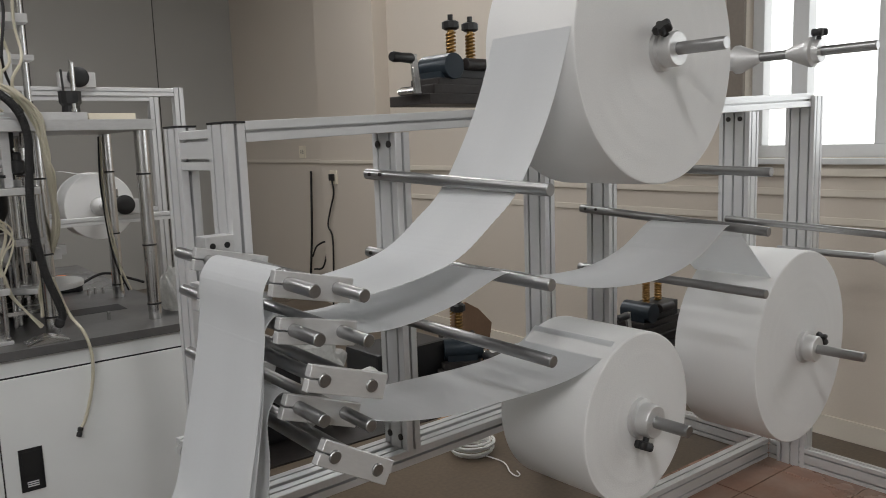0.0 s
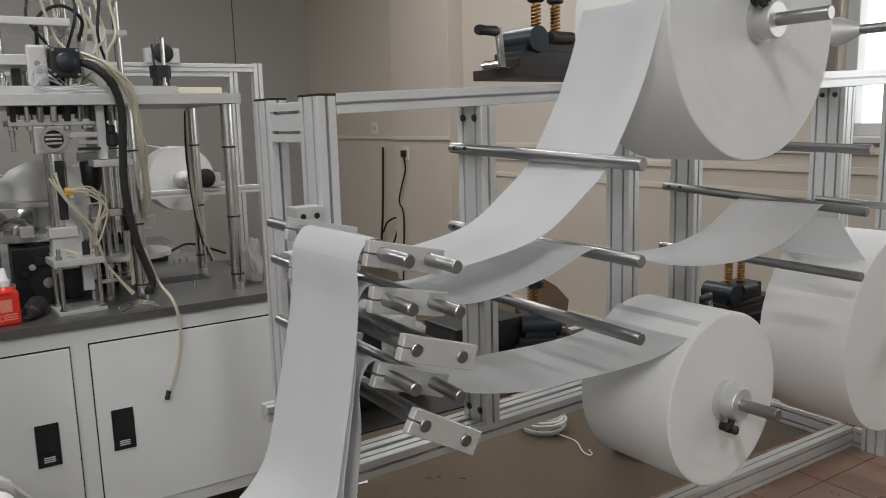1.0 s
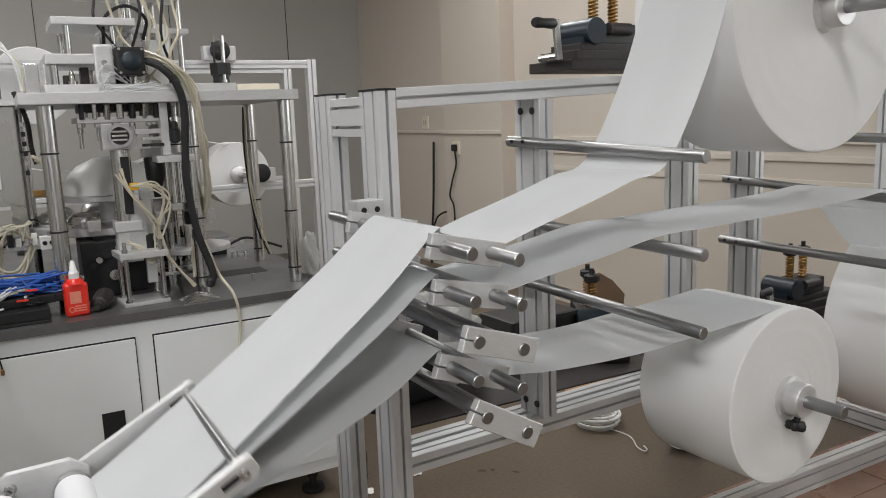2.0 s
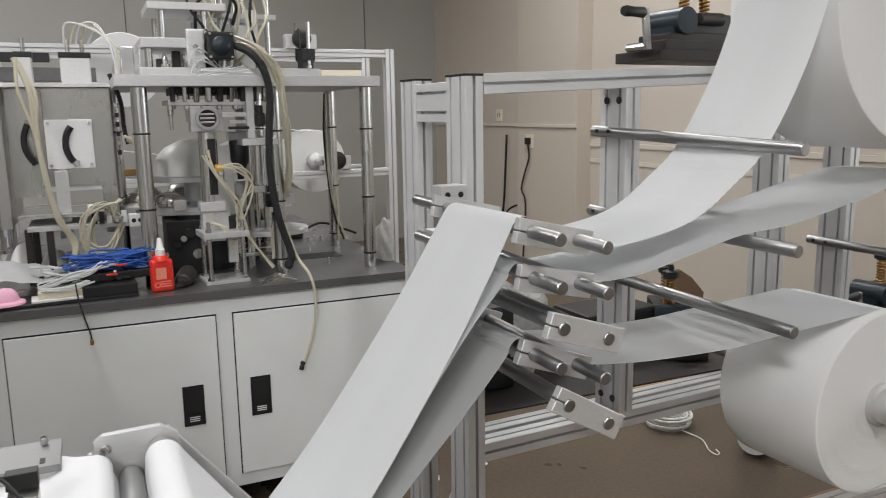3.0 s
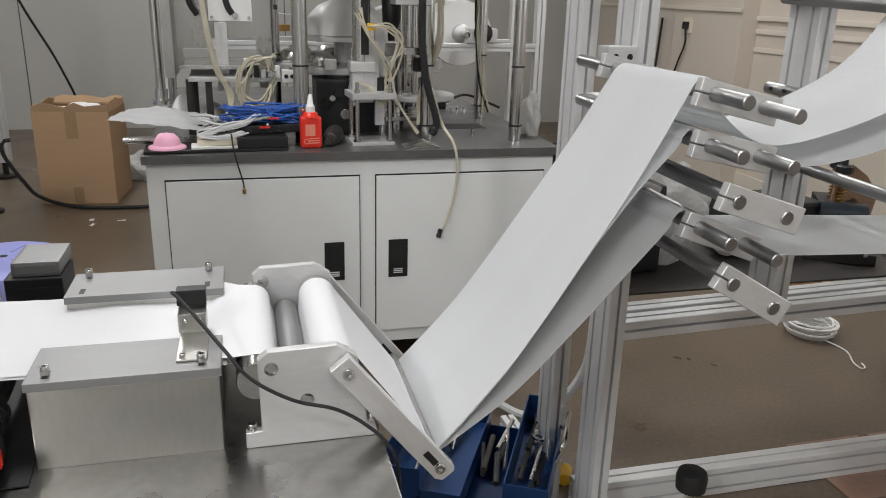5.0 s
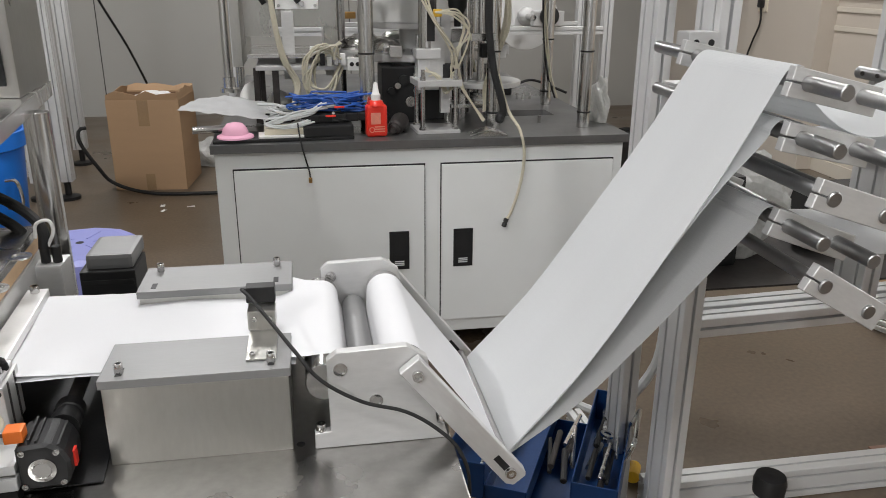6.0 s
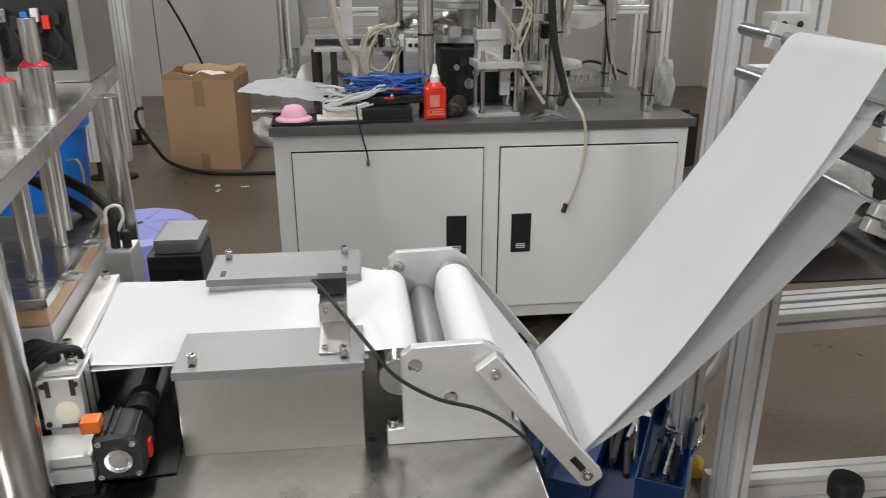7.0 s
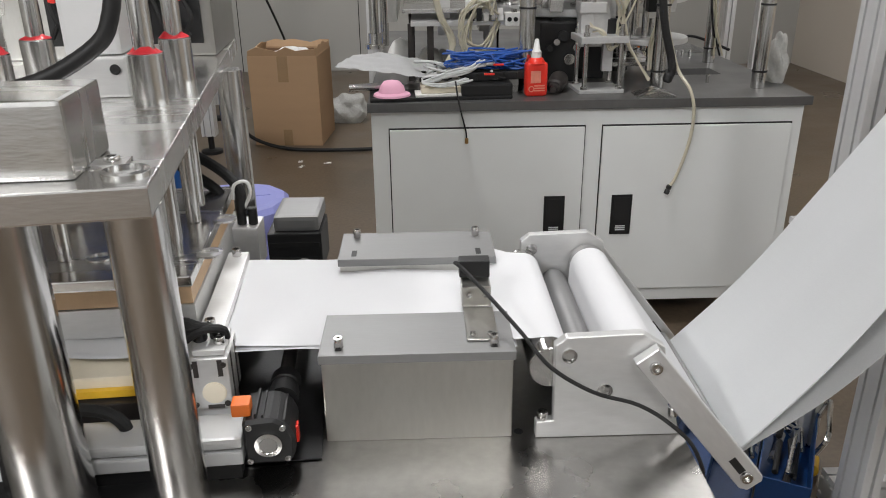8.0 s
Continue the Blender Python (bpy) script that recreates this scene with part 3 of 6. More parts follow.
def web(name, label, shapes, n, mat, width=WW, end_width=None, crowd=1.0):
    """shapes: rows of (seconds, control points) at the web's middle; n strips that follow the curve."""
    ob = thing(name, label, "fabric web", pose(0, 0, 0), group="fabric webs")
    curves = [(t, smooth_path(pts, n + 1, crowd)) for t, pts in shapes]
    for i in range(n):
        length = max((c[i + 1] - c[i]).length for t, c in curves) * 1.03 + 0.0015
        b = bmesh.new()
        q = []
        for z in (-1, 1):
            for x, y in ((-1, -1), (1, -1), (1, 1), (-1, 1)):
                w = width + ((end_width or width) - width) * (i + 0.5 + 0.5 * x) / n
                q.append(b.verts.new((x * length / 2, y * w / 2, z * 0.0004)))
        for f in ((3, 2, 1, 0), (4, 5, 6, 7), (0, 1, 5, 4), (1, 2, 6, 5), (2, 3, 7, 6), (3, 0, 4, 7)):
            b.faces.new([q[k] for k in f])
        STRIPS.append((part("strip", b, mat, ob), [(t, (c[i], c[i + 1])) for t, c in curves]))
    return ob


def strip_pose(a, b, axis):
    y = axis
    x = ((b - a) - y * y.dot(b - a)).normalized()
    m = Matrix((x, y, x.cross(y))).transposed().to_4x4()
    m.translation = (a + b) / 2
    return m


def fp(pts, v=WV):
    return [F(u, v, z) for u, z in pts]


def fp1(pts):
    """The upper web, which shifts sideways on its way over the guide rod."""
    side = (-0.275, -0.28, -0.283, -0.283, -0.272, -0.262, -0.256, -0.252, -0.248, -0.246)
    return [F(u, v, z) for (u, z), v in zip(pts, side)]


C1, C2, C3 = (-0.538, 1.2615), (-0.546, 1.1820), (-0.546, 1.0480)
W1_SAG = fp1([(0.235, 1.85), (0.188, 1.70), (0.112, 1.52), (0.012, 1.362), (-0.06, 1.292), (-0.156, 1.226), (-0.295, 1.195), (-0.413, 1.19), (-0.49, 1.215), C1])
W1_TAUT = fp1([(0.235, 1.85), (0.188, 1.70), (0.112, 1.52), (0.002, 1.348), (-0.09, 1.318), (-0.20, 1.283), (-0.32, 1.248), (-0.43, 1.216), (-0.495, 1.232), C1])
W1_WAVE = fp1([(0.235, 1.85), (0.188, 1.70), (0.118, 1.52), (0.004, 1.35), (-0.08, 1.310), (-0.16, 1.262), (-0.26, 1.25), (-0.37, 1.262), (-0.47, 1.235), C1])
W1_LATE = fp1([(0.235, 1.85), (0.188, 1.70), (0.112, 1.52), (0.012, 1.360), (-0.04, 1.285), (-0.11, 1.230), (-0.24, 1.178), (-0.39, 1.150), (-0.48, 1.19), C1])
W2_SAG = fp([(1.16, 1.008), (1.09, 1.062), (0.995, 1.142), (0.912, 1.20), (0.74, 1.124), (0.559, 1.09), (0.328, 1.10), (0.15, 1.137), (0.0, 1.183), (-0.164, 1.138), (-0.31, 1.118), (-0.42, 1.128), (-0.50, 1.155), C2])
W2_TAUT = fp([(1.16, 1.008), (1.09, 1.062), (0.995, 1.142), (0.912, 1.215), (0.74, 1.213), (0.55, 1.209), (0.33, 1.204), (0.15, 1.199), (0.0, 1.194), (-0.15, 1.173), (-0.31, 1.153), (-0.42, 1.138), (-0.50, 1.158), C2])
W2_HALF = fp([(1.16, 1.008), (1.09, 1.062), (0.995, 1.142), (0.912, 1.213), (0.74, 1.198), (0.55, 1.19), (0.30, 1.189), (0.12, 1.189), (-0.02, 1.186), (-0.16, 1.160), (-0.31, 1.140), (-0.42, 1.136), (-0.50, 1.158), C2])
W2_WAVE = fp([(1.16, 1.008), (1.09, 1.070), (0.995, 1.160), (0.92, 1.235), (0.74, 1.26), (0.50, 1.265), (0.28, 1.25), (0.10, 1.22), (-0.03, 1.186), (-0.16, 1.155), (-0.29, 1.128), (-0.41, 1.135), (-0.50, 1.16), C2])
W2_PEAK = fp([(1.16, 1.008), (1.09, 1.070), (0.995, 1.160), (0.92, 1.235), (0.78, 1.268), (0.60, 1.282), (0.45, 1.258), (0.30, 1.228), (0.12, 1.197), (-0.03, 1.186), (-0.16, 1.160), (-0.29, 1.135), (-0.42, 1.136), C2])
W2_LATE = fp([(1.16, 1.008), (1.09, 1.062), (0.995, 1.142), (0.912, 1.213), (0.74, 1.192), (0.55, 1.182), (0.30, 1.184), (0.12, 1.186), (-0.02, 1.184), (-0.16, 1.142), (-0.28, 1.118), (-0.40, 1.118), (-0.50, 1.15), C2])
W3_SAG = fp([(0.36, 0.957), (0.30, 0.922), (0.20, 0.903), (0.08, 0.900), (-0.05, 0.905), (-0.20, 0.914), (-0.33, 0.939), (-0.43, 0.975), (-0.50, 1.015), C3])
W3_TAUT = fp([(0.44, 0.971), (0.36, 0.967), (0.24, 0.962), (0.10, 0.957), (-0.05, 0.952), (-0.255, 0.961), (-0.35, 0.971), (-0.43, 0.984), (-0.50, 1.018), C3])
W3_WAVE = fp([(0.37, 0.959), (0.31, 0.933), (0.20, 0.926), (0.08, 0.932), (-0.05, 0.940), (-0.20, 0.949), (-0.33, 0.957), (-0.43, 0.972), (-0.50, 1.012), C3])

web("nonwoven_web", "white nonwoven web hanging from the upper roll to the clamps",
    [(0, W1_SAG), (1.2, W1_SAG), (1.8, W1_SAG), (2.05, W1_TAUT), (2.3, W1_TAUT), (2.4, W1_WAVE), (2.5, W1_SAG), (2.7, W1_WAVE), (2.8, W1_WAVE), (3.0, W1_SAG), (3.5, W1_LATE), (8, W1_LATE)], 64, FABRIC, 0.243)
web("nonwoven_web", "white nonwoven web running over the guide rods to the clamps",
    [(0, W2_SAG), (1.2, W2_SAG), (1.8, W2_SAG), (2.05, W2_TAUT), (2.3, W2_TAUT), (2.5, W2_HALF), (2.8, W2_WAVE), (3.0, W2_PEAK), (3.3, W2_HALF), (3.5, W2_HALF), (4.5, W2_LATE), (8, W2_LATE)], 64, FABRIC)
web("nonwoven_web", "thin greyish nonwoven web from the lower roll to the clamps",
    [(0, W3_SAG), (1.2, W3_SAG), (1.8, W3_SAG), (2.05, W3_TAUT), (2.3, W3_SAG), (2.5, W3_WAVE), (2.7, W3_TAUT), (3.0, W3_TAUT), (3.4, W3_WAVE), (8, W3_WAVE)], 30, FABRIC)

# from the clamps under the swinging bar to the feed rollers
PIVOT, ARM, REST = Vector((0.206, 0, 0.878)), 0.2145, -51.5
SWING = [(0, REST), (1.2, REST), (1.75, REST), (1.95, 8), (2.1, 52), (2.2, 66), (2.3, 65), (2.4, 58), (2.5, 34), (2.6, -14), (2.7, -44), (2.8, -51), (3.0, REST), (8, REST)]
YM = 1.395
DV = -0.266


def bar_at(deg):
    return PIVOT + ARM * Vector((math.cos(radians(deg)), 0, math.sin(radians(deg))))


def down(start, off, hug, tight):
    s = F(start[0], DV, start[1])
    e = Vector((0.345, YM, 0.703 - off))
    roll = Vector((0.215, YM, 0.875 - off))
    over = [s + Vector((-0.012, 0, 0.0025)), s + Vector((-0.024, 0, -0.002)), s + Vector((-0.034, 0, -0.013)), s + Vector((-0.043, 0, -0.028))]
    line = [s.lerp(e, k) for k in (0.25, 0.5, 0.75)]
    first = F(-0.560, DV, 1.245)
    line = [p.lerp(first.lerp(e, k) - Vector((0, 0, off)), hug * h) for p, k, h in zip(line, (0.25, 0.5, 0.75), (0.5, 0.85, 0.97))]
    low = [s] + [q.copy() for q in over] + [p + Vector((dx, 0, dz)) for p, dx, dz in zip(line, (-0.006, 0.005, 0.010), (-0.007, -0.010, -0.012))] + [e]
    slack = [s] + [q.copy() for q in over] + [Vector((s.x - 0.048, YM, s.z - 0.050)), Vector((s.x - 0.056, YM, s.z - 0.13)), Vector((s.x - 0.098, YM, s.z - 0.31)), Vector((s.x - 0.150 + off * 4, YM, s.z - 0.46 - off * 2)), Vector((0.50 + off * 5, YM, 0.70 - off * 4)), Vector((0.42 + off * 3, YM, 0.678 - off * 5)), e]
    up = [s] + [over[0].copy()] + [s.lerp(roll, k) + Vector((0, 0, tight)) for k in (0.2, 0.4, 0.6, 0.8)] + [roll]
    half = [s, over[0].copy(), Vector((0.566, YM, 1.100 - off * 3)), Vector((0.405, YM, 0.995 - off * 2)), Vector((0.30, YM, 0.952 - off)), Vector((0.235, YM, 0.915 - off)), roll]
    wob = [s] + [q.copy() for q in over] + [p + Vector((dx, 0, dz)) for p, dx, dz in zip(line, (-0.02, 0.012, -0.01), (-0.02, 0.01, -0.01))] + [e]
    for row in (low, slack, up, half, wob):
        total = max(1e-6, (row[-1] - s).length)
        for p in row[1:]:
            p.y = s.y + (YM - s.y) * min(1.0, (s.z - p.z) / max(1e-6, s.z - row[-1].z))
    return [(0, slack), (1.2, slack), (1.75, slack), (2.05, up), (2.4, up), (2.5, half), (2.65, wob), (2.8, wob), (3.1, low), (8, low)]


web("nonwoven_web", "white nonwoven web sloping from the upper clamp to the feed rollers", down((-0.538, 1.2615), 0.0, 0, 0.0), 72, FABRIC, 0.238, 0.292, 1.5)
web("nonwoven_web", "white nonwoven web sloping from the second clamp to the feed rollers", down((-0.546, 1.1820), 0.003, 1.0, 0.0), 72, FABRIC, 0.238, 0.292, 1.5)
web("nonwoven_web", "thin grey nonwoven web from the lower clamp to the feed rollers", down((-0.546, 1.0480), 0.006, 0, -0.01), 72, FABRIC_GREY, 0.238, 0.292, 1.5)


# ---- the feeding machine with its steel table ----
def feed_machine():
    t = thing("feed_table", "stainless steel machine table on a white base", "machine table", pose(0, 0, 0))
    part("table_top", box(-1.5, 0.256, 0.88, 1.80, 0.746, 0.766, 0.002), TABLE, t, "worn stainless steel top")
    part("base", box(-1.46, 0.21, 0.93, 1.75, 0.10, 0.745, 0.006), CABINET, t)
    for x in (-1.3, 0.12):
        for y in (1.02, 1.66):
            part("foot", lathe([(0.035, 0), (0.035, 0.012), (0.012, 0.02), (0.012, 0.1)], 20, (x, y, 0)), BLACK, t, "", True)
    part("hole", lathe([(0.006, 0), (0.006, 0.0006)], 14, (0.046, 1.222, 0.766)), BLACK, t)
    # guide boxes with lids
    for y0, y1, lz, nm in ((1.209, 1.318, 0.893, "front"), (1.478, 1.588, 0.905, "back")):
        g = thing("guide_box", "stainless steel guide box with a bolted lid", "guide box", pose(0, 0, 0), group="guide boxes")
        part("box", box(-0.201, 0.036, y0 + 0.003, y1 - 0.003, 0.766, lz - 0.0125, 0.0015), SHEET, g)
        part("lid", box(-0.204, 0.039, y0, y1, lz - 0.012, lz, 0.0012), LID, g, "satin grey aluminium lid")
        for x in (-0.18, 0.013):
            part("slot", box(x - 0.004, x + 0.004, y0 + 0.012, y0 + 0.034, lz, lz + 0.0005), BLACK, g)
            part("screw", screw((x, y0 + 0.02 if nm == "front" else y1 - 0.02, lz + 0.0005), (0, 0, 1), 0.0058, 0.014), CHROME, g, "", True)
    # flat web on the table
    fw = thing("table_web", "layered white fabric web lying flat on the table", "fabric web", pose(0, 0, 0))
    # over the first roller, under the middle one, over the second
    prof = [(0.068, 0.887), (0.085, 0.8885)]
    prof += [(0.085 + 0.029 * math.sin(radians(a)), 0.8600 + 0.029 * math.cos(radians(a))) for a in range(10, 101, 10)]
    prof += [(0.120, 0.836)]
    prof += [(0.141 - 0.021 * math.cos(radians(a)), 0.832 - 0.021 * math.sin(radians(a))) for a in range(10, 171, 20)]
    prof += [(0.195 + 0.031 * math.sin(radians(a)), 0.864 + 0.031 * math.cos(radians(a))) for a in range(-90, 61, 10)]
    prof += [(0.2265, 0.872), (0.335, 0.722)]
    bm = bmesh.new()
    rows = []
    for i in range(35):
        x = -0.62 + 0.02 * i
        rise = min(1.0, max(0.0, (x - 0.0) / 0.06))
        rows.append([(x, 1.252 + 0.275 * k / 8, 0.884 + (0.003 * math.sin(x * 17) if x < -0.2 else 0) + 0.0022 * math.sin(x * 31 + k * 0.8) * (1 - rise) + 0.0028 * rise
                      + (0.012 * math.sin((x - 0.02) / 0.05 * math.pi) ** 2 * max(0, k - 5) / 3 if 0.02 < x < 0.07 else 0)) for k in range(9)])
    rows += [[(x, 1.252 + 0.275 * k / 8, z) for k in range(9)] for x, z in prof[1:]]
    rows = [[bm.verts.new(c) for c in r] for r in rows]
    for p, q in zip(rows, rows[1:]):
        for k in range(8):
            bm.faces.new((p[k], q[k], q[k + 1], p[k + 1]))
    part("layer", bm, LAYERED, fw, "", True)
    under = bmesh.new()
    rows = [[under.verts.new((-0.615 + 0.02 * i, 1.247 + 0.284 * k / 8, 0.8795 + (0.003 * math.sin((-0.615 + 0.02 * i) * 17) if i < 21 else 0) + 0.0015 * math.sin(i * 0.7 + k)))
             for k in range(9)] for i in range(34)]
    for p, q in zip(rows, rows[1:]):
        for k in range(8):
            under.faces.new((p[k], q[k], q[k + 1], p[k + 1]))
    part("layer", under, LAYERED, fw, "lower fabric layer", True)
    # feed roller stand
    st = thing("roller_stand", "aluminium stand with three feed rollers and side plates", "roller stand", pose(0, 0, 0))
    for x, z, r, mat in ((0.085, 0.860, 0.0285, CHROME), (0.141, 0.832, 0.0205, LID), (0.195, 0.864, 0.0305, CHROME)):
        part("roller", rod((x, 1.223, z), (x, 1.545, z), r, 32), mat, st, "", True)
    plate = [(0.066, 0.766), (0.252, 0.766), (0.246, 0.790), (0.236, 0.792), (0.222, 0.895), (0.194, 0.914), (0.100, 0.911), (0.086, 0.900), (0.088, 0.792), (0.066, 0.790)]
    for y in (1.207, 1.548):
        p = part("side_plate", prism(plate, 0.014, 0.0012, Matrix.Translation((0, y, 0))), ALU_PLATE, st)
        for x, z in ((0.104, 0.886), (0.151, 0.835)):
            part("screw", lathe([(0.0095, 0), (0.0095, 0.002), (0.006, 0.0025), (0.006, 0.001)], 18, (x, y, z), (0, -1, 0)), CHROME, p, "", True)
        part("screw", screw((0.075, y + 0.007, 0.790), (0, 0, 1), 0.007, 0.012), CHROME, p, "", True)
        part("screw", screw((0.243, y + 0.007, 0.791), (0, 0, 1), 0.007, 0.012), CHROME, p, "", True)
    # sensor on its bracket
    se = thing("photo_sensor", "black photo sensor on a bent steel bracket with cable", "sensor", pose(0, 0, 0))
    part("bracket", prism([(-0.020, 0.8935), (0.020, 0.8935), (0.020, 0.8965), (-0.020, 0.8965)], 0.09, 0.0005, Matrix.Translation((0, 1.235, 0.0))), SHEET, se)
    part("bracket", box(-0.022, 0.018, 1.325, 1.362, 0.896, 0.926, 0.003), SHEET, se)
    part("body", box(-0.024, 0.018, 1.352, 1.374, 0.928, 0.952, 0.002), BLACK, se)
    for x in (-0.012, 0.010):
        part("screw", screw((x, 1.324, 0.915), (0, -1, 0), 0.004, 0.004), CHROME, se)
        part("screw", screw((x, 1.246, 0.897), (0, 0, 1), 0.004, 0.004), CHROME, se)
    part("cable", tube([(-0.022, 1.363, 0.944), (-0.030, 1.352, 0.950), (-0.020, 1.335, 0.949), (0.013, 1.27, 0.935), (0.046, 1.21, 0.916), (0.078, 1.19, 0.881), (0.131, 1.185, 0.847), (0.188, 1.183, 0.828), (0.231, 1.175, 0.801), (0.262, 1.168, 0.765), (0.275, 1.165, 0.70), (0.27, 1.2, 0.5)], 0.0027, 8, 60), RUBBER, se)
    return t


feed_machine()


def swing_arm():
    """The dancer bar: two arms on the roller stand's pivot, keyed to swing."""
    a = thing("dancer_arm", "aluminium swing arms carrying a steel tension bar", "swing arm", pose(PIVOT.x, 0, PIVOT.z, 0, -REST, 0))
    o = [(-0.018, -0.017), (ARM + 0.012, -0.017), (ARM + 0.022, -0.010), (ARM + 0.022, 0.012), (ARM + 0.016, 0.017), (-0.018, 0.017)]
    for y in (1.189, 1.563):
        p = part("arm", prism(o, 0.016, 0.0012, Matrix.Translation((0, y, 0))), ALU_PLATE, a)
        for x in (0.0, ARM):
            part("screw", screw((x, y, 0), (0, -1, 0), 0.008, 0.007), CHROME, p, "", True)
        part("slot", box(ARM - 0.035, ARM - 0.008, y - 0.0006, y, -0.005, 0.005), BLACK, p)
    part("tension_bar", rod((ARM, 1.205, 0), (ARM, 1.563, 0), 0.0085, 20), ROD, a, "", True)
    return a


DANCER = swing_arm()


# ---- the cup machine on its cabinet ----
def base_cabinet():
    c = thing("base_cabinet", "grey-white steel machine cabinet with two closed doors", "cabinet", pose(0, 0, 0))
    part("body", box(-0.235, 1.205, 2.912, 4.75, 0.105, 0.815, 0.004), CABINET, c)
    for x0, x1, hx in ((-0.175, 0.473, 0.381), (0.535, 1.168, 0.6145)):
        part("door_gap", box(x0 - 0.004, x1 + 0.004, 2.9105, 2.913, 0.152, 0.759), BLACK, c)
        d = part("door", box(x0, x1, 2.900, 2.911, 0.156, 0.754, 0.003), CABINET, c)
        h = part("handle", box(hx - 0.036, hx + 0.036, 2.8965, 2.9005, 0.371, 0.516, 0.002), BLACK, d, "black recessed push latch")
        part("push_plate", box(hx - 0.026, hx + 0.026, 2.8955, 2.897, 0.42, 0.505, 0.001), RUBBER, h)
        for k in range(3):
            part("mark", box(hx - 0.017, hx + 0.017, 2.8958, 2.897, 0.386 + 0.007 * k, 0.390 + 0.007 * k), GREYWIRE, h)
    for x in (-0.12, 1.09):
        for y in (2.99, 4.6):
            part("foot", lathe([(0.045, 0), (0.047, 0.008), (0.044, 0.02), (0.014, 0.026), (0.014, 0.06), (0.022, 0.06), (0.022, 0.075), (0.014, 0.075), (0.014, 0.105)], 22, (x, y, 0)), BLACK, c, "black levelling foot", True)
    t = thing("cabinet_top", "dark grey steel top plate of the machine cabinet", "machine top", pose(0, 0, 0))
    part("plate", box(-0.245, 1.222, 2.893, 4.80, 0.8155, 0.845, 0.0015), SLAB, t)
    part("cutout", box(0.86, 1.07, 3.32, 3.45, 0.8452, 0.8458), BLACK, t, "dark rectangular cut-out")
    rnd = random.Random(3)
    for x, y in ((0.96, 3.16), (1.03, 3.75), (1.06, 3.76), (1.09, 3.75), (0.6, 3.02)):
        part("stud", lathe([(0.006, 0), (0.006, 0.028), (0.004, 0.03)], 12, (x, y, 0.845)), CHROME, t)


base_cabinet()


def press_rig():
    p = thing("pressing_rig", "steel column rig with aluminium top plate and cylinders", "machine", pose(0, 0, 0))
    for x, y, r in ((0.291, 3.05, 0.027), (0.225, 3.55, 0.022), (0.755, 3.085, 0.0235), (1.097, 3.05, 0.0235), (1.118, 3.60, 0.0235), (0.80, 3.62, 0.0235)):
        c = part("column", rod((x, y, 0.845), (x, y, 1.541), r, 28), CHROME, p, "polished steel column", True)
        for z in (0.90, 1.12, 1.38):
            part("cable_tie", ring((x, y, z), (0, 0, 1), r, r + 0.002, 0.006, 24), BLACK, c)
    part("top_plate", box(0.215, 1.135, 2.985, 3.72, 1.541, 1.578, 0.002), ALU_PLATE, p, "thick milled aluminium plate")
    part("riser_plate", box(0.30, 0.92, 3.03, 3.60, 1.5785, 1.605, 0.002), ALU_PLATE, p)
    part("riser_plate", box(0.31, 0.50, 3.05, 3.40, 1.672, 1.705, 0.003), ALU_PLATE, p)
    part("riser_plate", box(0.34, 0.60, 3.06, 3.34, 1.80, 1.825, 0.003), ALU_PLATE, p)
    for x, y in ((0.335, 3.08), (0.475, 3.08), (0.335, 3.36), (0.475, 3.36)):
        part("spacer", rod((x, y, 1.605), (x, y, 1.672), 0.012, 14), CHROME, p, "", True)
        part("spacer", rod((x + 0.05, y, 1.705), (x + 0.05, y, 1.80), 0.010, 14), CHROME, p, "", True)
    part("bolt", lathe([(0.016, 0), (0.016, 0.012), (0.010, 0.012), (0.010, 0.03), (0.004, 0.05)], 14, (0.385, 3.07, 1.605)), CHROME, p, "", True)
    # side bracket with motor and fan
    part("bracket", box(0.455, 0.515, 3.03, 3.05, 1.605, 1.735, 0.008), ALU_PLATE, p)
    part("bracket_bolt", screw((0.484, 3.03, 1.675), (0, -1, 0), 0.009, 0.008), CHROME, p, "", True)
    mo = part("motor", box(0.522, 0.61, 3.0, 3.10, 1.632, 1.725, 0.006), BLACK, p, "black stepper motor with round cap")
    part("motor_cap", lathe([(0.032, 0), (0.032, 0.006), (0.026, 0.011), (0.0, 0.012)], 28, (0.566, 2.999, 1.678), (0, -1, 0), caps=False), DARKBLUE, mo, "blue-black round cap", True)
    for x in (0.53, 0.602):
        for z in (1.64, 1.717):
            part("screw", screw((x, 2.999, z), (0, -1, 0), 0.005, 0.003), CHROME, mo)
    # mast with cross plates behind the motor
    for x, y in ((0.60, 3.20), (0.645, 3.20), (0.60, 3.32), (0.70, 3.32), (0.78, 3.25)):
        part("mast", rod((x, y, 1.605), (x, y, 2.10), 0.011, 16), CHROME, p, "", True)
    part("cross_plate", box(0.44, 0.79, 3.17, 3.36, 1.915, 1.945, 0.002), ALU_PLATE, p)
    part("cross_plate", box(0.50, 0.80, 3.18, 3.35, 1.79, 1.808, 0.002), ALU_PLATE, p)
    part("cylinder", lathe([(0.008, 0), (0.008, 0.08), (0.022, 0.08), (0.022, 0.2), (0.015, 0.21)], 18, (0.70, 3.14, 1.605)), ALU, p, "", True)
    part("cylinder", box(0.635, 0.70, 3.12, 3.20, 1.605, 1.76, 0.004), ALU, p)
    part("loop_hose", tube([(0.50, 3.12, 1.74), (0.51, 3.1, 1.83), (0.58, 3.1, 1.87), (0.64, 3.1, 1.83), (0.63, 3.12, 1.76)], 0.006), RUBBER, p, "black looped hose")
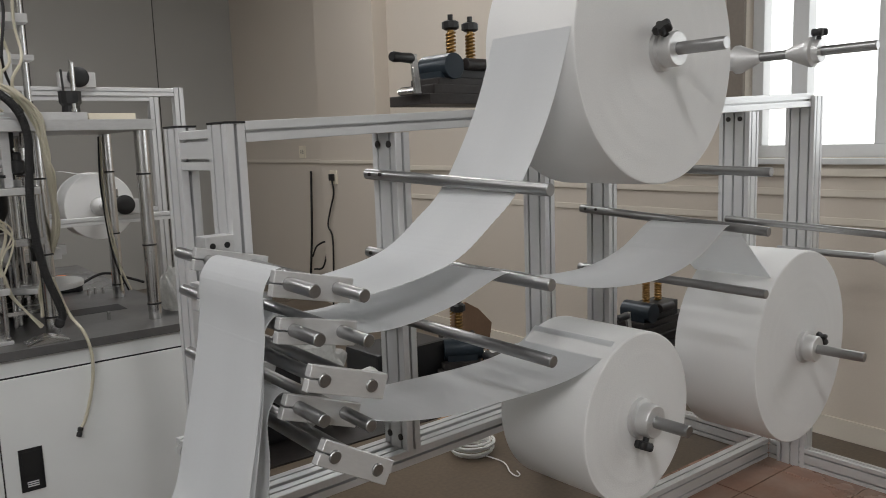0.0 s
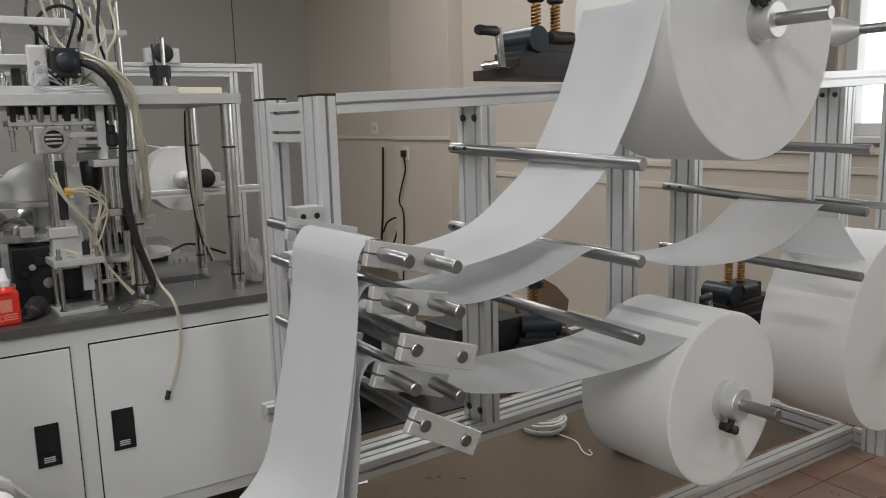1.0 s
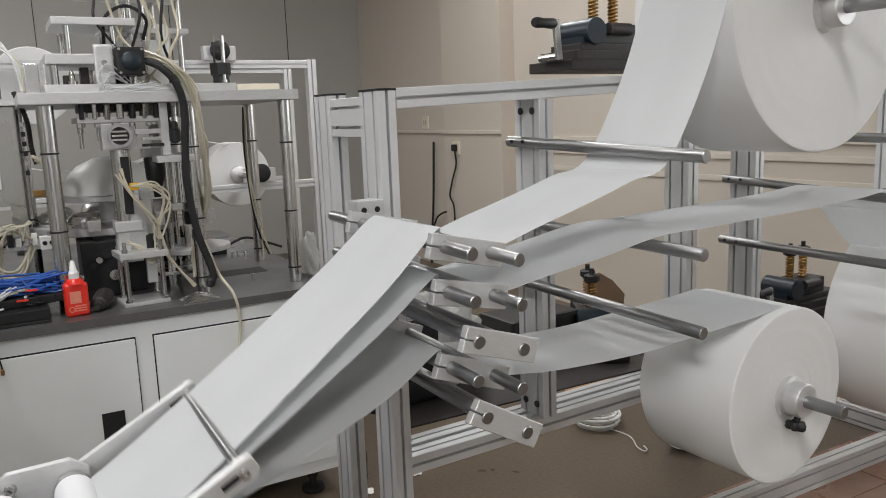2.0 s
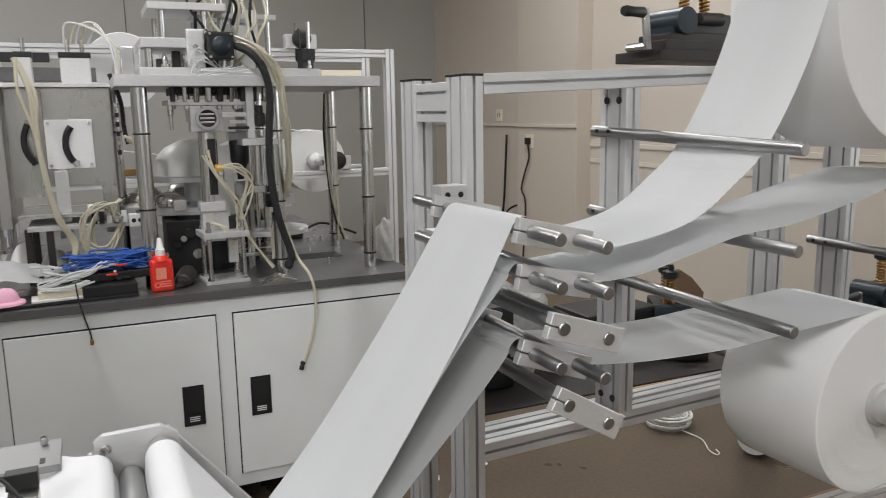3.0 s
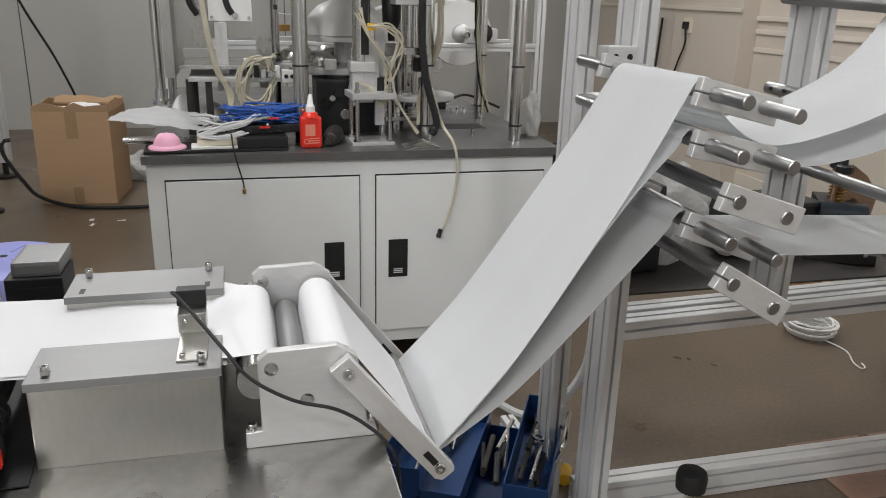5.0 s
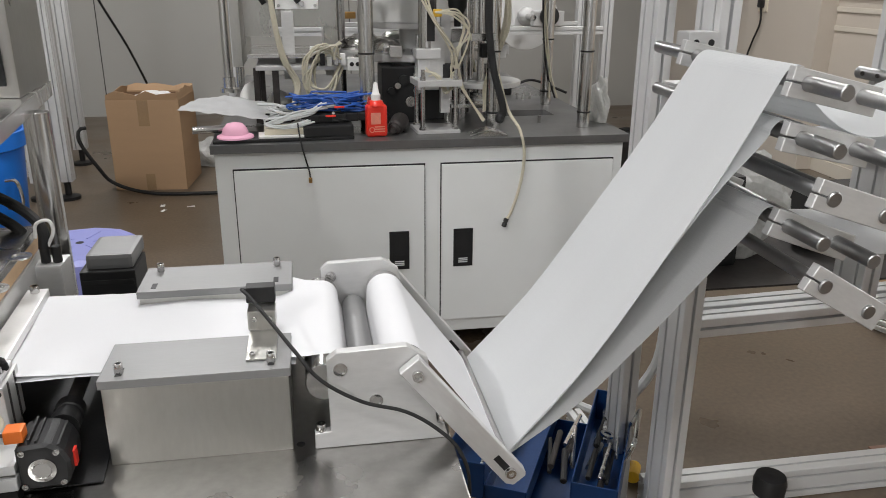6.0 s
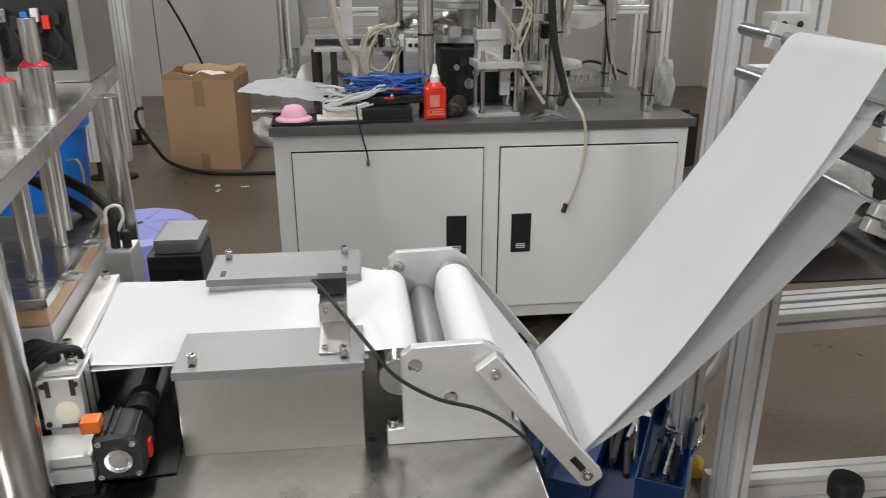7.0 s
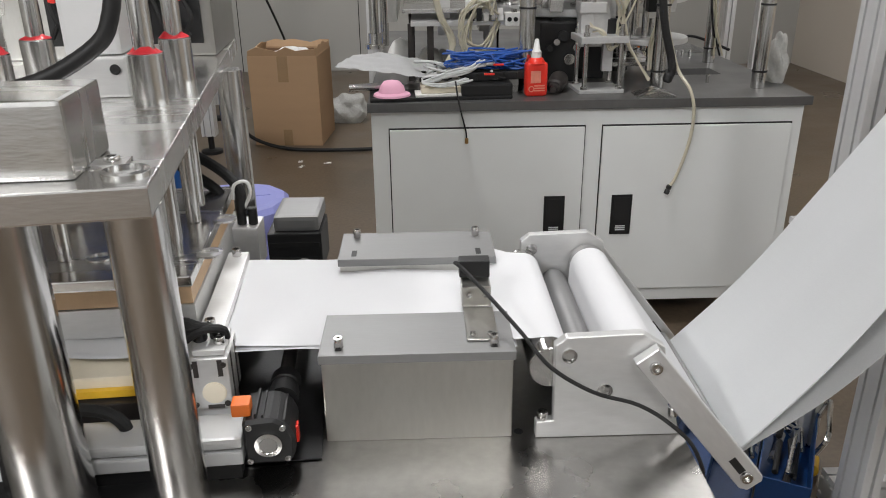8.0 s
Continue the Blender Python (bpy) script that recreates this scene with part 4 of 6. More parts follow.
    # hanging press head
    part("head_plate", box(0.385, 0.66, 3.06, 3.30, 1.478, 1.497, 0.002), ALU_PLATE, p)
    for x in (0.41, 0.45, 0.56, 0.60, 0.64):
        part("hanger", rod((x, 3.09, 1.49), (x, 3.09, 1.541), 0.013, 14), CHROME, p, "", True)
    for x in (0.40, 0.45, 0.63):
        part("nut", rod((x, 3.08, 1.465), (x, 3.08, 1.478), 0.011, 6), CHROME, p)
    hb = part("head_block", box(0.455, 0.565, 3.06, 3.14, 1.385, 1.475, 0.004), ALU_PLATE, p)
    part("coupling", rod((0.511, 3.052, 1.432), (0.511, 3.07, 1.432), 0.031, 24), DARK, hb, "", True)
    for k in (-0.014, 0.0, 0.014):
        part("coupling_ring", box(0.486, 0.536, 3.046, 3.053, 1.428 + k, 1.436 + k, 0.002), CHROME, hb)
    part("spindle", rod((0.513, 3.10, 1.13), (0.513, 3.10, 1.385), 0.033, 26), CHROME, p, "", True)
    part("spindle_slot", box(0.506, 0.535, 3.064, 3.068, 1.16, 1.36, 0.002), BLACK, p)
    part("spindle_foot", box(0.475, 0.552, 3.07, 3.15, 0.99, 1.10, 0.003), ALU_PLATE, p)
    part("spindle_collar", box(0.468, 0.558, 3.06, 3.15, 1.10, 1.135, 0.004), ALU_PLATE, p)
    part("valve", box(0.565, 0.60, 3.07, 3.11, 1.0, 1.08, 0.003), BLACK, p)
    # second head with black grease cup
    part("arm_plate", box(0.60, 0.72, 3.18, 3.24, 1.35, 1.38, 0.002), ALU_PLATE, p)
    part("strut", box(0.635, 0.665, 3.20, 3.23, 1.38, 1.54, 0.002), ALU_PLATE, p)
    part("grease_cup", lathe([(0.012, 0), (0.014, 0.03), (0.020, 0.04), (0.034, 0.07), (0.037, 0.14), (0.034, 0.145)], 24, (0.632, 3.15, 1.205)), BLACK, p, "black handle", True)
    part("knob", lathe([(0.014, 0), (0.022, 0.01), (0.022, 0.07), (0.012, 0.085), (0.012, 0.10)], 14, (0.69, 3.17, 1.40)), BLACK, p, "black knob", True)
    for x, y in ((0.68, 3.24), (0.71, 3.28), (0.74, 3.24)):
        part("guide", rod((x, y, 0.95), (x, y, 1.36), 0.012, 16), CHROME, p, "", True)
    part("table_leg", rod((0.70, 3.45, 0.845), (0.70, 3.45, 1.06), 0.03, 20), CHROME, p, "", True)
    # things lying on the top plate
    part("slide_rail", box(0.82, 1.04, 3.10, 3.14, 1.5785, 1.592, 0.002), CHROME, p)
    part("plastic_block", box(0.93, 1.09, 3.06, 3.16, 1.5785, 1.602, 0.003), CREAM, p, "cream plastic block")


press_rig()


def upper_gear():
    """More of the cup machine's upper gear: sensors, clamps and wiring."""
    g = thing("upper_gear", "sensors, clamps and wiring above the aluminium plate", "machine gear", pose(0, 0, 0))
    rnd = random.Random(17)
    for i in range(10):
        x, y = 0.25 + 0.055 * i, 3.05 + rnd.uniform(0, 0.25)
        h = rnd.uniform(0.03, 0.09)
        part("fixture", box(x, x + rnd.uniform(0.02, 0.045), y, y + 0.04, 1.6055 if 0.3 < x < 0.88 else 1.5785, 1.6055 + h, 0.003), rnd.choice((ALU_PLATE, BLACK, STEEL, DARK)), g)
    for i in range(8):
        x, y = 0.28 + 0.10 * i, 3.03 + rnd.uniform(0, 0.3)
        z = 1.6055 if 0.3 < x < 0.9 else 1.5785
        part("bolt", lathe([(0.010, 0), (0.010, 0.010), (0.006, 0.010), (0.006, 0.028)], 12, (x, y, z)), CHROME, g, "", True)
    for i in range(9):
        j = lambda s=0.03: rnd.uniform(-s, s)
        x = 0.50 + 0.03 * i
        part("air_line", tube([(x + j(), 3.12 + j(), 2.08), (x + j(), 3.10 + j(), 1.93 + j()), (x + j(), 3.08 + j(), 1.80 + j()), (x + j(0.06), 3.08 + j(), 1.68 + j()), (x + j(0.06), 3.1, 1.61)], 0.005, 6, 30), TUBE if i % 3 else RUBBER, g)
    for i in range(6):
        x = 0.40 + 0.06 * i
        part("drop_sensor", lathe([(0.007, 0), (0.007, 0.05), (0.010, 0.052), (0.010, 0.07)], 12, (x, 3.12 + rnd.uniform(0, 0.12), 1.41 + rnd.uniform(-0.02, 0.02))), rnd.choice((CHROME, BLACK)), g, "", True)
    for i in range(12):
        x, y = rnd.uniform(0.36, 0.86), rnd.uniform(3.16, 3.42)
        part("fixture", box(x, x + rnd.uniform(0.015, 0.05), y, y + 0.04, 1.09, 1.10 + rnd.uniform(0.02, 0.10), 0.003), rnd.choice((ALU_PLATE, STEEL, BLACK, CHROME, WHITE)), g)
    for i in range(7):
        x, y = rnd.uniform(0.34, 0.72), rnd.uniform(3.25, 3.5)
        part("standing_motor", box(x, x + 0.05, y, y + 0.06, 0.846, 0.93 + rnd.uniform(0.0, 0.09), 0.004), rnd.choice((BLACK, BLACK, DARK, ALU_PLATE)), g)


upper_gear()


def turntable():
    t = thing("turntable", "round aluminium turntable with shell moulds", "turntable", pose(0.52, 3.58, 0.845))
    # black here stands for the shade below the disc
    part("pedestal", box(-0.11, 0.09, -0.30, 0.10, 0.0, 0.22, 0.004), BLACK, t, "pedestal painted black for the dark under the disc")
    part("disc", lathe([(0.31, 0.22), (0.313, 0.223), (0.313, 0.247), (0.31, 0.25)], 56), ALU_PLATE, t, "", True)
    part("disc", lathe([(0.14, 0.13), (0.143, 0.133), (0.143, 0.147), (0.14, 0.15)], 40, (0.25, -0.28, 0)), ALU_PLATE, t, "", True)
    for i in range(8):
        a = 2 * math.pi * i / 8 + 0.2
        mo = part("mould", lathe([(0.072, 0.25), (0.075, 0.254), (0.075, 0.262), (0.06, 0.266), (0.055, 0.285), (0.04, 0.30), (0.0, 0.306)], 28, (0.225 * math.cos(a), 0.225 * math.sin(a), 0), caps=False), STEEL, t, "", True)
        part("latch", box(0.225 * math.cos(a) - 0.02, 0.225 * math.cos(a) + 0.02, 0.225 * math.sin(a) - 0.08, 0.225 * math.sin(a) - 0.055, 0.252, 0.275, 0.003), CHROME, mo)
    part("upper_disc", lathe([(0.195, 0.335), (0.198, 0.338), (0.198, 0.356), (0.195, 0.359)], 48), ALU_PLATE, t, "", True)
    part("spindle", rod((0, 0, 0.25), (0, 0, 0.335), 0.05, 24), ALU_PLATE, t, "", True)
    s = thing("mask_shell", "white moulded fabric dome over the turntable", "mask shell", pose(0.52, 3.58, 1.205))
    part("dome", lathe([(0.185, 0.0), (0.182, 0.018), (0.160, 0.065), (0.115, 0.110), (0.055, 0.138), (0.0, 0.145)], 40, caps=False), WHITE, s, "", True)


turntable()


def machine_fittings():
    """Small fittings of the cup machine: hangers, cylinders, latches, wiring."""
    g = thing("machine_fittings", "steel cylinders, black latches and air lines of the cup machine", "machine fittings", pose(0, 0, 0))
    rnd = random.Random(31)
    part("black_plate", box(0.40, 0.60, 3.07, 3.28, 1.515, 1.5405, 0.002), BLACK, g)
    for i in range(9):
        x = 0.40 + 0.04 * i
        part("hanger", rod((x, 3.05 + rnd.uniform(0, 0.03), 1.49), (x, 3.05, 1.5405), rnd.uniform(0.008, 0.014), 12), rnd.choice((CHROME, CHROME, STEEL, BLACK)), g, "", True)
    for i in range(6):
        x = 0.39 + 0.055 * i
        part("nut", rod((x, 3.055, 1.462), (x, 3.055, 1.478), 0.010, 6), CHROME, g)
    part("side_arm", box(0.56, 0.66, 3.04, 3.10, 1.435, 1.452, 0.002), ALU_PLATE, g)
    part("side_arm", box(0.585, 0.66, 3.04, 3.09, 1.41, 1.425, 0.002), STEEL, g)
    part("jaw", box(0.58, 0.65, 3.02, 3.05, 1.392, 1.402, 0.002), BLACK, g)
    part("side_post", box(0.645, 0.672, 3.03, 3.07, 1.36, 1.5405, 0.002), ALU_PLATE, g)
    part("valve", lathe([(0.012, 0), (0.020, 0.008), (0.020, 0.045), (0.013, 0.05), (0.013, 0.07), (0.008, 0.075)], 16, (0.690, 3.03, 1.40)), BLACK, g, "black valve", True)
    part("plate", box(0.62, 0.745, 3.0, 3.12, 1.335, 1.358, 0.002), ALU_PLATE, g)
    for x in (0.672, 0.692, 0.712, 0.732):
        part("cylinder", rod((x, 3.02, 1.19), (x, 3.02, 1.335), 0.009, 14), CHROME, g, "", True)
    part("cylinder_foot", box(0.655, 0.742, 3.0, 3.05, 1.165, 1.19, 0.002), STEEL, g)
    part("ring", ring((0.511, 3.048, 1.432), (0, -1, 0), 0.030, 0.041, 0.010, 30), CHROME, g)
    part("yellow_joint", box(0.525, 0.555, 3.03, 3.05, 1.245, 1.27, 0.004), YELLOW, g, "yellow plastic joint")
    part("bracket", box(0.565, 0.60, 3.11, 3.14, 0.90, 1.26, 0.002), ALU_PLATE, g)
    part("solenoid", box(0.545, 0.568, 3.08, 3.11, 1.04, 1.11, 0.003), DARKBLUE, g)
    # black box and gears, added to deepen the dark under the turntable
    part("dark_filler_box", box(0.36, 0.50, 3.22, 3.40, 0.846, 1.055, 0.006), BLACK, g, "black box added to deepen the dark under the turntable")
    for i in range(7):
        x, z = 0.345 + 0.024 * i, 0.87 + 0.02 * rnd.randrange(8)
        part("gear", rod((x, 3.19, z), (x, 3.215, z), rnd.uniform(0.012, 0.022), 12), rnd.choice((BLACK, DARK, CHROME)), g, "", True)
    for i in range(10):
        x, y = rnd.uniform(0.62, 0.84), rnd.uniform(3.2, 3.5)
        part("post", rod((x, y, 0.846), (x, y, 0.92 + rnd.uniform(0, 0.16)), rnd.uniform(0.007, 0.014), 12), rnd.choice((CHROME, CHROME, BLACK)), g, "", True)
    part("low_plate", box(0.60, 0.80, 3.25, 3.5, 0.985, 1.0, 0.002), ALU_PLATE, g)
    part("low_plate", box(0.62, 0.78, 3.2, 3.42, 0.90, 0.915, 0.002), STEEL, g)
    for i in range(5):
        j = lambda s=0.02: rnd.uniform(-s, s)
        part("air_line", tube([(0.535 + j(0.008), 3.03, 1.26), (0.60 + j(), 3.02, 1.255 + j()), (0.635 + j(), 3.03, 1.20 + j()), (0.60 + j(), 3.03, 1.10 + j()), (0.595 + j(), 3.03, 1.04 + j())], 0.0032, 6, 30), TUBE, g)
        part("air_line", tube([(0.50 + j(), 3.05, 1.06 + j()), (0.54 + j(), 3.03, 1.04 + j(0.01)), (0.58 + j(), 3.03, 1.0 + j()), (0.61 + j(), 3.03, 1.03 + j())], 0.003, 6, 24), TUBE, g)
    # wiring round the slotted housing
    for i in range(8):
        j = lambda s=0.02: rnd.uniform(-s, s)
        part("air_line", tube([(0.20 + j(), 3.23 + j(), 1.085), (0.16 + j(0.04), 3.22 + j(), 1.13 + j(0.015)), (0.10 + j(), 3.21, 1.08 + j()), (0.075 + j(), 3.2, 1.0 + j()), (0.105 + j(), 3.2, 0.95 + j()), (0.06 + j(0.03), 3.18, 0.90)], 0.0036, 8, 36), TUBE, g)
    for i in range(7):
        x = 0.11 + 0.025 * i
        part("port_block", box(x, x + 0.018, 3.235, 3.26, 1.062, 1.08 + rnd.uniform(0, 0.03), 0.002), rnd.choice((BLACK, WHITE, CHROME, BLACK)), g)
    part("handle_slot", tube([(-0.075, 3.405, 1.42), (-0.09, 3.40, 1.37), (-0.085, 3.40, 1.32), (-0.06, 3.405, 1.275)], 0.011, 8, 20), BLACK, g)
    part("drag_chain", tube([(0.215, 3.39, 1.60), (0.245, 3.38, 1.50), (0.25, 3.38, 1.40), (0.26, 3.38, 1.34)], 0.008, 8, 40, ribs=0.2), RUBBER, g)
    for i in range(5):
        j = lambda s=0.012: rnd.uniform(-s, s)
        part("air_line", tube([(0.07 + 0.02 * i, 3.48, 1.71), (0.09 + 0.02 * i + j(), 3.46, 1.78 + j()), (0.18 + j(), 3.44, 1.77 + j()), (0.235 + j(), 3.40, 1.70 + j()), (0.24 + j(), 3.38, 1.60)], 0.0035, 8, 30), TUBE if i % 2 else GREYWIRE, g)
        part("air_line", tube([(0.255 + j(), 3.30, 1.36 + j()), (0.28 + j(), 3.26, 1.34 + j()), (0.30 + j(), 3.22, 1.22 + j()), (0.305 + j(), 3.2, 1.12)], 0.006, 8, 30), TUBE, g)
    part("brass_joint", box(0.235, 0.275, 3.3, 3.32, 1.225, 1.25, 0.003), BRASS, g, "brass joint")
    for i in range(6):
        z = 1.30 + 0.035 * i
        part("chain_link", box(0.222, 0.236, 3.40, 3.42, z, z + 0.018, 0.002), rnd.choice((BLACK, CHROME)), g)
    # white wires in the front of the tangle
    for i in range(7):
        j = lambda s=0.015: rnd.uniform(-s, s)
        part("white_wire", tube([(0.14 + j(), 2.99, 0.955 + j(0.01)), (0.06 + j(0.03), 2.965, 0.935 + j(0.012)), (-0.03 + j(0.03), 2.955, 0.915 + j(0.01)), (-0.055 + j(), 2.95, 0.90), (0.0 + j(0.02), 2.94, 0.892 + j(0.006)), (0.09 + j(), 2.945, 0.91 + j(0.01))], 0.0035, 6, 40), GREYWIRE, g)


machine_fittings()


def small_stand():
    s = thing("small_stand", "small aluminium four-leg stand on the cabinet top", "stand", pose(0.545, 3.05, 0.845, 0, 0, 4))
    part("base", box(-0.085, 0.07, -0.055, 0.09, 0.0, 0.012, 0.002), ALU_PLATE, s)
    for x in (-0.065, 0.055):
        for y in (-0.04, 0.07):
            part("leg", rod((x, y, 0.012), (x, y, 0.165), 0.008, 14), CHROME, s, "", True)
            part("bolt", lathe([(0.011, 0.185), (0.011, 0.2), (0.007, 0.2), (0.007, 0.225)], 12, (x, y, 0)), CHROME, s, "", True)
            part("nut", rod((x, y, 0.012), (x, y, 0.022), 0.013, 6), CHROME, s)
    part("top", box(-0.085, 0.075, -0.055, 0.09, 0.165, 0.187, 0.002), ALU_PLATE, s)
    part("block", box(-0.03, 0.03, 0.02, 0.08, 0.187, 0.36, 0.003), ALU_PLATE, s)


small_stand()


def hoses():
    h = thing("corrugated_hose", "black corrugated hose hanging beside the column", "hose", pose(0, 0, 0))
    part("hose", tube([(0.61, 3.03, 1.685), (0.655, 2.975, 1.655), (0.697, 2.962, 1.60), (0.716, 2.962, 1.516), (0.708, 2.965, 1.39), (0.704, 2.965, 1.25), (0.723, 2.962, 1.086), (0.757, 2.96, 0.965), (0.764, 2.96, 0.925), (0.756, 2.962, 0.905)], 0.0128, 12, 190, ribs=0.06), RUBBER, h)
    part("end_cap", lathe([(0.0135, 0), (0.016, 0.004), (0.016, 0.022), (0.010, 0.03)], 16, (0.758, 2.962, 0.914), (-0.35, 0, -1)), BLACK, h)
    a = thing("air_tubes", "bundle of cream air tubes with cable ties", "air tubes", pose(0, 0, 0))
    rnd = random.Random(8)
    for i in range(9):
        j = lambda s=0.012: (rnd.random() - 0.5) * s * 2
        part("air_tube", tube([(0.60 + j(), 3.03 + j(), 1.70 + j(0.02)), (0.685 + j(), 2.98 + j(), 1.668 + j()), (0.744 + j(0.018), 2.975 + j(), 1.585 + j(0.015)), (0.768 + j(), 2.985 + j(), 1.475 + j()), (0.782 + j(), 2.99 + j(), 1.38 + j()),
                               (0.79 + j(0.01), 3.05 + j(), 1.22 + j(0.03)), (0.745 + j(), 3.13 + j(), 1.02 + j(0.04)), (0.74 + j(0.015), 3.12 + j(), 0.90)], 0.0048, 6, 40), TUBE, a)
    for i in range(4):
        j = lambda s=0.02: (rnd.random() - 0.5) * s * 2
        part("air_tube", tube([(0.49 + j(), 3.05, 1.31 + j()), (0.53 + j(0.015), 3.02, 1.235 + j()), (0.575 + j(0.03), 3.02 + j(), 1.15 + j(0.04)), (0.598 + j(0.02), 3.03, 1.065 + j()), (0.63 + j(0.012), 3.03, 0.995 + j(0.012)), (0.715 + j(0.01), 3.04 + j(), 0.88)], 0.0032, 6, 40), TUBE, a)
    part("air_tube", tube([(0.755, 3.01, 1.05), (0.785, 2.97, 0.93), (0.812, 2.90, 0.87), (0.826, 2.885, 0.80), (0.824, 2.885, 0.72), (0.808, 2.885, 0.64), (0.785, 2.885, 0.57), (0.768, 2.885, 0.545)], 0.0055, 8, 60), TUBE, a)
    part("fitting", lathe([(0.005, 0), (0.009, 0.003), (0.009, 0.014), (0.006, 0.016), (0.009, 0.02), (0.009, 0.032), (0.005, 0.034)], 14, (0.771, 2.885, 0.552), (-0.3, 0, -1)), BLACK, a, "black push fitting", True)
    for x, y, r in ((1.118, 3.60, 0.03), (0.80, 3.62, 0.03)):
        for i in range(3):
            j = lambda s=0.008: (rnd.random() - 0.5) * s * 2
            part("air_tube", tube([(x - 0.03 + j(), y - 0.03, 1.53), (x - 0.036 + j(), y - 0.03 + j(), 1.35), (x - 0.026 + j(), y - 0.035, 1.15), (x - 0.005 + j(), y - 0.035, 1.0), (x + 0.03 + j(0.03), y - 0.03, 0.875)], 0.004, 6, 30), TUBE if i else RUBBER, a)
    # leftovers of the left station
    for i in range(4):
        j = lambda s=0.01: (rnd.random() - 0.5) * s * 2
        part("air_tube", tube([(-0.085 + j(), 3.27, 1.645 + j()), (-0.06 + j(0.03), 3.25, 1.53 + j()), (-0.037 + j(), 3.25, 1.40 + j()), (-0.03 + j(0.006), 3.25, 1.265), (0.005 + j(0.006), 3.25, 1.085 + j()), (0.043 + j(0.014), 3.25, 0.99), (0.025 + j(0.03), 3.2, 0.90)], 0.0065, 8, 40), TUBE, a)
    for i in range(5):
        j = lambda s=0.03: (rnd.random() - 0.5) * s * 2
        part("air_tube", tube([(0.20 + j(), 3.3, 1.12 + j()), (0.14 + j(), 3.25, 1.10 + j()), (0.10 + j(), 3.22, 1.0 + j()), (0.16 + j(), 3.2, 0.96 + j()), (0.22 + j(), 3.25, 1.06 + j())], 0.0042, 8, 36), TUBE, a)
    for i in range(6):
        j = lambda s=0.016: (rnd.random() - 0.5) * s * 2
        k = i % 5
        part("signal_wire", tube([(0.56 + j(), 3.05, 1.60 + j()), (0.49 + j(0.02), 3.0, 1.66 + j(0.03)), (0.47 + j(), 2.99, 1.60 + j(0.03)), (0.51 + j(0.03), 3.0, 1.585 + j()), (0.60 + 0.02 * k, 3.0, 1.595 + j())], 0.0022, 5, 26), GREYWIRE, a)


hoses()


def left_station():
    s = thing("slotted_station", "stainless steel housing with a slotted adjusting plate", "machine housing", pose(0, 0, 0))
    part("housing", box(-0.02, 0.21, 3.42, 3.45, 1.19, 1.55, 0.002), SHEET, s)
    part("housing", box(-0.145, -0.022, 3.45, 3.47, 1.15, 1.55, 0.002), SHEET, s)
    part("housing", box(-0.185, -0.15, 3.34, 3.9, 1.05, 1.56, 0.002), SHEET, s)
    part("housing", box(0.16, 0.212, 3.452, 3.9, 1.0, 1.55, 0.002), SHEET, s)
    part("cover", box(-0.15, 0.215, 3.40, 3.9, 1.552, 1.566, 0.002), ALU_PLATE, s)
    pl = part("plate", box(-0.02, 0.14, 3.405, 3.419, 1.255, 1.435, 0.002), BRIGHT, s, "bright machined plate")
    arc = [(0.055 + 0.10 * math.cos(radians(a)) - 0.0, 3.404, 1.345 + 0.10 * math.sin(radians(a))) for a in range(140, 221, 10)]
    part("slot", tube([(x + 0.09, y - 0.004, z) for x, y, z in arc], 0.012, 8, 24), BLACK, pl)
    part("slot_bolt", screw((0.078, 3.40, 1.275), (0, -1, 0), 0.011, 0.008), CHROME, pl, "", True)
    for x in (-0.008, 0.128):
        for z in (1.268, 1.422):
            part("screw", screw((x, 3.405, z), (0, -1, 0), 0.006, 0.005), CHROME, pl)
    for x in (-0.10, 0.05, 0.10):
        part("cylinder", box(x, x + 0.055, 3.5, 3.58, 1.566, 1.665, 0.005), ALU_PLATE, s)
        part("cylinder_head", box(x - 0.004, x + 0.059, 3.496, 3.584, 1.665, 1.685, 0.004), BLACK, s)
        part("fitting", rod((x + 0.03, 3.52, 1.685), (x + 0.03, 3.52, 1.735), 0.008, 12), CHROME, s)
    part("low_shelf", box(-0.10, 0.26, 3.25, 3.62, 1.045, 1.06, 0.002), ALU_PLATE, s)
    part("low_shelf", box(-0.13, 0.20, 3.3, 3.7, 1.085, 1.098, 0.002), STEEL, s)
    for x, y in ((-0.10, 3.3), (-0.03, 3.27), (0.20, 3.3), (0.20, 3.6), (-0.1, 3.68)):
        part("leg", box(x - 0.012, x + 0.012, y - 0.012, y + 0.012, 0.845, 1.05, 0.002), DARK if y < 3.29 or x < -0.05 else ALU, s)
    part("arm", box(0.0, 0.045, 3.36, 3.40, 1.0, 1.25, 0.002), ALU_PLATE, s)
    v = part("valve_block", box(0.235, 0.31, 3.22, 3.27, 1.045, 1.09, 0.003), WHITE, s, "white valve block with black ports")
    for k in range(3):
        part("port", rod((0.25 + 0.022 * k, 3.2195, 1.068), (0.25 + 0.022 * k, 3.2185, 1.068), 0.008, 12), BLACK, v)
    part("valve_block", box(0.10, 0.20, 3.30, 3.34, 1.098, 1.125, 0.003), WHITE, s)
    part("column", rod((-0.28, 4.15, 0.845), (-0.28, 4.15, 1.50), 0.022, 22), CHROME, s, "", True)
    part("column", rod((-0.235, 4.25, 0.845), (-0.235, 4.25, 1.50), 0.02, 22), CHROME, s, "", True)
    part("flange", lathe([(0.045, 0.0), (0.045, 0.02), (0.03, 0.022), (0.03, 0.07)], 24, (-0.28, 4.15, 0.845)), STEEL, s, "", True)
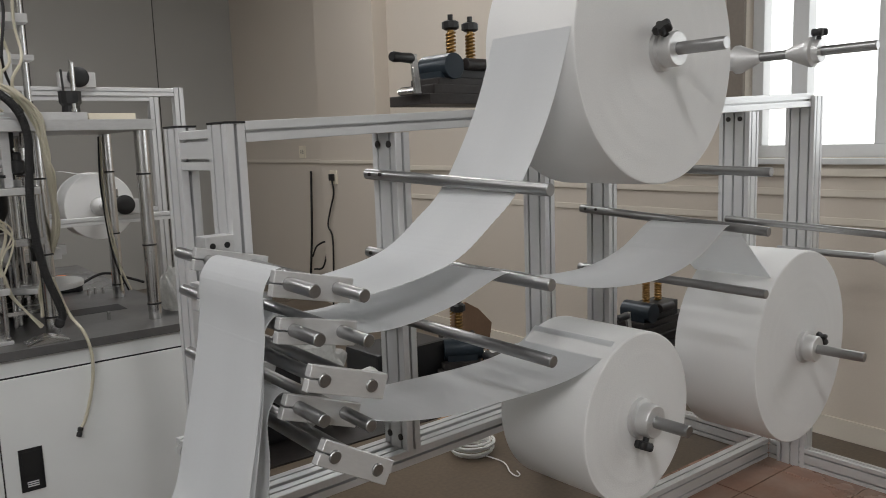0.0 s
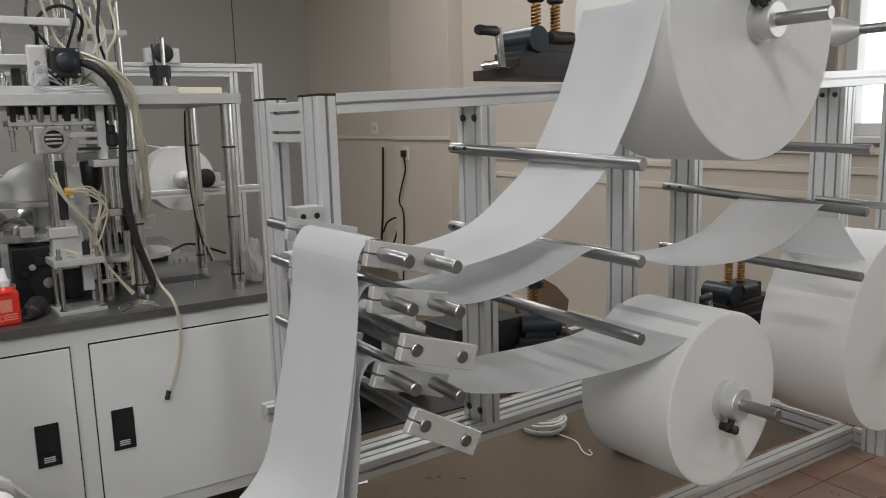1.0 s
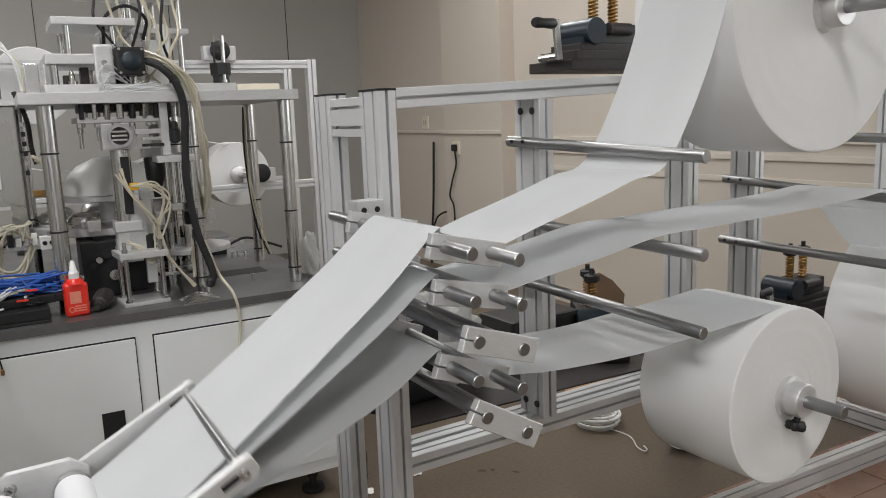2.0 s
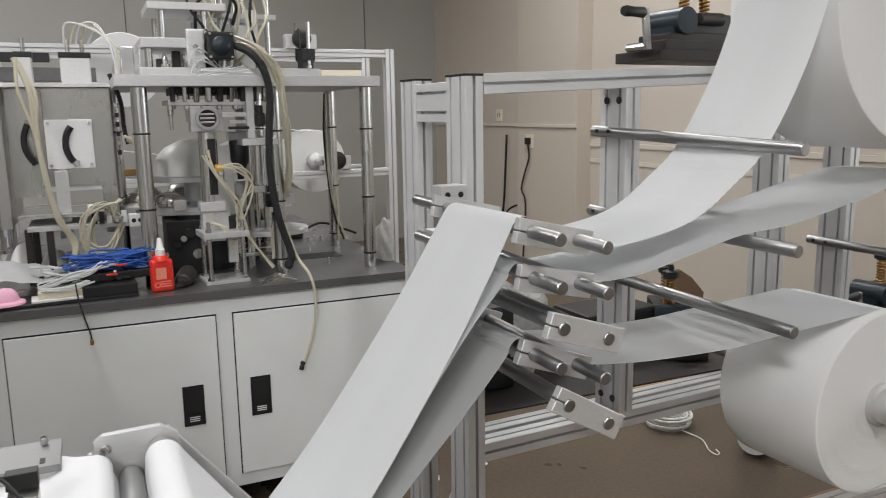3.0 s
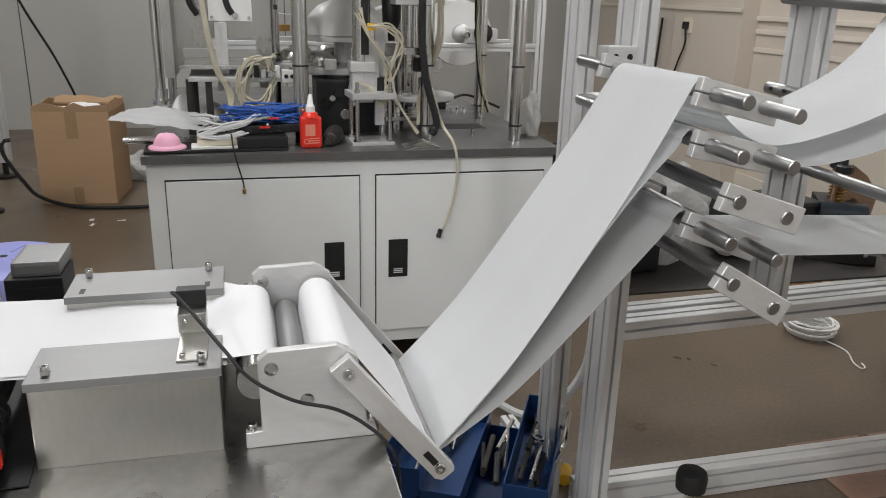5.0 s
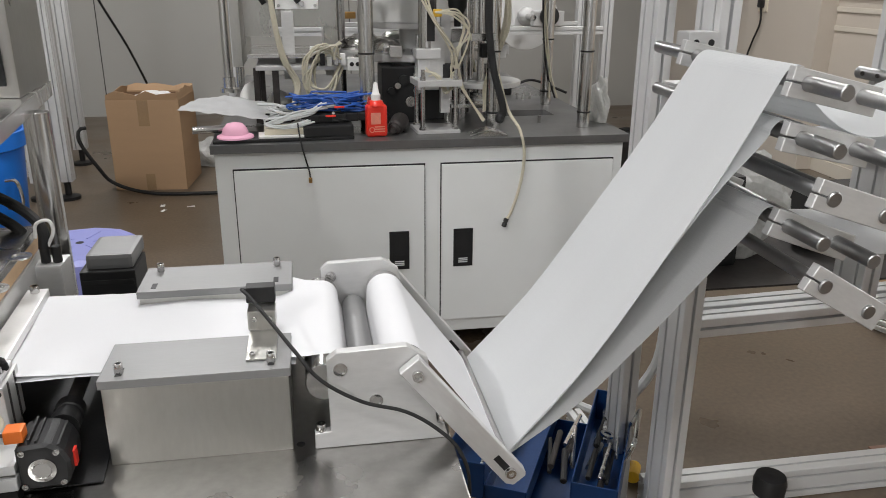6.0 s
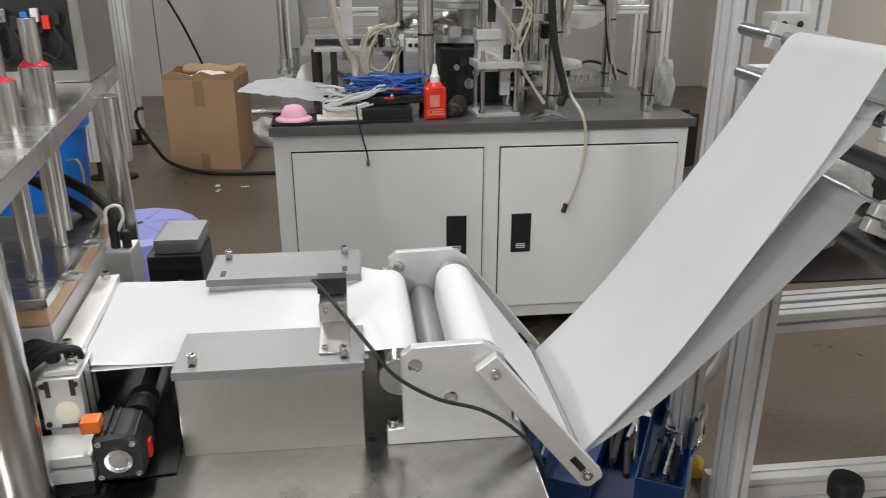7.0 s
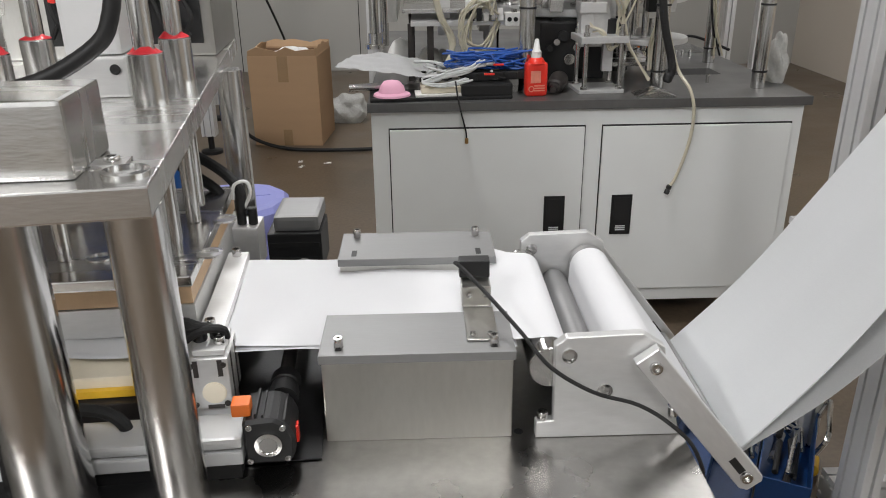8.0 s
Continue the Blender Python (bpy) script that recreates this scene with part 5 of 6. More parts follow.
    part("rail", box(-0.85, 0.18, 4.10, 4.16, 1.50, 1.58, 0.003), SLAB, s, "dark steel rail")
    part("rail", box(-0.85, 0.18, 4.05, 4.10, 1.60, 1.66, 0.003), SLAB, s)
    part("rail", box(-0.85, 0.0, 4.02, 4.05, 1.68, 1.72, 0.003), BLACK, s, "black belt rail")
    part("switch", box(-0.115, -0.09, 4.0, 4.02, 1.64, 1.675, 0.003), RED, s, "red rocker switch")


left_station()


def table_clutter():
    z = 0.845
    b = thing("glue_bottle", "red plastic glue bottle with white nozzle cap", "bottle", pose(0.315, 2.985, z, 0, 0, 6))
    bm = bmesh.new()
    bmesh.ops.create_cube(bm, size=1, matrix=Matrix.Translation((0, 0, 0.056)) @ Matrix.Diagonal((0.074, 0.042, 0.112, 1)))
    bmesh.ops.bevel(bm, geom=[e for e in bm.edges], offset=0.013, segments=4, affect="EDGES", profile=0.6)
    part("body", bm, RED, b, "", True)
    part("shoulder", lathe([(0.030, 0.108), (0.024, 0.122), (0.015, 0.127)], 24), RED, b, "", True)
    part("cap", lathe([(0.0165, 0.126), (0.0165, 0.145), (0.012, 0.15), (0.007, 0.182), (0.0045, 0.186)], 20), WHITE, b, "white nozzle cap", True)
    part("print", box(-0.022, 0.012, -0.0222, -0.0212, 0.045, 0.085, 0.0), LABELPINK, b)
    for k in range(3):
        part("print", box(-0.01, 0.026, -0.0222, -0.0212, 0.018 + 0.008 * k, 0.022 + 0.008 * k), LABELPINK, b)
    part("print", ring((-0.019, -0.0212, 0.026), (0, -1, 0), 0.007, 0.010, 0.001, 18), LABELPINK, b)
    g = thing("nozzle_tool", "grey conical nozzle tool lying on the top", "tool", pose(0.372, 2.975, z + 0.028))
    part("body", lathe([(0.010, 0), (0.011, 0.02), (0.018, 0.022), (0.019, 0.035), (0.026, 0.04), (0.031, 0.07), (0.033, 0.12), (0.030, 0.13)], 22, (0, 0, -0.010), (0.35, 1, 0.12)), DARK, g, "", True)
    # tray and black chargers with wires
    t = thing("plastic_tray", "shallow black plastic tray with small tools", "tray", pose(0.03, 3.0, z, 0, 0, 3))
    part("tray", box(-0.27, 0.2, -0.075, 0.08, 0.0, 0.012, 0.004), BLACK, t)
    part("tray_wall", box(0.03, 0.2, -0.075, 0.06, 0.012, 0.05, 0.006), BLACK, t)
    part("box", box(-0.10, 0.06, -0.05, 0.05, 0.02, 0.04, 0.003), CREAM, t, "cream flat carton")
    part("box", box(-0.12, 0.04, -0.07, 0.02, 0.012, 0.02, 0.002), WHITE, t)
    part("tool", rod((-0.34, 0.03, 0.03), (-0.2, 0.05, 0.03), 0.013, 14), STEEL, t)
    part("tool", lathe([(0.013, 0), (0.016, 0.02), (0.008, 0.045)], 14, (-0.085, 0.06, 0.03)), BLACK, t)
    p = thing("mask_shell", "pale pink moulded mask shell on the tray", "mask shell", pose(-0.165, 2.965, z + 0.013))
    part("shell", lathe([(0.062, 0), (0.06, 0.006), (0.045, 0.012), (0.040, 0.03), (0.026, 0.046), (0.0, 0.052)], 30, caps=False), PINK, p, "", True)
    w = thing("wire_tangle", "tangle of blue, grey and black wires with plugs", "wires", pose(0.12, 3.03, z))
    rnd = random.Random(21)
    for i in range(26):
        j = lambda s: (rnd.random() - 0.5) * 2 * s
        mat = (BLUEWIRE, BLUEWIRE, GREYWIRE, RUBBER)[i % 4]
        pts = [(j(0.16) + (0.04 if i % 4 < 2 else -0.06 if i % 4 == 2 else 0), j(0.05), 0.055 + abs(j(0.06)) + (0.03 if i % 4 < 2 else 0)) for k in range(5)]
        part("wire", tube(pts, 0.0036 if i % 4 != 2 else 0.005, 6, 30), mat, w)
    for i in range(5):
        x = -0.05 + 0.045 * i
        part("plug", box(x, x + 0.05, -0.06 + 0.008 * i, -0.02 + 0.008 * i, 0.052, 0.082, 0.006), BLACK, w)
    for x in (0.02, 0.05):
        part("clip", box(x, x + 0.035, -0.075, -0.07, 0.055 + x, 0.062 + x, 0.002), RED, w, "red clip")
    part("lead", tube([(-0.075, -0.09, 0.06), (-0.07, -0.125, 0.02), (-0.06, -0.145, -0.03), (-0.045, -0.148, -0.09), (-0.042, -0.148, -0.115)], 0.0028, 8, 30), RUBBER, w, "black lead hanging over the edge")
    part("lead_tip", lathe([(0.003, 0), (0.006, 0.003), (0.006, 0.018), (0.003, 0.02)], 12, (-0.042, -0.148, -0.115), (0, 0, -1)), BRASS, w)
    for x, y, h in ((-0.03, 3.5, 0.10), (0.02, 3.55, 0.08), (-0.15, 3.75, 0.1)):
        mk = thing("mask_shell", "white moulded mask shell on the cabinet top", "mask shell", pose(x, y, z))
        part("shell", lathe([(0.085, 0), (0.082, 0.006), (0.06, 0.016), (0.05, 0.05), (0.03, h * 0.85), (0.0, h)], 30, caps=False), WHITE, mk, "", True)
    # sheet of fabric that hangs over the corner
    f = thing("fabric_sheet", "creased grey-white fabric sheet over the wires", "fabric sheet", pose(-0.14, 3.04, z + 0.03))
    bm = bmesh.new()
    n, m = 26, 14
    g2 = [[bm.verts.new((0.34 * i / n - 0.215 + 0.05 * k / m, 0.22 * k / m - 0.05, 0.03 + 0.045 * (1 - i / n) + 0.024 * k / m * (0.35 + 0.65 * math.sin(math.pi * min(1, 0.15 + i / n))) * (0.3 + 0.7 * min(1, i / 9)) + 0.007 * noise.noise((i * 0.35, k * 0.4, 2.0)) + 0.006 * abs(noise.noise((i * 0.9, k * 0.8, 5.0))))) for k in range(m + 1)] for i in range(n + 1)]
    for i in range(n):
        for k in range(m):
            bm.faces.new((g2[i][k], g2[i + 1][k], g2[i + 1][k + 1], g2[i][k + 1]))
    part("sheet", bm, CREASED, f, "", True)
    fl = thing("plastic_wrap", "crumpled clear plastic wrap by the column", "plastic wrap", pose(1.20, 3.16, z))
    bm = bmesh.new()
    bmesh.ops.create_icosphere(bm, subdivisions=4, radius=0.07)
    for v in bm.verts:
        k = 1 + 0.45 * noise.noise(v.co * 22)
        v.co = Vector((v.co.x * 0.5 * k, v.co.y * 0.8 * k, max(0.0, 0.075 + v.co.z * 1.3 * k)))
    part("wrap", bm, FILM, fl)
    sp = thing("scrap_plate", "bent scrap of sheet metal on the cabinet top", "metal scrap", pose(0.715, 2.96, z))
    part("sheet", prism([(-0.07, 0.0), (0.06, 0.002), (0.03, 0.012), (0.0, 0.02), (-0.04, 0.010)], 0.10, 0.0, Matrix.Translation((0, -0.05, 0))), STEEL, sp)
    cup = thing("taped_pot", "black taped pot holding a rod and stylus", "pot", pose(0.885, 3.10, 1.5785))
    part("pot", lathe([(0.028, 0), (0.031, 0.02), (0.029, 0.05), (0.037, 0.06), (0.038, 0.10), (0.030, 0.10)], 12), BLACK, cup)
    part("rod", rod((0.012, 0, 0.02), (0.014, 0, 0.20), 0.008, 12), CHROME, cup)
    part("stylus", rod((-0.016, 0, 0.02), (-0.022, 0, 0.175), 0.004, 8), BLACK, cup)
    o = thing("orange_clamp", "orange plastic clamp at the back of the top", "clamp", pose(0.95, 3.9, z))
    part("jaw", box(-0.06, 0.03, -0.03, 0.03, 0.02, 0.08, 0.015), ORANGE, o)
    part("grip", box(-0.02, 0.09, -0.02, 0.02, 0.0, 0.04, 0.012), BLACK, o)
    part("lead", tube([(0.08, 0, 0.03), (0.2, 0.05, 0.06), (0.3, -0.02, 0.03), (0.35, -0.05, 0.01)], 0.006), RUBBER, o)


table_clutter()


# ---- farther machines behind ----
def far_frame():
    fr = thing("rear_roll_frame", "white profile frame with bearing blocks behind the machine", "machine frame", pose(0, 5.2, 0))
    for x in (2.0, -0.35):
        for y in (0, 0.5):
            part("post", extrusion((x, y, 0), (x, y, 1.86), (1, 0, 0), 0.06, 0.06), ALU, fr)
    for z in (1.83, 1.05):
        for y in (0, 0.5):
            part("beam", extrusion((-0.32, y, z), (1.97, y, z), (0, 1, 0), 0.05, 0.05), ALU, fr)
    for x, z in ((1.40, 1.88), (1.60, 1.11)):
        b = part("bearing_block", box(x - 0.10, x + 0.10, -0.05, 0.02, z - 0.03, z + 0.06, 0.006), ALU_PLATE, fr)
        part("bearing", lathe([(0.06, 0), (0.06, 0.02), (0.04, 0.03), (0.02, 0.03)], 22, (x, -0.05, z + 0.03), (0, -1, 0)), BLACK, b, "black flange bearing", True)
        part("bolt", rod((x - 0.03, -0.02, z + 0.06), (x - 0.03, -0.02, z + 0.13), 0.008, 10), CHROME, b)
    for x, z, r, y in ((1.50, 1.13, 0.21, 0.25), (0.35, 1.72, 0.22, 0.25), (-0.9, 1.78, 0.25, 0.3)):
        ro = thing("fabric_roll", "white fabric roll on the rear frame", "fabric roll", pose(x, 5.2 + y, z), group="rear fabric rolls")
        part("roll_body", lathe([(r - 0.004, 0), (r, 0.004), (r, 0.256), (r - 0.004, 0.26)], 48, (0, -0.13, 0), (0, 1, 0)), ROLLED, ro, "", True)
        part("shaft", rod((0, -0.30, 0), (0, 0.3, 0), 0.02, 16), CHROME, ro, "", True)
        part("chuck", lathe([(0.06, 0), (0.055, 0.03), (0.03, 0.05)], 22, (0, -0.13, 0), (0, -1, 0)), ALU_PLATE, ro, "", True)
    sw = thing("fabric_web", "white fabric web hanging behind the columns", "fabric web", pose(0, 5.3, 0))
    pts = smooth_path([(1.45, 0, 1.33), (1.2, 0, 1.36), (0.9, 0, 1.25), (0.6, 0, 1.2), (0.45, 0, 1.22), (0.3, 0, 1.24), (0.15, 0, 1.30)], 40)
    bm = bmesh.new()
    rows = [[bm.verts.new((q.x, k * 0.24, q.z)) for k in (0, 1)] for q in pts]
    for a, b in zip(rows, rows[1:]):
        bm.faces.new((a[0], b[0], b[1], a[1]))
    part("sheet", bm, FABRIC, sw, "", True)
    lf = thing("left_profile_frame", "aluminium profile machine frame on levelling feet", "machine frame", pose(-1.62, 5.45, 0))
    for x, y in ((0.0, 0.0), (0.16, 0.0), (0.0, 1.0), (-0.9, 0.0)):
        part("post", extrusion((x, y, 0.12), (x, y, 1.9), (1, 0, 0), 0.09, 0.09), ALU, lf)
        part("foot", lathe([(0.07, 0), (0.07, 0.02), (0.02, 0.03), (0.02, 0.12)], 18, (x, y, 0)), BLACK, lf, "black levelling foot", True)
    for z in (0.2, 0.95):
        part("beam", extrusion((-0.85, 0, z), (-0.05, 0, z), (0, 1, 0), 0.08, 0.08), ALU, lf)
    part("panel", box(-0.85, -0.05, 0.06, 0.08, 0.25, 0.9, 0.002), WHITE, lf)
    part("power_cable", tube([(0.30, 0.08, 0.44), (0.26, 0.06, 0.43), (0.26, 0.05, 0.35), (0.34, 0.08, 0.18), (0.42, 0.12, 0.06), (0.67, 0.01, 0.014), (1.07, -0.04, 0.014), (1.4, 0.0, 0.014)], 0.012, 8, 50), RUBBER, lf)
    part("power_cable", tube([(0.25, 0.42, 1.75), (0.36, 0.44, 1.30), (0.50, 0.72, 0.85), (0.60, 0.95, 0.4), (0.62, 1.0, 0.014)], 0.008, 8, 40), RUBBER, lf)


far_frame()


def carton():
    c = thing("cardboard_box", "open brown cardboard box with white shells inside", "cardboard box", pose(-0.955, 5.83, 0, 0, 0, -5))
    w, d, h, t = 0.232, 0.23, 0.60, 0.006
    for nm, b in (("side", (-w, w, -d, -d + t)), ("side", (-w, w, d - t, d)), ("side", (-w, -w + t, -d + t, d - t)), ("side", (w - t, w, -d + t, d - t))):
        part(nm, box(b[0], b[1], b[2], b[3], 0, h, 0.001), CARD, c)
    part("bottom", box(-w + t, w - t, -d + t, d - t, 0.0, 0.006), CARD, c)
    part("inner_edge", box(-w + t, w - t, d - t - 0.004, d - t - 0.001, 0.1, h - 0.01), CARD_DARK, c)
    rnd = random.Random(9)
    for nm, m, half in (("flap", pose(0, -d + 0.002, h, 14, 0, 0), w), ("flap", pose(0, d - 0.006, h, -24, 0, 0), w),
                        ("flap", pose(w - 0.002, 0, h, -10, 0, 90), d), ("flap", pose(-w + 0.006, 0, h, 20, 0, 90), d)):
        k = 7
        top = [(half * (1 - 2 * i / k) * 0.97, 0.03 + 0.035 * rnd.random()) for i in range(k + 1)]
        part(nm, prism([(-half * 0.98, 0.0), (half * 0.98, 0.0)] + top, 0.004, 0.0, m), CARD, c, "torn upright flap")
    part("tape", box(-0.035, 0.035, -d - 0.0012, -d - 0.0002, 0.43, h), TAPE, c, "shiny brown parcel tape")
    part("tape", box(-0.03, 0.03, -d - 0.0012, -d - 0.0002, 0.0, 0.11), TAPE, c)
    s = thing("mask_shells", "heap of white mask shells in the box", "mask shells", pose(-0.955, 5.83, 0.006))
    for i, (x, y, z) in enumerate(((0, 0, 0.56), (0.06, 0.03, 0.55), (-0.07, 0.02, 0.53))):
        part("shell", lathe([(0.10, 0), (0.09, 0.03), (0.05, 0.06), (0, 0.065)], 24, (x, y, z), caps=False), WHITE, s, "", True)
    part("shell_stack", lathe([(0.13, 0.0), (0.13, 0.54), (0.1, 0.55)], 24), WHITE, s)
    g = thing("plastic_bag", "grey plastic bags on the floor by the box", "plastic bag", pose(-0.62, 6.3, 0))
    bm = bmesh.new()
    bmesh.ops.create_icosphere(bm, subdivisions=4, radius=0.12)
    for v in bm.verts:
        k = 1 + 0.35 * noise.noise(v.co * 14)
        v.co = Vector((v.co.x * 1.4 * k, v.co.y * k, max(0.0, 0.09 + v.co.z * k)))
    part("bag", bm, FILM, g)


carton()


def bin_and_stool():
    b = thing("waste_bin", "tall blue plastic bin with steel handle", "bin", pose(-1.475, 4.08, 0))
    part("bin", lathe([(0.19, 0), (0.205, 0.02), (0.25, 0.62), (0.27, 0.63), (0.27, 0.70), (0.255, 0.70), (0.245, 0.6), (0.19, 0.04)], 40, caps=False), BLUE, b, "", True)
    part("handle", tube([(0.21, -0.15, 0.50), (0.255, -0.16, 0.50), (0.27, -0.16, 0.44), (0.26, -0.15, 0.38), (0.20, -0.14, 0.37)], 0.008), CHROME, b)
    s = thing("plastic_stool", "lilac plastic stool standing on the floor", "stool", pose(-0.845, 3.42, 0, 0, 0, 12))
    o = [(0.18 * math.cos(radians(a)), 0.18 * math.sin(radians(a))) for a in range(15, 375, 30)]
    bm = bmesh.new()
    rings = []
    for k, z in ((1.0, 0.10), (1.12, 0.30), (1.12, 0.335), (1.02, 0.355), (0.85, 0.36)):
        rings.append([bm.verts.new((x * k * 1.15, y * k * 1.15, z)) for x, y in o])
    for p, q in zip(rings, rings[1:]):
        for i in range(12):
            bm.faces.new((p[i], p[(i + 1) % 12], q[(i + 1) % 12], q[i]))
    bm.faces.new(rings[-1])
    part("seat", bm, LILAC, s)
    for a in range(0, 360, 60):
        part("groove", box(0.05, 0.15, -0.004, 0.004, 0.3602, 0.3625, 0.001), LILAC, s, m=pose(0, 0, 0, 0, 0, a))
    part("hole", lathe([(0.016, 0.3601), (0.016, 0.3606)], 18), BLACK, s)
    for a in (45, 135, 225, 315):
        part("leg", prism([(-0.035, 0.0), (0.035, 0.0), (0.05, 0.11), (-0.05, 0.11)], 0.02, 0.002, pose(0, 0, 0, 0, 0, a) @ Matrix.Translation((0, 0.185, 0))), LILAC, s)


bin_and_stool()


def toolbox():
    t = thing("toolbox", "open blue steel cantilever toolbox full of tools", "toolbox", pose(0.66, 1.99, 0, 0, 0, -28))
    def tray(x0, x1, y0, y1, z0, z1):
        b = bmesh.new()
        k = 0.003
        for a in ((x0, x1, y0, y0 + k, z0, z1), (x0, x1, y1 - k, y1, z0, z1), (x0, x0 + k, y0, y1, z0, z1), (x1 - k, x1, y0, y1, z0, z1), (x0, x1, y0, y1, z0, z0 + k)):
            box(*a, 0.0006, 1, bm=b)
        return b
    part("tray", tray(-0.10, 0.10, -0.23, 0.23, 0.0, 0.14), TOOLBLUE, t)
    part("tray", tray(-0.215, -0.105, -0.23, 0.23, 0.16, 0.26), TOOLBLUE, t)
    part("tray", tray(0.105, 0.215, -0.23, 0.23, 0.16, 0.26), TOOLBLUE, t)
    part("tray", tray(-0.105, 0.0, -0.225, 0.225, 0.142, 0.20), TOOLBLUE, t)
    part("handle", tube([(0.217, -0.08, 0.25), (0.235, -0.08, 0.30), (0.235, 0.0, 0.31), (0.235, 0.08, 0.30), (0.217, 0.08, 0.25)], 0.006), CHROME, t)
    rnd = random.Random(5)
    for i in range(26):
        x = rnd.choice((-0.16, -0.05, 0.05, 0.16)) + rnd.uniform(-0.03, 0.03)
        y = rnd.uniform(-0.12, 0.12)
        z = (0.19 if abs(x) > 0.1 else 0.17) + rnd.uniform(0, 0.05)
        a = rnd.uniform(-0.35, 0.35)
        l = rnd.uniform(0.05, 0.09)
        part("tool", rod((x - l * math.sin(a) * 0.5, y - l, z), (x + l * math.sin(a) * 0.5, y + l, z + rnd.uniform(-0.01, 0.015)), rnd.uniform(0.004, 0.009), 8), rnd.choice((CHROME, STEEL, BLACK, DARK)), t)
    for i in range(4):
        x, y = rnd.choice((-0.16, 0.16)), rnd.uniform(-0.15, 0.15)
        part("spanner", ring((x, y, 0.245), (0.2, 0.1, 1), 0.010, 0.018, 0.006, 16), CHROME, t)
    part("knob", rod((0.23, 0.18, 0.02), (0.23, 0.24, 0.02), 0.02, 14), YELLOW, t, "yellow screwdriver handle")


toolbox()


def crank_unit(m, label):
    """A hand-cranked roller unit: iron base, rollers, springs, motor and crank."""
    c = thing("crank_unit", label, "crank unit", m, group="crank units")
    part("base", box(-0.16, 0.26, -0.09, 0.10, 0.0, 0.03, 0.003), DARK, c)
    part("base", box(-0.13, 0.24, -0.075, 0.085, 0.03, 0.058, 0.003), DARK, c)
    part("base", box(-0.10, 0.22, -0.06, 0.07, 0.058, 0.078, 0.003), DARK, c)
    part("gearbox", rod((-0.045, -0.07, 0.112), (-0.045, 0.06, 0.112), 0.038, 24), DARKBLUE, c, "", True)
    part("gearbox", box(-0.08, 0.0, -0.05, 0.05, 0.076, 0.12, 0.004), DARKBLUE, c)
    part("frame", box(-0.03, 0.15, -0.05, 0.05, 0.078, 0.135, 0.004), BLACK, c)
    part("roller", rod((0.01, -0.055, 0.12), (0.10, -0.055, 0.12), 0.018, 18), DARK, c, "", True)
    for x in (0.005, 0.085):
        sp = part("spring", tube([(x + 0.014 * math.cos(k * 1.57), 0.014 * math.sin(k * 1.57), 0.135 + 0.0026 * k) for k in range(34)], 0.0036, 6, 140), BRASS, c, "brass-coloured spring")
        part("spring_core", rod((x, 0, 0.135), (x, 0, 0.23), 0.010, 12), BRASS, c)
        part("knob", lathe([(0.018, 0.225), (0.026, 0.23), (0.026, 0.248), (0.018, 0.252), (0.008, 0.252), (0.008, 0.27)], 10, (x, 0, 0)), BLACK, c, "black knob")
    part("crank", prism([(-0.185, 0.05), (-0.165, 0.05), (-0.178, 0.16), (-0.198, 0.16)], 0.012, 0.001, Matrix.Translation((0, -0.06, -0.02))), STEEL, c, "", True)
    part("crank_shaft", rod((-0.175, -0.055, 0.04), (-0.175, 0.03, 0.04), 0.010, 12), STEEL, c)
    part("crank_handle", lathe([(0.010, 0), (0.015, 0.01), (0.013, 0.05), (0.015, 0.075), (0.012, 0.085)], 16, (-0.19, -0.055, 0.128), (-1, -0.15, 0)), BLACK, c, "black crank handle", True)
    return c


crank_unit(pose(1.72, 2.02, 1.571, 0, 0, 3), "hand-cranked roller unit standing on the top beam")
crank_unit(pose(2.66, 2.02, 0.674, 0, 0, 3), "hand-cranked roller unit on the middle beams")
crank_unit(pose(1.80, 2.12, 0.674, 0, 0, 60), "hand-cranked roller unit behind the middle post")


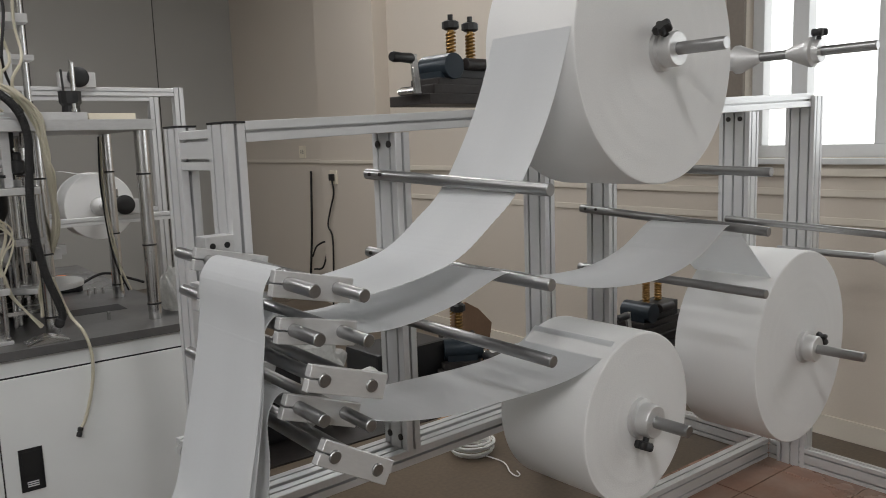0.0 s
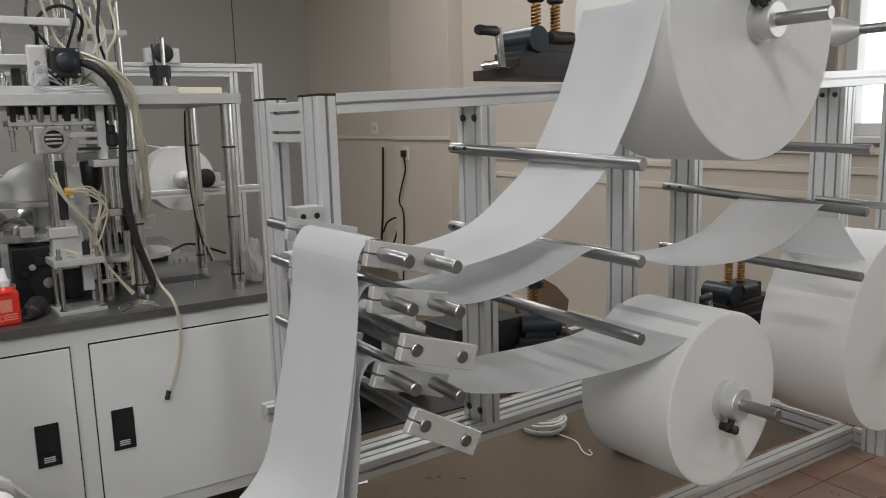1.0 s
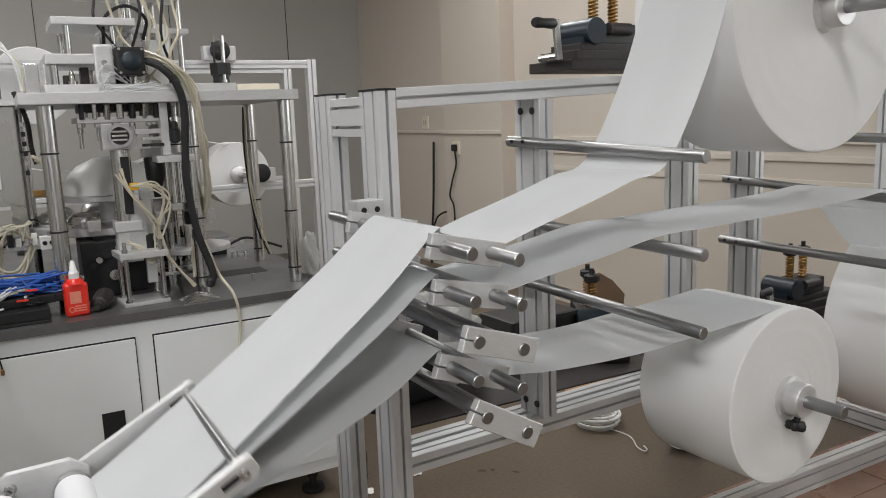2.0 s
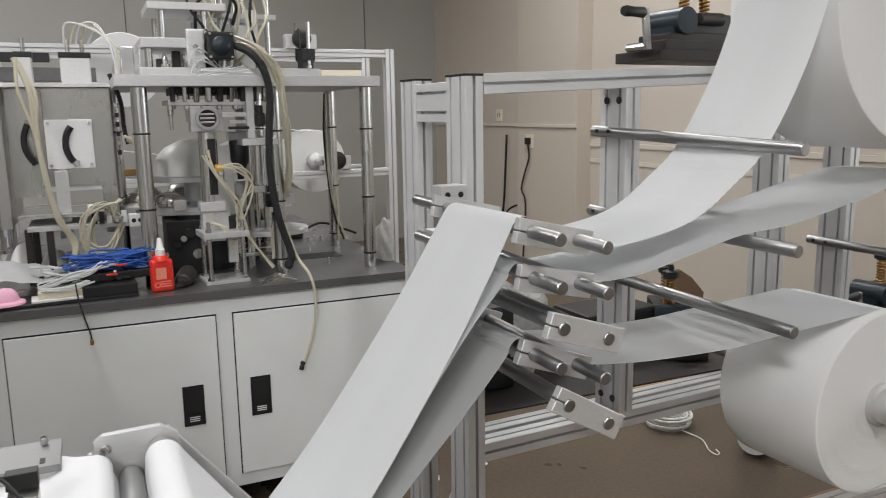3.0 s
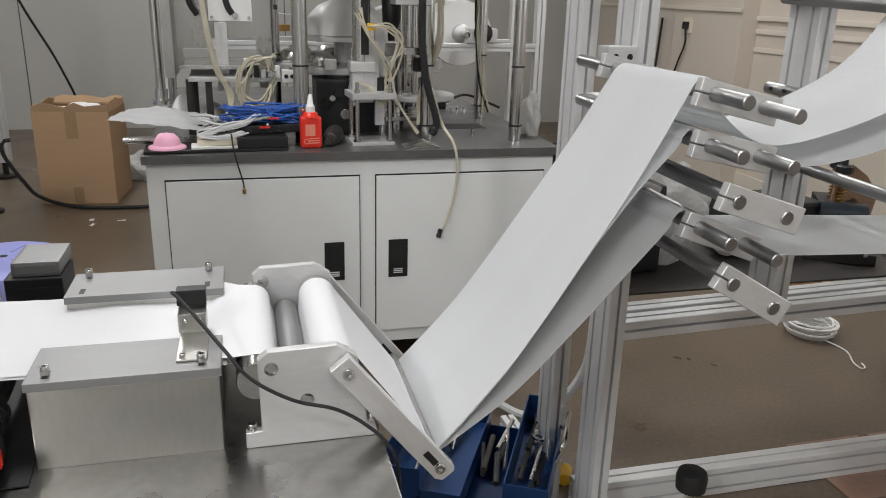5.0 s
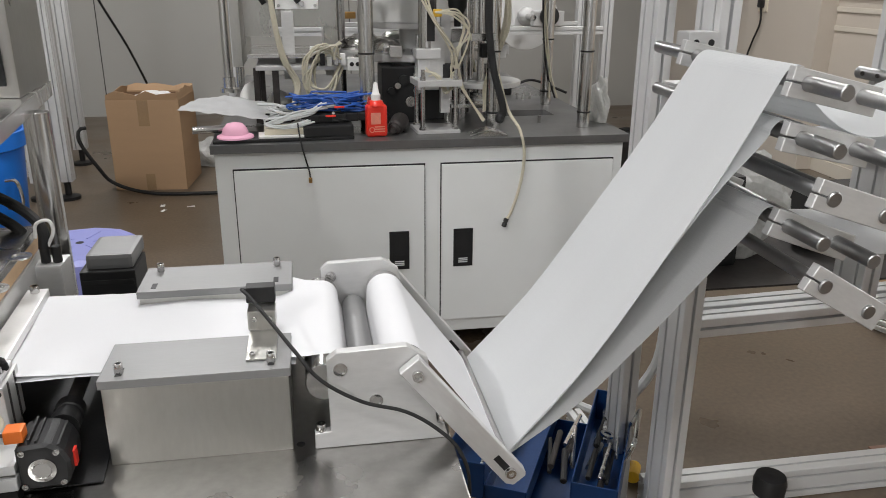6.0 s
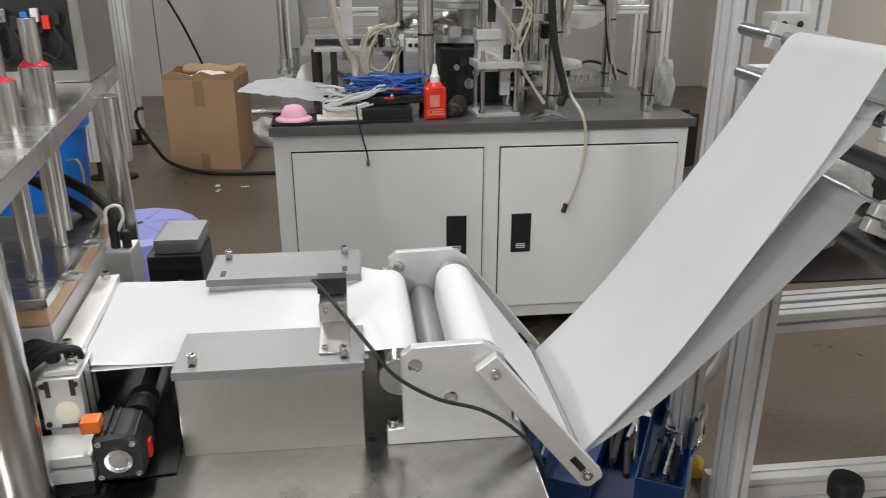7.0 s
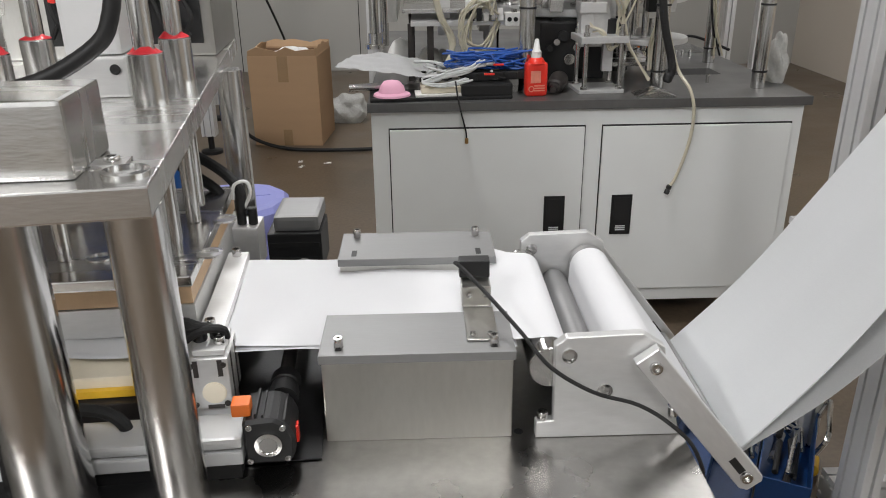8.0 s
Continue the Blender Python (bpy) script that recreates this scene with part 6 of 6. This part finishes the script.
def under_frame():
    sh = thing("shelf_board", "thin dark board across the middle beams", "board", pose(0, 0, 0))
    part("board", box(0.98, 3.0, 1.87, 2.27, 0.6685, 0.6735, 0.001), DARK, sh)
    c = thing("cardboard_scrap", "torn brown cardboard carton standing on the board", "cardboard", FRAME @ pose(0.60, 0.40, 0.674, 0, 0, 20))
    part("flap", prism([(-0.15, 0), (0.13, 0), (0.17, 0.13), (0.07, 0.20), (-0.03, 0.245), (-0.12, 0.22)], 0.008, 0.001), CARD_DARK, c)
    part("flap", prism([(-0.1, 0), (0.10, 0), (0.09, 0.07), (-0.08, 0.09)], 0.01, 0.001, pose(0, 0.06, 0, 20, 0, 12)), CARD, c)
    ba = thing("plastic_bag", "crumpled clear bag behind the clamps", "plastic bag", FRAME @ pose(-0.10, 0.40, 0.674))
    bm = bmesh.new()
    bmesh.ops.create_icosphere(bm, subdivisions=4, radius=0.13)
    for v in bm.verts:
        k = 1 + 0.4 * noise.noise(v.co * 16)
        v.co = Vector((v.co.x * 1.3 * k, v.co.y * 0.8 * k, max(0.0, 0.12 + v.co.z * 1.1 * k)))
    part("bag", bm, FILM, ba)
    sp = thing("white_roll", "small white plastic roll on the board", "roll", FRAME @ pose(0.12, 0.36, 0.674))
    part("roll", lathe([(0.05, 0), (0.055, 0.004), (0.055, 0.13), (0.05, 0.134)], 24, (0, 0, 0.056), (1, 0.3, 0)), WHITE, sp, "", True)
    dk = thing("black_case", "black tool case on the board", "case", FRAME @ pose(0.28, 0.42, 0.674))
    part("case", box(-0.12, 0.16, -0.08, 0.10, 0, 0.15, 0.012), BLACK, dk)
    dk2 = thing("black_case", "black tool case behind the clamps", "case", FRAME @ pose(-0.22, 0.34, 0.674))
    part("case", box(-0.14, 0.08, -0.06, 0.10, 0, 0.24, 0.012), BLACK, dk2)
    co = thing("cable_coil", "coil of white cable on the floor", "cable coil", pose(2.45, 2.86, 0))
    rnd = random.Random(2)
    for i in range(9):
        r = 0.088 + 0.006 * (i % 4)
        z = 0.008 + 0.007 * i
        part("turn", tube([((r + rnd.uniform(-0.004, 0.004)) * math.cos(a * 0.5236), (r + rnd.uniform(-0.004, 0.004)) * math.sin(a * 0.5236), z + rnd.uniform(-0.002, 0.002)) for a in range(13)], 0.005, 6, 50), WHITE, co)
    part("loose_end", tube([(0.0, -0.09, 0.01), (0.02, -0.20, 0.006), (-0.03, -0.30, 0.006), (-0.045, -0.36, 0.012), (-0.02, -0.35, 0.010), (0.0, -0.31, 0.006)], 0.003, 6, 40), WHITE, co)
    bk = thing("paint_bucket", "white plastic bucket with blue print lying on the floor", "bucket", pose(2.53, 2.42, 0))
    part("bucket", lathe([(0.068, 0), (0.07, 0.005), (0.08, 0.15), (0.086, 0.152), (0.086, 0.17), (0.08, 0.172)], 30, (0, 0, 0.086), (0.8, 0.6, 0)), WHITE, bk, "", True)
    part("print", lathe([(0.0725, 0.03), (0.0785, 0.10)], 30, (0, 0, 0.086), (0.8, 0.6, 0), caps=False), BLUE, bk, "blue print band", True)
    cs = thing("cardboard_sheet", "flat brown cardboard pieces on the floor", "cardboard", pose(2.80, 3.40, 0, 0, 0, 15))
    part("sheet", box(-0.22, 0.2, -0.13, 0.12, 0, 0.006, 0.001), CARD, cs)
    part("sheet", box(-0.08, 0.14, -0.05, 0.11, 0.0062, 0.05, 0.002), CARD, cs)
    kn = thing("star_knob_stand", "black rubber knob on a floor stand by the base beam", "knob", pose(1.075, 1.615, 0))
    part("stem", rod((0, 0, 0), (0, 0, 0.28), 0.012, 14), STEEL, kn)
    part("knob", lathe([(0.02, 0.26), (0.035, 0.27), (0.037, 0.30), (0.033, 0.315), (0.0, 0.318)], 26, caps=False), BLACK, kn, "", True)
    du = thing("dark_duct", "grey flexible duct running across the floor", "duct", pose(0.95, 2.3, 0))
    part("duct", tube([(-0.1, 0.3, 0.03), (-0.02, 0.1, 0.04), (0.02, -0.05, 0.12), (0.10, -0.12, 0.3), (0.13, -0.1, 0.5)], 0.014, 8, 60, ribs=0.05), GREYWIRE, du)


under_frame()


def floor_bits():
    k = thing("black_charger", "black plastic charger box standing by the wall", "charger", pose(2.25, 5.35, 0, 0, 0, 25))
    part("case", box(-0.09, 0.09, -0.07, 0.07, 0, 0.36, 0.012), BLACK, k)
    part("grip", box(-0.04, 0.04, -0.02, 0.02, 0.36, 0.385, 0.006), RUBBER, k)
    rnd = random.Random(12)
    for i in range(9):
        x, y = (1.35 + rnd.uniform(-0.12, 0.2), 3.1 + rnd.uniform(-0.3, 0.9)) if i < 6 else (-0.65 + rnd.uniform(-0.2, 0.2), 4.9 + rnd.uniform(-0.2, 0.3))
        sc = thing("fabric_scrap", "small white fabric scrap on the floor", "scrap", pose(x, y, 0, 0, 0, rnd.uniform(0, 180)), group="floor scraps")
        bm = bmesh.new()
        g = [[bm.verts.new((0.012 * a, 0.009 * b, 0.002 + 0.010 * abs(noise.noise((a * 0.7 + i, b * 0.6, 1.3))))) for b in range(4)] for a in range(5)]
        for a in range(4):
            for b in range(3):
                bm.faces.new((g[a][b], g[a + 1][b], g[a + 1][b + 1], g[a][b + 1]))
        part("scrap", bm, WHITE, sc)
    c = thing("floor_cable", "black cable lying along the floor by the cabinet", "cable", pose(0, 0, 0))
    part("cable", tube([(1.30, 2.95, 0.012), (1.42, 3.3, 0.012), (1.36, 3.8, 0.012), (1.55, 4.4, 0.012), (1.9, 5.0, 0.012), (2.2, 5.3, 0.012)], 0.011, 8, 50), RUBBER, c)


floor_bits()


# ---- the press beside the camera ----
def press():
    m = pose(-0.311, 1.036, 0, 0, 0, 4)
    p = thing("column_press", "steel column press with a thick stainless top plate", "press", m)
    part("top_plate", box(-0.75, 0.0, 0.0, 1.02, 1.138, 1.168, 0.002), STEEL, p, "brushed stainless plate", m=pose(0, 0, 0, 0, 0, 3.8))
    part("edge_hole", lathe([(0.0035, 0), (0.0035, 0.0006)], 12, (-0.095, 0, 1.152), (0, -1, 0)), BLACK, p)
    for x, y, r, z in ((-0.032, 0.055, 0.029, 1.138), (-0.168, 0.055, 0.043, 1.138), (-0.054, 0.80, 0.0235, 1.138), (-0.60, 0.70, 0.026, 1.138)):
        part("column", rod((x, y, 0.766), (x, y, z), r, 36), CHROME, p, "polished steel column", True)
    part("plate_bolt", lathe([(0.022, 0), (0.022, 0.003), (0.016, 0.004), (0.016, 0.001)], 28, (-0.030, 0.045, 1.168)), CHROME, p, "", True)
    g = part("gear_cover", box(-0.50, -0.069, 0.026, 0.135, 1.168, 1.240, 0.005), STEEL, p, "brushed stainless cover")
    part("cover_foot", box(-0.0688, -0.036, 0.062, 0.094, 1.168, 1.171, 0.001), STEEL, g)
    part("screw", screw((-0.051, 0.078, 1.171), (0, 0, 1), 0.008, 0.005), CHROME, g, "", True)
    part("taped_cable", tube([(-0.30, 0.27, 1.19), (-0.22, 0.265, 1.205), (-0.162, 0.262, 1.222), (-0.106, 0.258, 1.254), (-0.086, 0.257, 1.281), (-0.075, 0.256, 1.335), (-0.08, 0.26, 1.45)], 0.0095, 16, 60, ribs=0.03), BLACK, p, "black taped cable", True)
    part("cylinder_mount", box(-0.20, -0.117, 0.405, 0.47, 1.168, 1.222, 0.004), ALU_PLATE, p)
    part("mount_bolt", screw((-0.133, 0.405, 1.205), (0, -1, 0), 0.007, 0.003), BLACK, p)
    part("air_cylinder", box(-0.195, -0.122, 0.41, 0.465, 1.223, 1.75, 0.006), ALU, p, "white aluminium cylinder")
    for i, (x, y) in enumerate(((-0.058, 0.352), (-0.054, 0.50), (-0.25, 0.37), (-0.25, 0.52))):
        s = part("guide_bush", lathe([(0.0225, 0), (0.0225, 0.064), (0.0215, 0.065)], 26, (x - 0.02, y, 1.168)), CHROME, p, "polished steel guide bush", True)
        part("guide_pin", rod((x - 0.02, y, 0.98), (x - 0.02, y, 1.30), 0.0125, 20), CHROME, s, "", True)
        daub = lathe([(0.0128, 0.0652), (0.0212, 0.0654), (0.019, 0.0668), (0.0128, 0.071)], 30, (x - 0.02, y, 1.168))
        for vert in daub.verts:
            vert.co.z = 1.2332 + max(0.0, (vert.co.z - 1.2332) * (0.7 + 1.6 * noise.noise(vert.co * 70)))
        part("red_varnish", daub, REDWAX, s, "red locking varnish")
    w = part("control_housing", box(-0.42, -0.066, 0.768, 1.0, 1.168, 1.75, 0.004), SHEET, p, "steel control housing with open wiring bay")
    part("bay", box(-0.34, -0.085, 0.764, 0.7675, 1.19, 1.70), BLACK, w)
    rnd = random.Random(6)
    for i in range(14):
        x = -0.33 + 0.017 * i
        part("terminal", box(x, x + 0.012, 0.752, 0.764, 1.262 + 0.006 * (i % 3), 1.285 + 0.006 * (i % 3), 0.002), (RED, BLACK, CHROME, BLACK, BLUE, WHITE)[i % 6], w)
        part("wire", tube([(x, 0.757, 1.265), (x + rnd.uniform(-0.02, 0.02), 0.742, 1.235), (x + rnd.uniform(-0.04, 0.04), 0.752, 1.205)], 0.004, 6, 14), RUBBER, w)
    # lower tooling
    t = thing("press_die", "layered press die with beech board and steel plates", "die", m)
    part("plate", box(-0.46, -0.041, 0.264, 0.64, 0.950, 0.965, 0.002), STEEL, t)
    part("board", box(-0.46, -0.043, 0.266, 0.638, 0.925, 0.949, 0.002), WOOD, t, "beech board")
    part("block", box(-0.46, -0.041, 0.264, 0.63, 0.882, 0.924, 0.003), ALU_PLATE, t)
    part("bed", box(-0.60, -0.04, 0.18, 0.60, 0.80, 0.835, 0.002), DARK, t)
    part("bed", box(-0.60, -0.06, 0.20, 0.58, 0.836, 0.862, 0.002), CREAM, t)
    part("strip", box(-0.60, -0.07, 0.19, 0.199, 0.838, 0.848, 0.001), YELLOW, t, "yellow plastic strip")
    for x, y in ((-0.074, 0.335), (-0.075, 0.47), (-0.22, 0.34)):
        part("post", rod((x, y, 0.965), (x, y, 1.138), 0.011, 18), CHROME, t, "", True)
        part("socket", lathe([(0.018, 0), (0.018, 0.003), (0.012, 0.003), (0.012, 0.001)], 20, (x + 0.045, y, 0.965)), STEEL, t, "", True)
    part("guide_rail", box(-0.036, -0.004, 0.232, 0.50, 0.886, 0.899, 0.002), BRIGHT, t, "bright milled guide rail")
    for y in (0.236, 0.47):
        part("rail_post", box(-0.036, -0.010, y, y + 0.022, 0.7665, 0.8855, 0.002), ALU_PLATE, t)
    for y in (0.247, 0.484):
        part("screw", screw((-0.021, y, 0.899), (0, 0, 1), 0.007, 0.012), CHROME, t, "", True)
    # linear axis with its motor end
    a = thing("linear_axis", "aluminium linear axis with black end block", "linear axis", m @ pose(-0.026, 0, 0.012))
    part("rail", box(-0.75, 0.055, 0.10, 0.16, 0.779, 0.797, 0.003), ALU, a)
    part("rail", box(-0.75, 0.055, 0.102, 0.158, 0.800, 0.814, 0.005), ALU, a)
    part("rail_foot", box(-0.75, 0.05, 0.108, 0.17, 0.754, 0.778, 0.002), BLACK, a)
    e = part("end_block", prism([(0.058, 0.778), (0.110, 0.778), (0.116, 0.790), (0.117, 0.812), (0.110, 0.830), (0.094, 0.840), (0.058, 0.838)], 0.066, 0.004, Matrix.Translation((0, 0.099, 0))), BLACK, a)
    part("bearing_cap", lathe([(0.016, 0), (0.016, 0.003), (0.011, 0.004), (0.010, 0.003)], 22, (0.086, 0.099, 0.806), (0, -1, 0)), CHROME, e, "", True)
    for x, z in ((0.064, 0.785), (0.107, 0.786), (0.066, 0.831), (0.104, 0.828)):
        part("screw", screw((x, 0.099, z), (0, -1, 0), 0.004, 0.003), CHROME, e)
    for k in range(5):
        part("fin", box(0.072 + 0.008 * k, 0.075 + 0.008 * k, 0.105, 0.16, 0.834, 0.845 - 0.0025 * k, 0.0005), BLACK, e)
    part("clip", box(0.046, 0.068, 0.108, 0.130, 0.8395, 0.856, 0.003), ORANGE, a, "orange plastic clip")
    part("mark", box(0.1165, 0.1195, 0.118, 0.130, 0.793, 0.815), RED, e)
    sh = part("drive_shaft", rod((0.098, 0.17, 0.82), (0.098, 0.60, 0.82), 0.010, 18), DARK, a, "", True)
    part("shaft_collar", lathe([(0.019, 0), (0.019, 0.02), (0.017, 0.022), (0.017, 0.03), (0.019, 0.032), (0.019, 0.05)], 26, (0.098, 0.168, 0.82), (0, 1, 0)), BLACK, a, "", True)
    # added black sheet: darkens the table here and hides the web's bright reflection
    part("shade_sheet", box(-0.03, 0.143, 0.13, 0.70, 0.7562, 0.758), BLACK, a)
    # black pieces added to paint the shadow gap and dark cavity below the bed
    part("shadow_gap", box(-0.75, -0.045, 0.165, 0.185, 0.757, 0.80, 0.002), BLACK, a)
    part("cavity_shade", box(-0.75, -0.03, 0.03, 0.164, 0.7562, 0.7575), BLACK, a)
    # pneumatic gripper
    gr = thing("pneumatic_gripper", "aluminium pneumatic gripper with black air hoses", "gripper", m)
    part("body", box(-0.038, 0.012, 0.165, 0.235, 0.828, 0.898, 0.003), ALU_PLATE, gr)
    part("foot", box(-0.034, 0.008, 0.17, 0.23, 0.766, 0.827, 0.002), ALU, gr)
    part("piston_cap", lathe([(0.0145, 0), (0.0145, 0.002), (0.012, 0.0025)], 26, (-0.008, 0.165, 0.852), (0, -1, 0)), CREAM, gr, "", True)
    part("jaw", box(-0.03, 0.008, 0.172, 0.23, 0.899, 0.906, 0.002), ALU_PLATE, gr)
    part("screw", screw((0.0, 0.19, 0.906), (0, 0, 1), 0.007, 0.010), CHROME, gr, "", True)
    for x, z in ((-0.032, 0.836), (0.006, 0.836), (-0.032, 0.89), (0.006, 0.89)):
        part("screw", screw((x, 0.165, z), (0, -1, 0), 0.004, 0.002), DARK, gr)
    for x in (-0.027, 0.002):
        part("groove", box(x - 0.003, x + 0.003, 0.1643, 0.1652, 0.874, 0.8965), DARK, gr)
    part("groove", box(-0.018, 0.002, 0.1643, 0.1652, 0.8295, 0.8345), DARK, gr)
    for y in (0.185, 0.215):
        part("groove", box(0.0118, 0.0126, y - 0.003, y + 0.003, 0.83, 0.896), DARK, gr)
    for k in range(3):
        part("air_hose", tube([(-0.022 + 0.014 * k, 0.205, 0.905), (-0.024 + 0.013 * k, 0.200, 0.926 - 0.003 * k), (-0.045 + 0.010 * k, 0.190, 0.930 - 0.004 * k), (-0.070, 0.180, 0.912 - 0.01 * k), (-0.085, 0.17, 0.880)], 0.0052, 10, 30, ribs=0.06), RUBBER, gr)
    part("air_fitting", rod((-0.025, 0.20, 0.906), (-0.025, 0.20, 0.925), 0.009, 14), BLACK, gr)
    part("air_hose", tube([(-0.025, 0.20, 0.922), (-0.045, 0.195, 0.932), (-0.075, 0.19, 0.91), (-0.09, 0.185, 0.885)], 0.008, 10), RUBBER, gr)
    part("air_hose", tube([(-0.24, 0.15, 0.855), (-0.17, 0.15, 0.85), (-0.13, 0.145, 0.845), (-0.11, 0.14, 0.825), (-0.12, 0.14, 0.80), (-0.17, 0.14, 0.79), (-0.3, 0.15, 0.79)], 0.008, 10, 40), RUBBER, gr)
    part("cable_clip", box(-0.16, -0.11, 0.12, 0.15, 0.80, 0.81, 0.003), WHITE, gr)
    # far motor unit and fittings
    f = thing("servo_motor", "grey servo motor with black body behind the web", "motor", pose(-0.366, 1.75, 0.766))
    part("body", box(0.0, 0.102, 0.0, 0.11, 0.0, 0.078, 0.004), BLACK, f)
    part("housing", box(0.012, 0.098, 0.01, 0.13, 0.078, 0.108, 0.008), LID, f)
    part("fin", box(0.004, 0.098, -0.002, 0.0, 0.02, 0.03), RUBBER, f)
    part("fin", box(0.004, 0.098, -0.002, 0.0, 0.05, 0.06), RUBBER, f)
    v = thing("air_valve", "aluminium air valve with black hoses behind the web", "valve", pose(-0.395, 1.61, 0.835))
    part("body", box(-0.03, 0.045, 0, 0.06, 0, 0.075, 0.004), ALU_PLATE, v)
    part("stand", box(-0.02, 0.03, 0.01, 0.05, -0.074, 0, 0.002), ALU, v)
    for k in (-0.012, 0.016, 0.035):
        part("fitting", rod((k, 0.02, 0.075), (k, 0.02, 0.105), 0.008, 12), BLACK, v, "", True)
    part("hose", tube([(-0.012, 0.02, 0.10), (-0.02, 0.03, 0.13), (-0.07, 0.05, 0.16), (-0.13, 0.05, 0.20), (-0.25, 0.08, 0.22)], 0.009, 10), RUBBER, v)
    part("hose", tube([(0.016, 0.02, 0.10), (0.012, 0.03, 0.14), (-0.05, 0.06, 0.18), (-0.2, 0.1, 0.24)], 0.009, 10), RUBBER, v)
    part("ring_tie", tube([(0.02, 0.02, 0.10), (0.035, 0.02, 0.13), (0.03, 0.02, 0.15), (0.01, 0.02, 0.145), (0.005, 0.02, 0.12)], 0.003, 6), WHITE, v)


press()


# ---- what moves ----
def motions():
    axis_v = (FRAME.to_3x3() @ Vector((0, 1, 0))).normalized()
    for ob, rows in STRIPS:
        walk(ob, [(t, strip_pose(a, b, -axis_v)) for t, (a, b) in rows])
    for ob, rest, rows in TURNING:
        walk(ob, [(t, rest @ pose(0, 0, 0, 0, -deg, 0)) for t, deg in rows])
    walk(DANCER, [(t, pose(PIVOT.x, 0, PIVOT.z, 0, -deg, 0)) for t, deg in SWING])


motions()
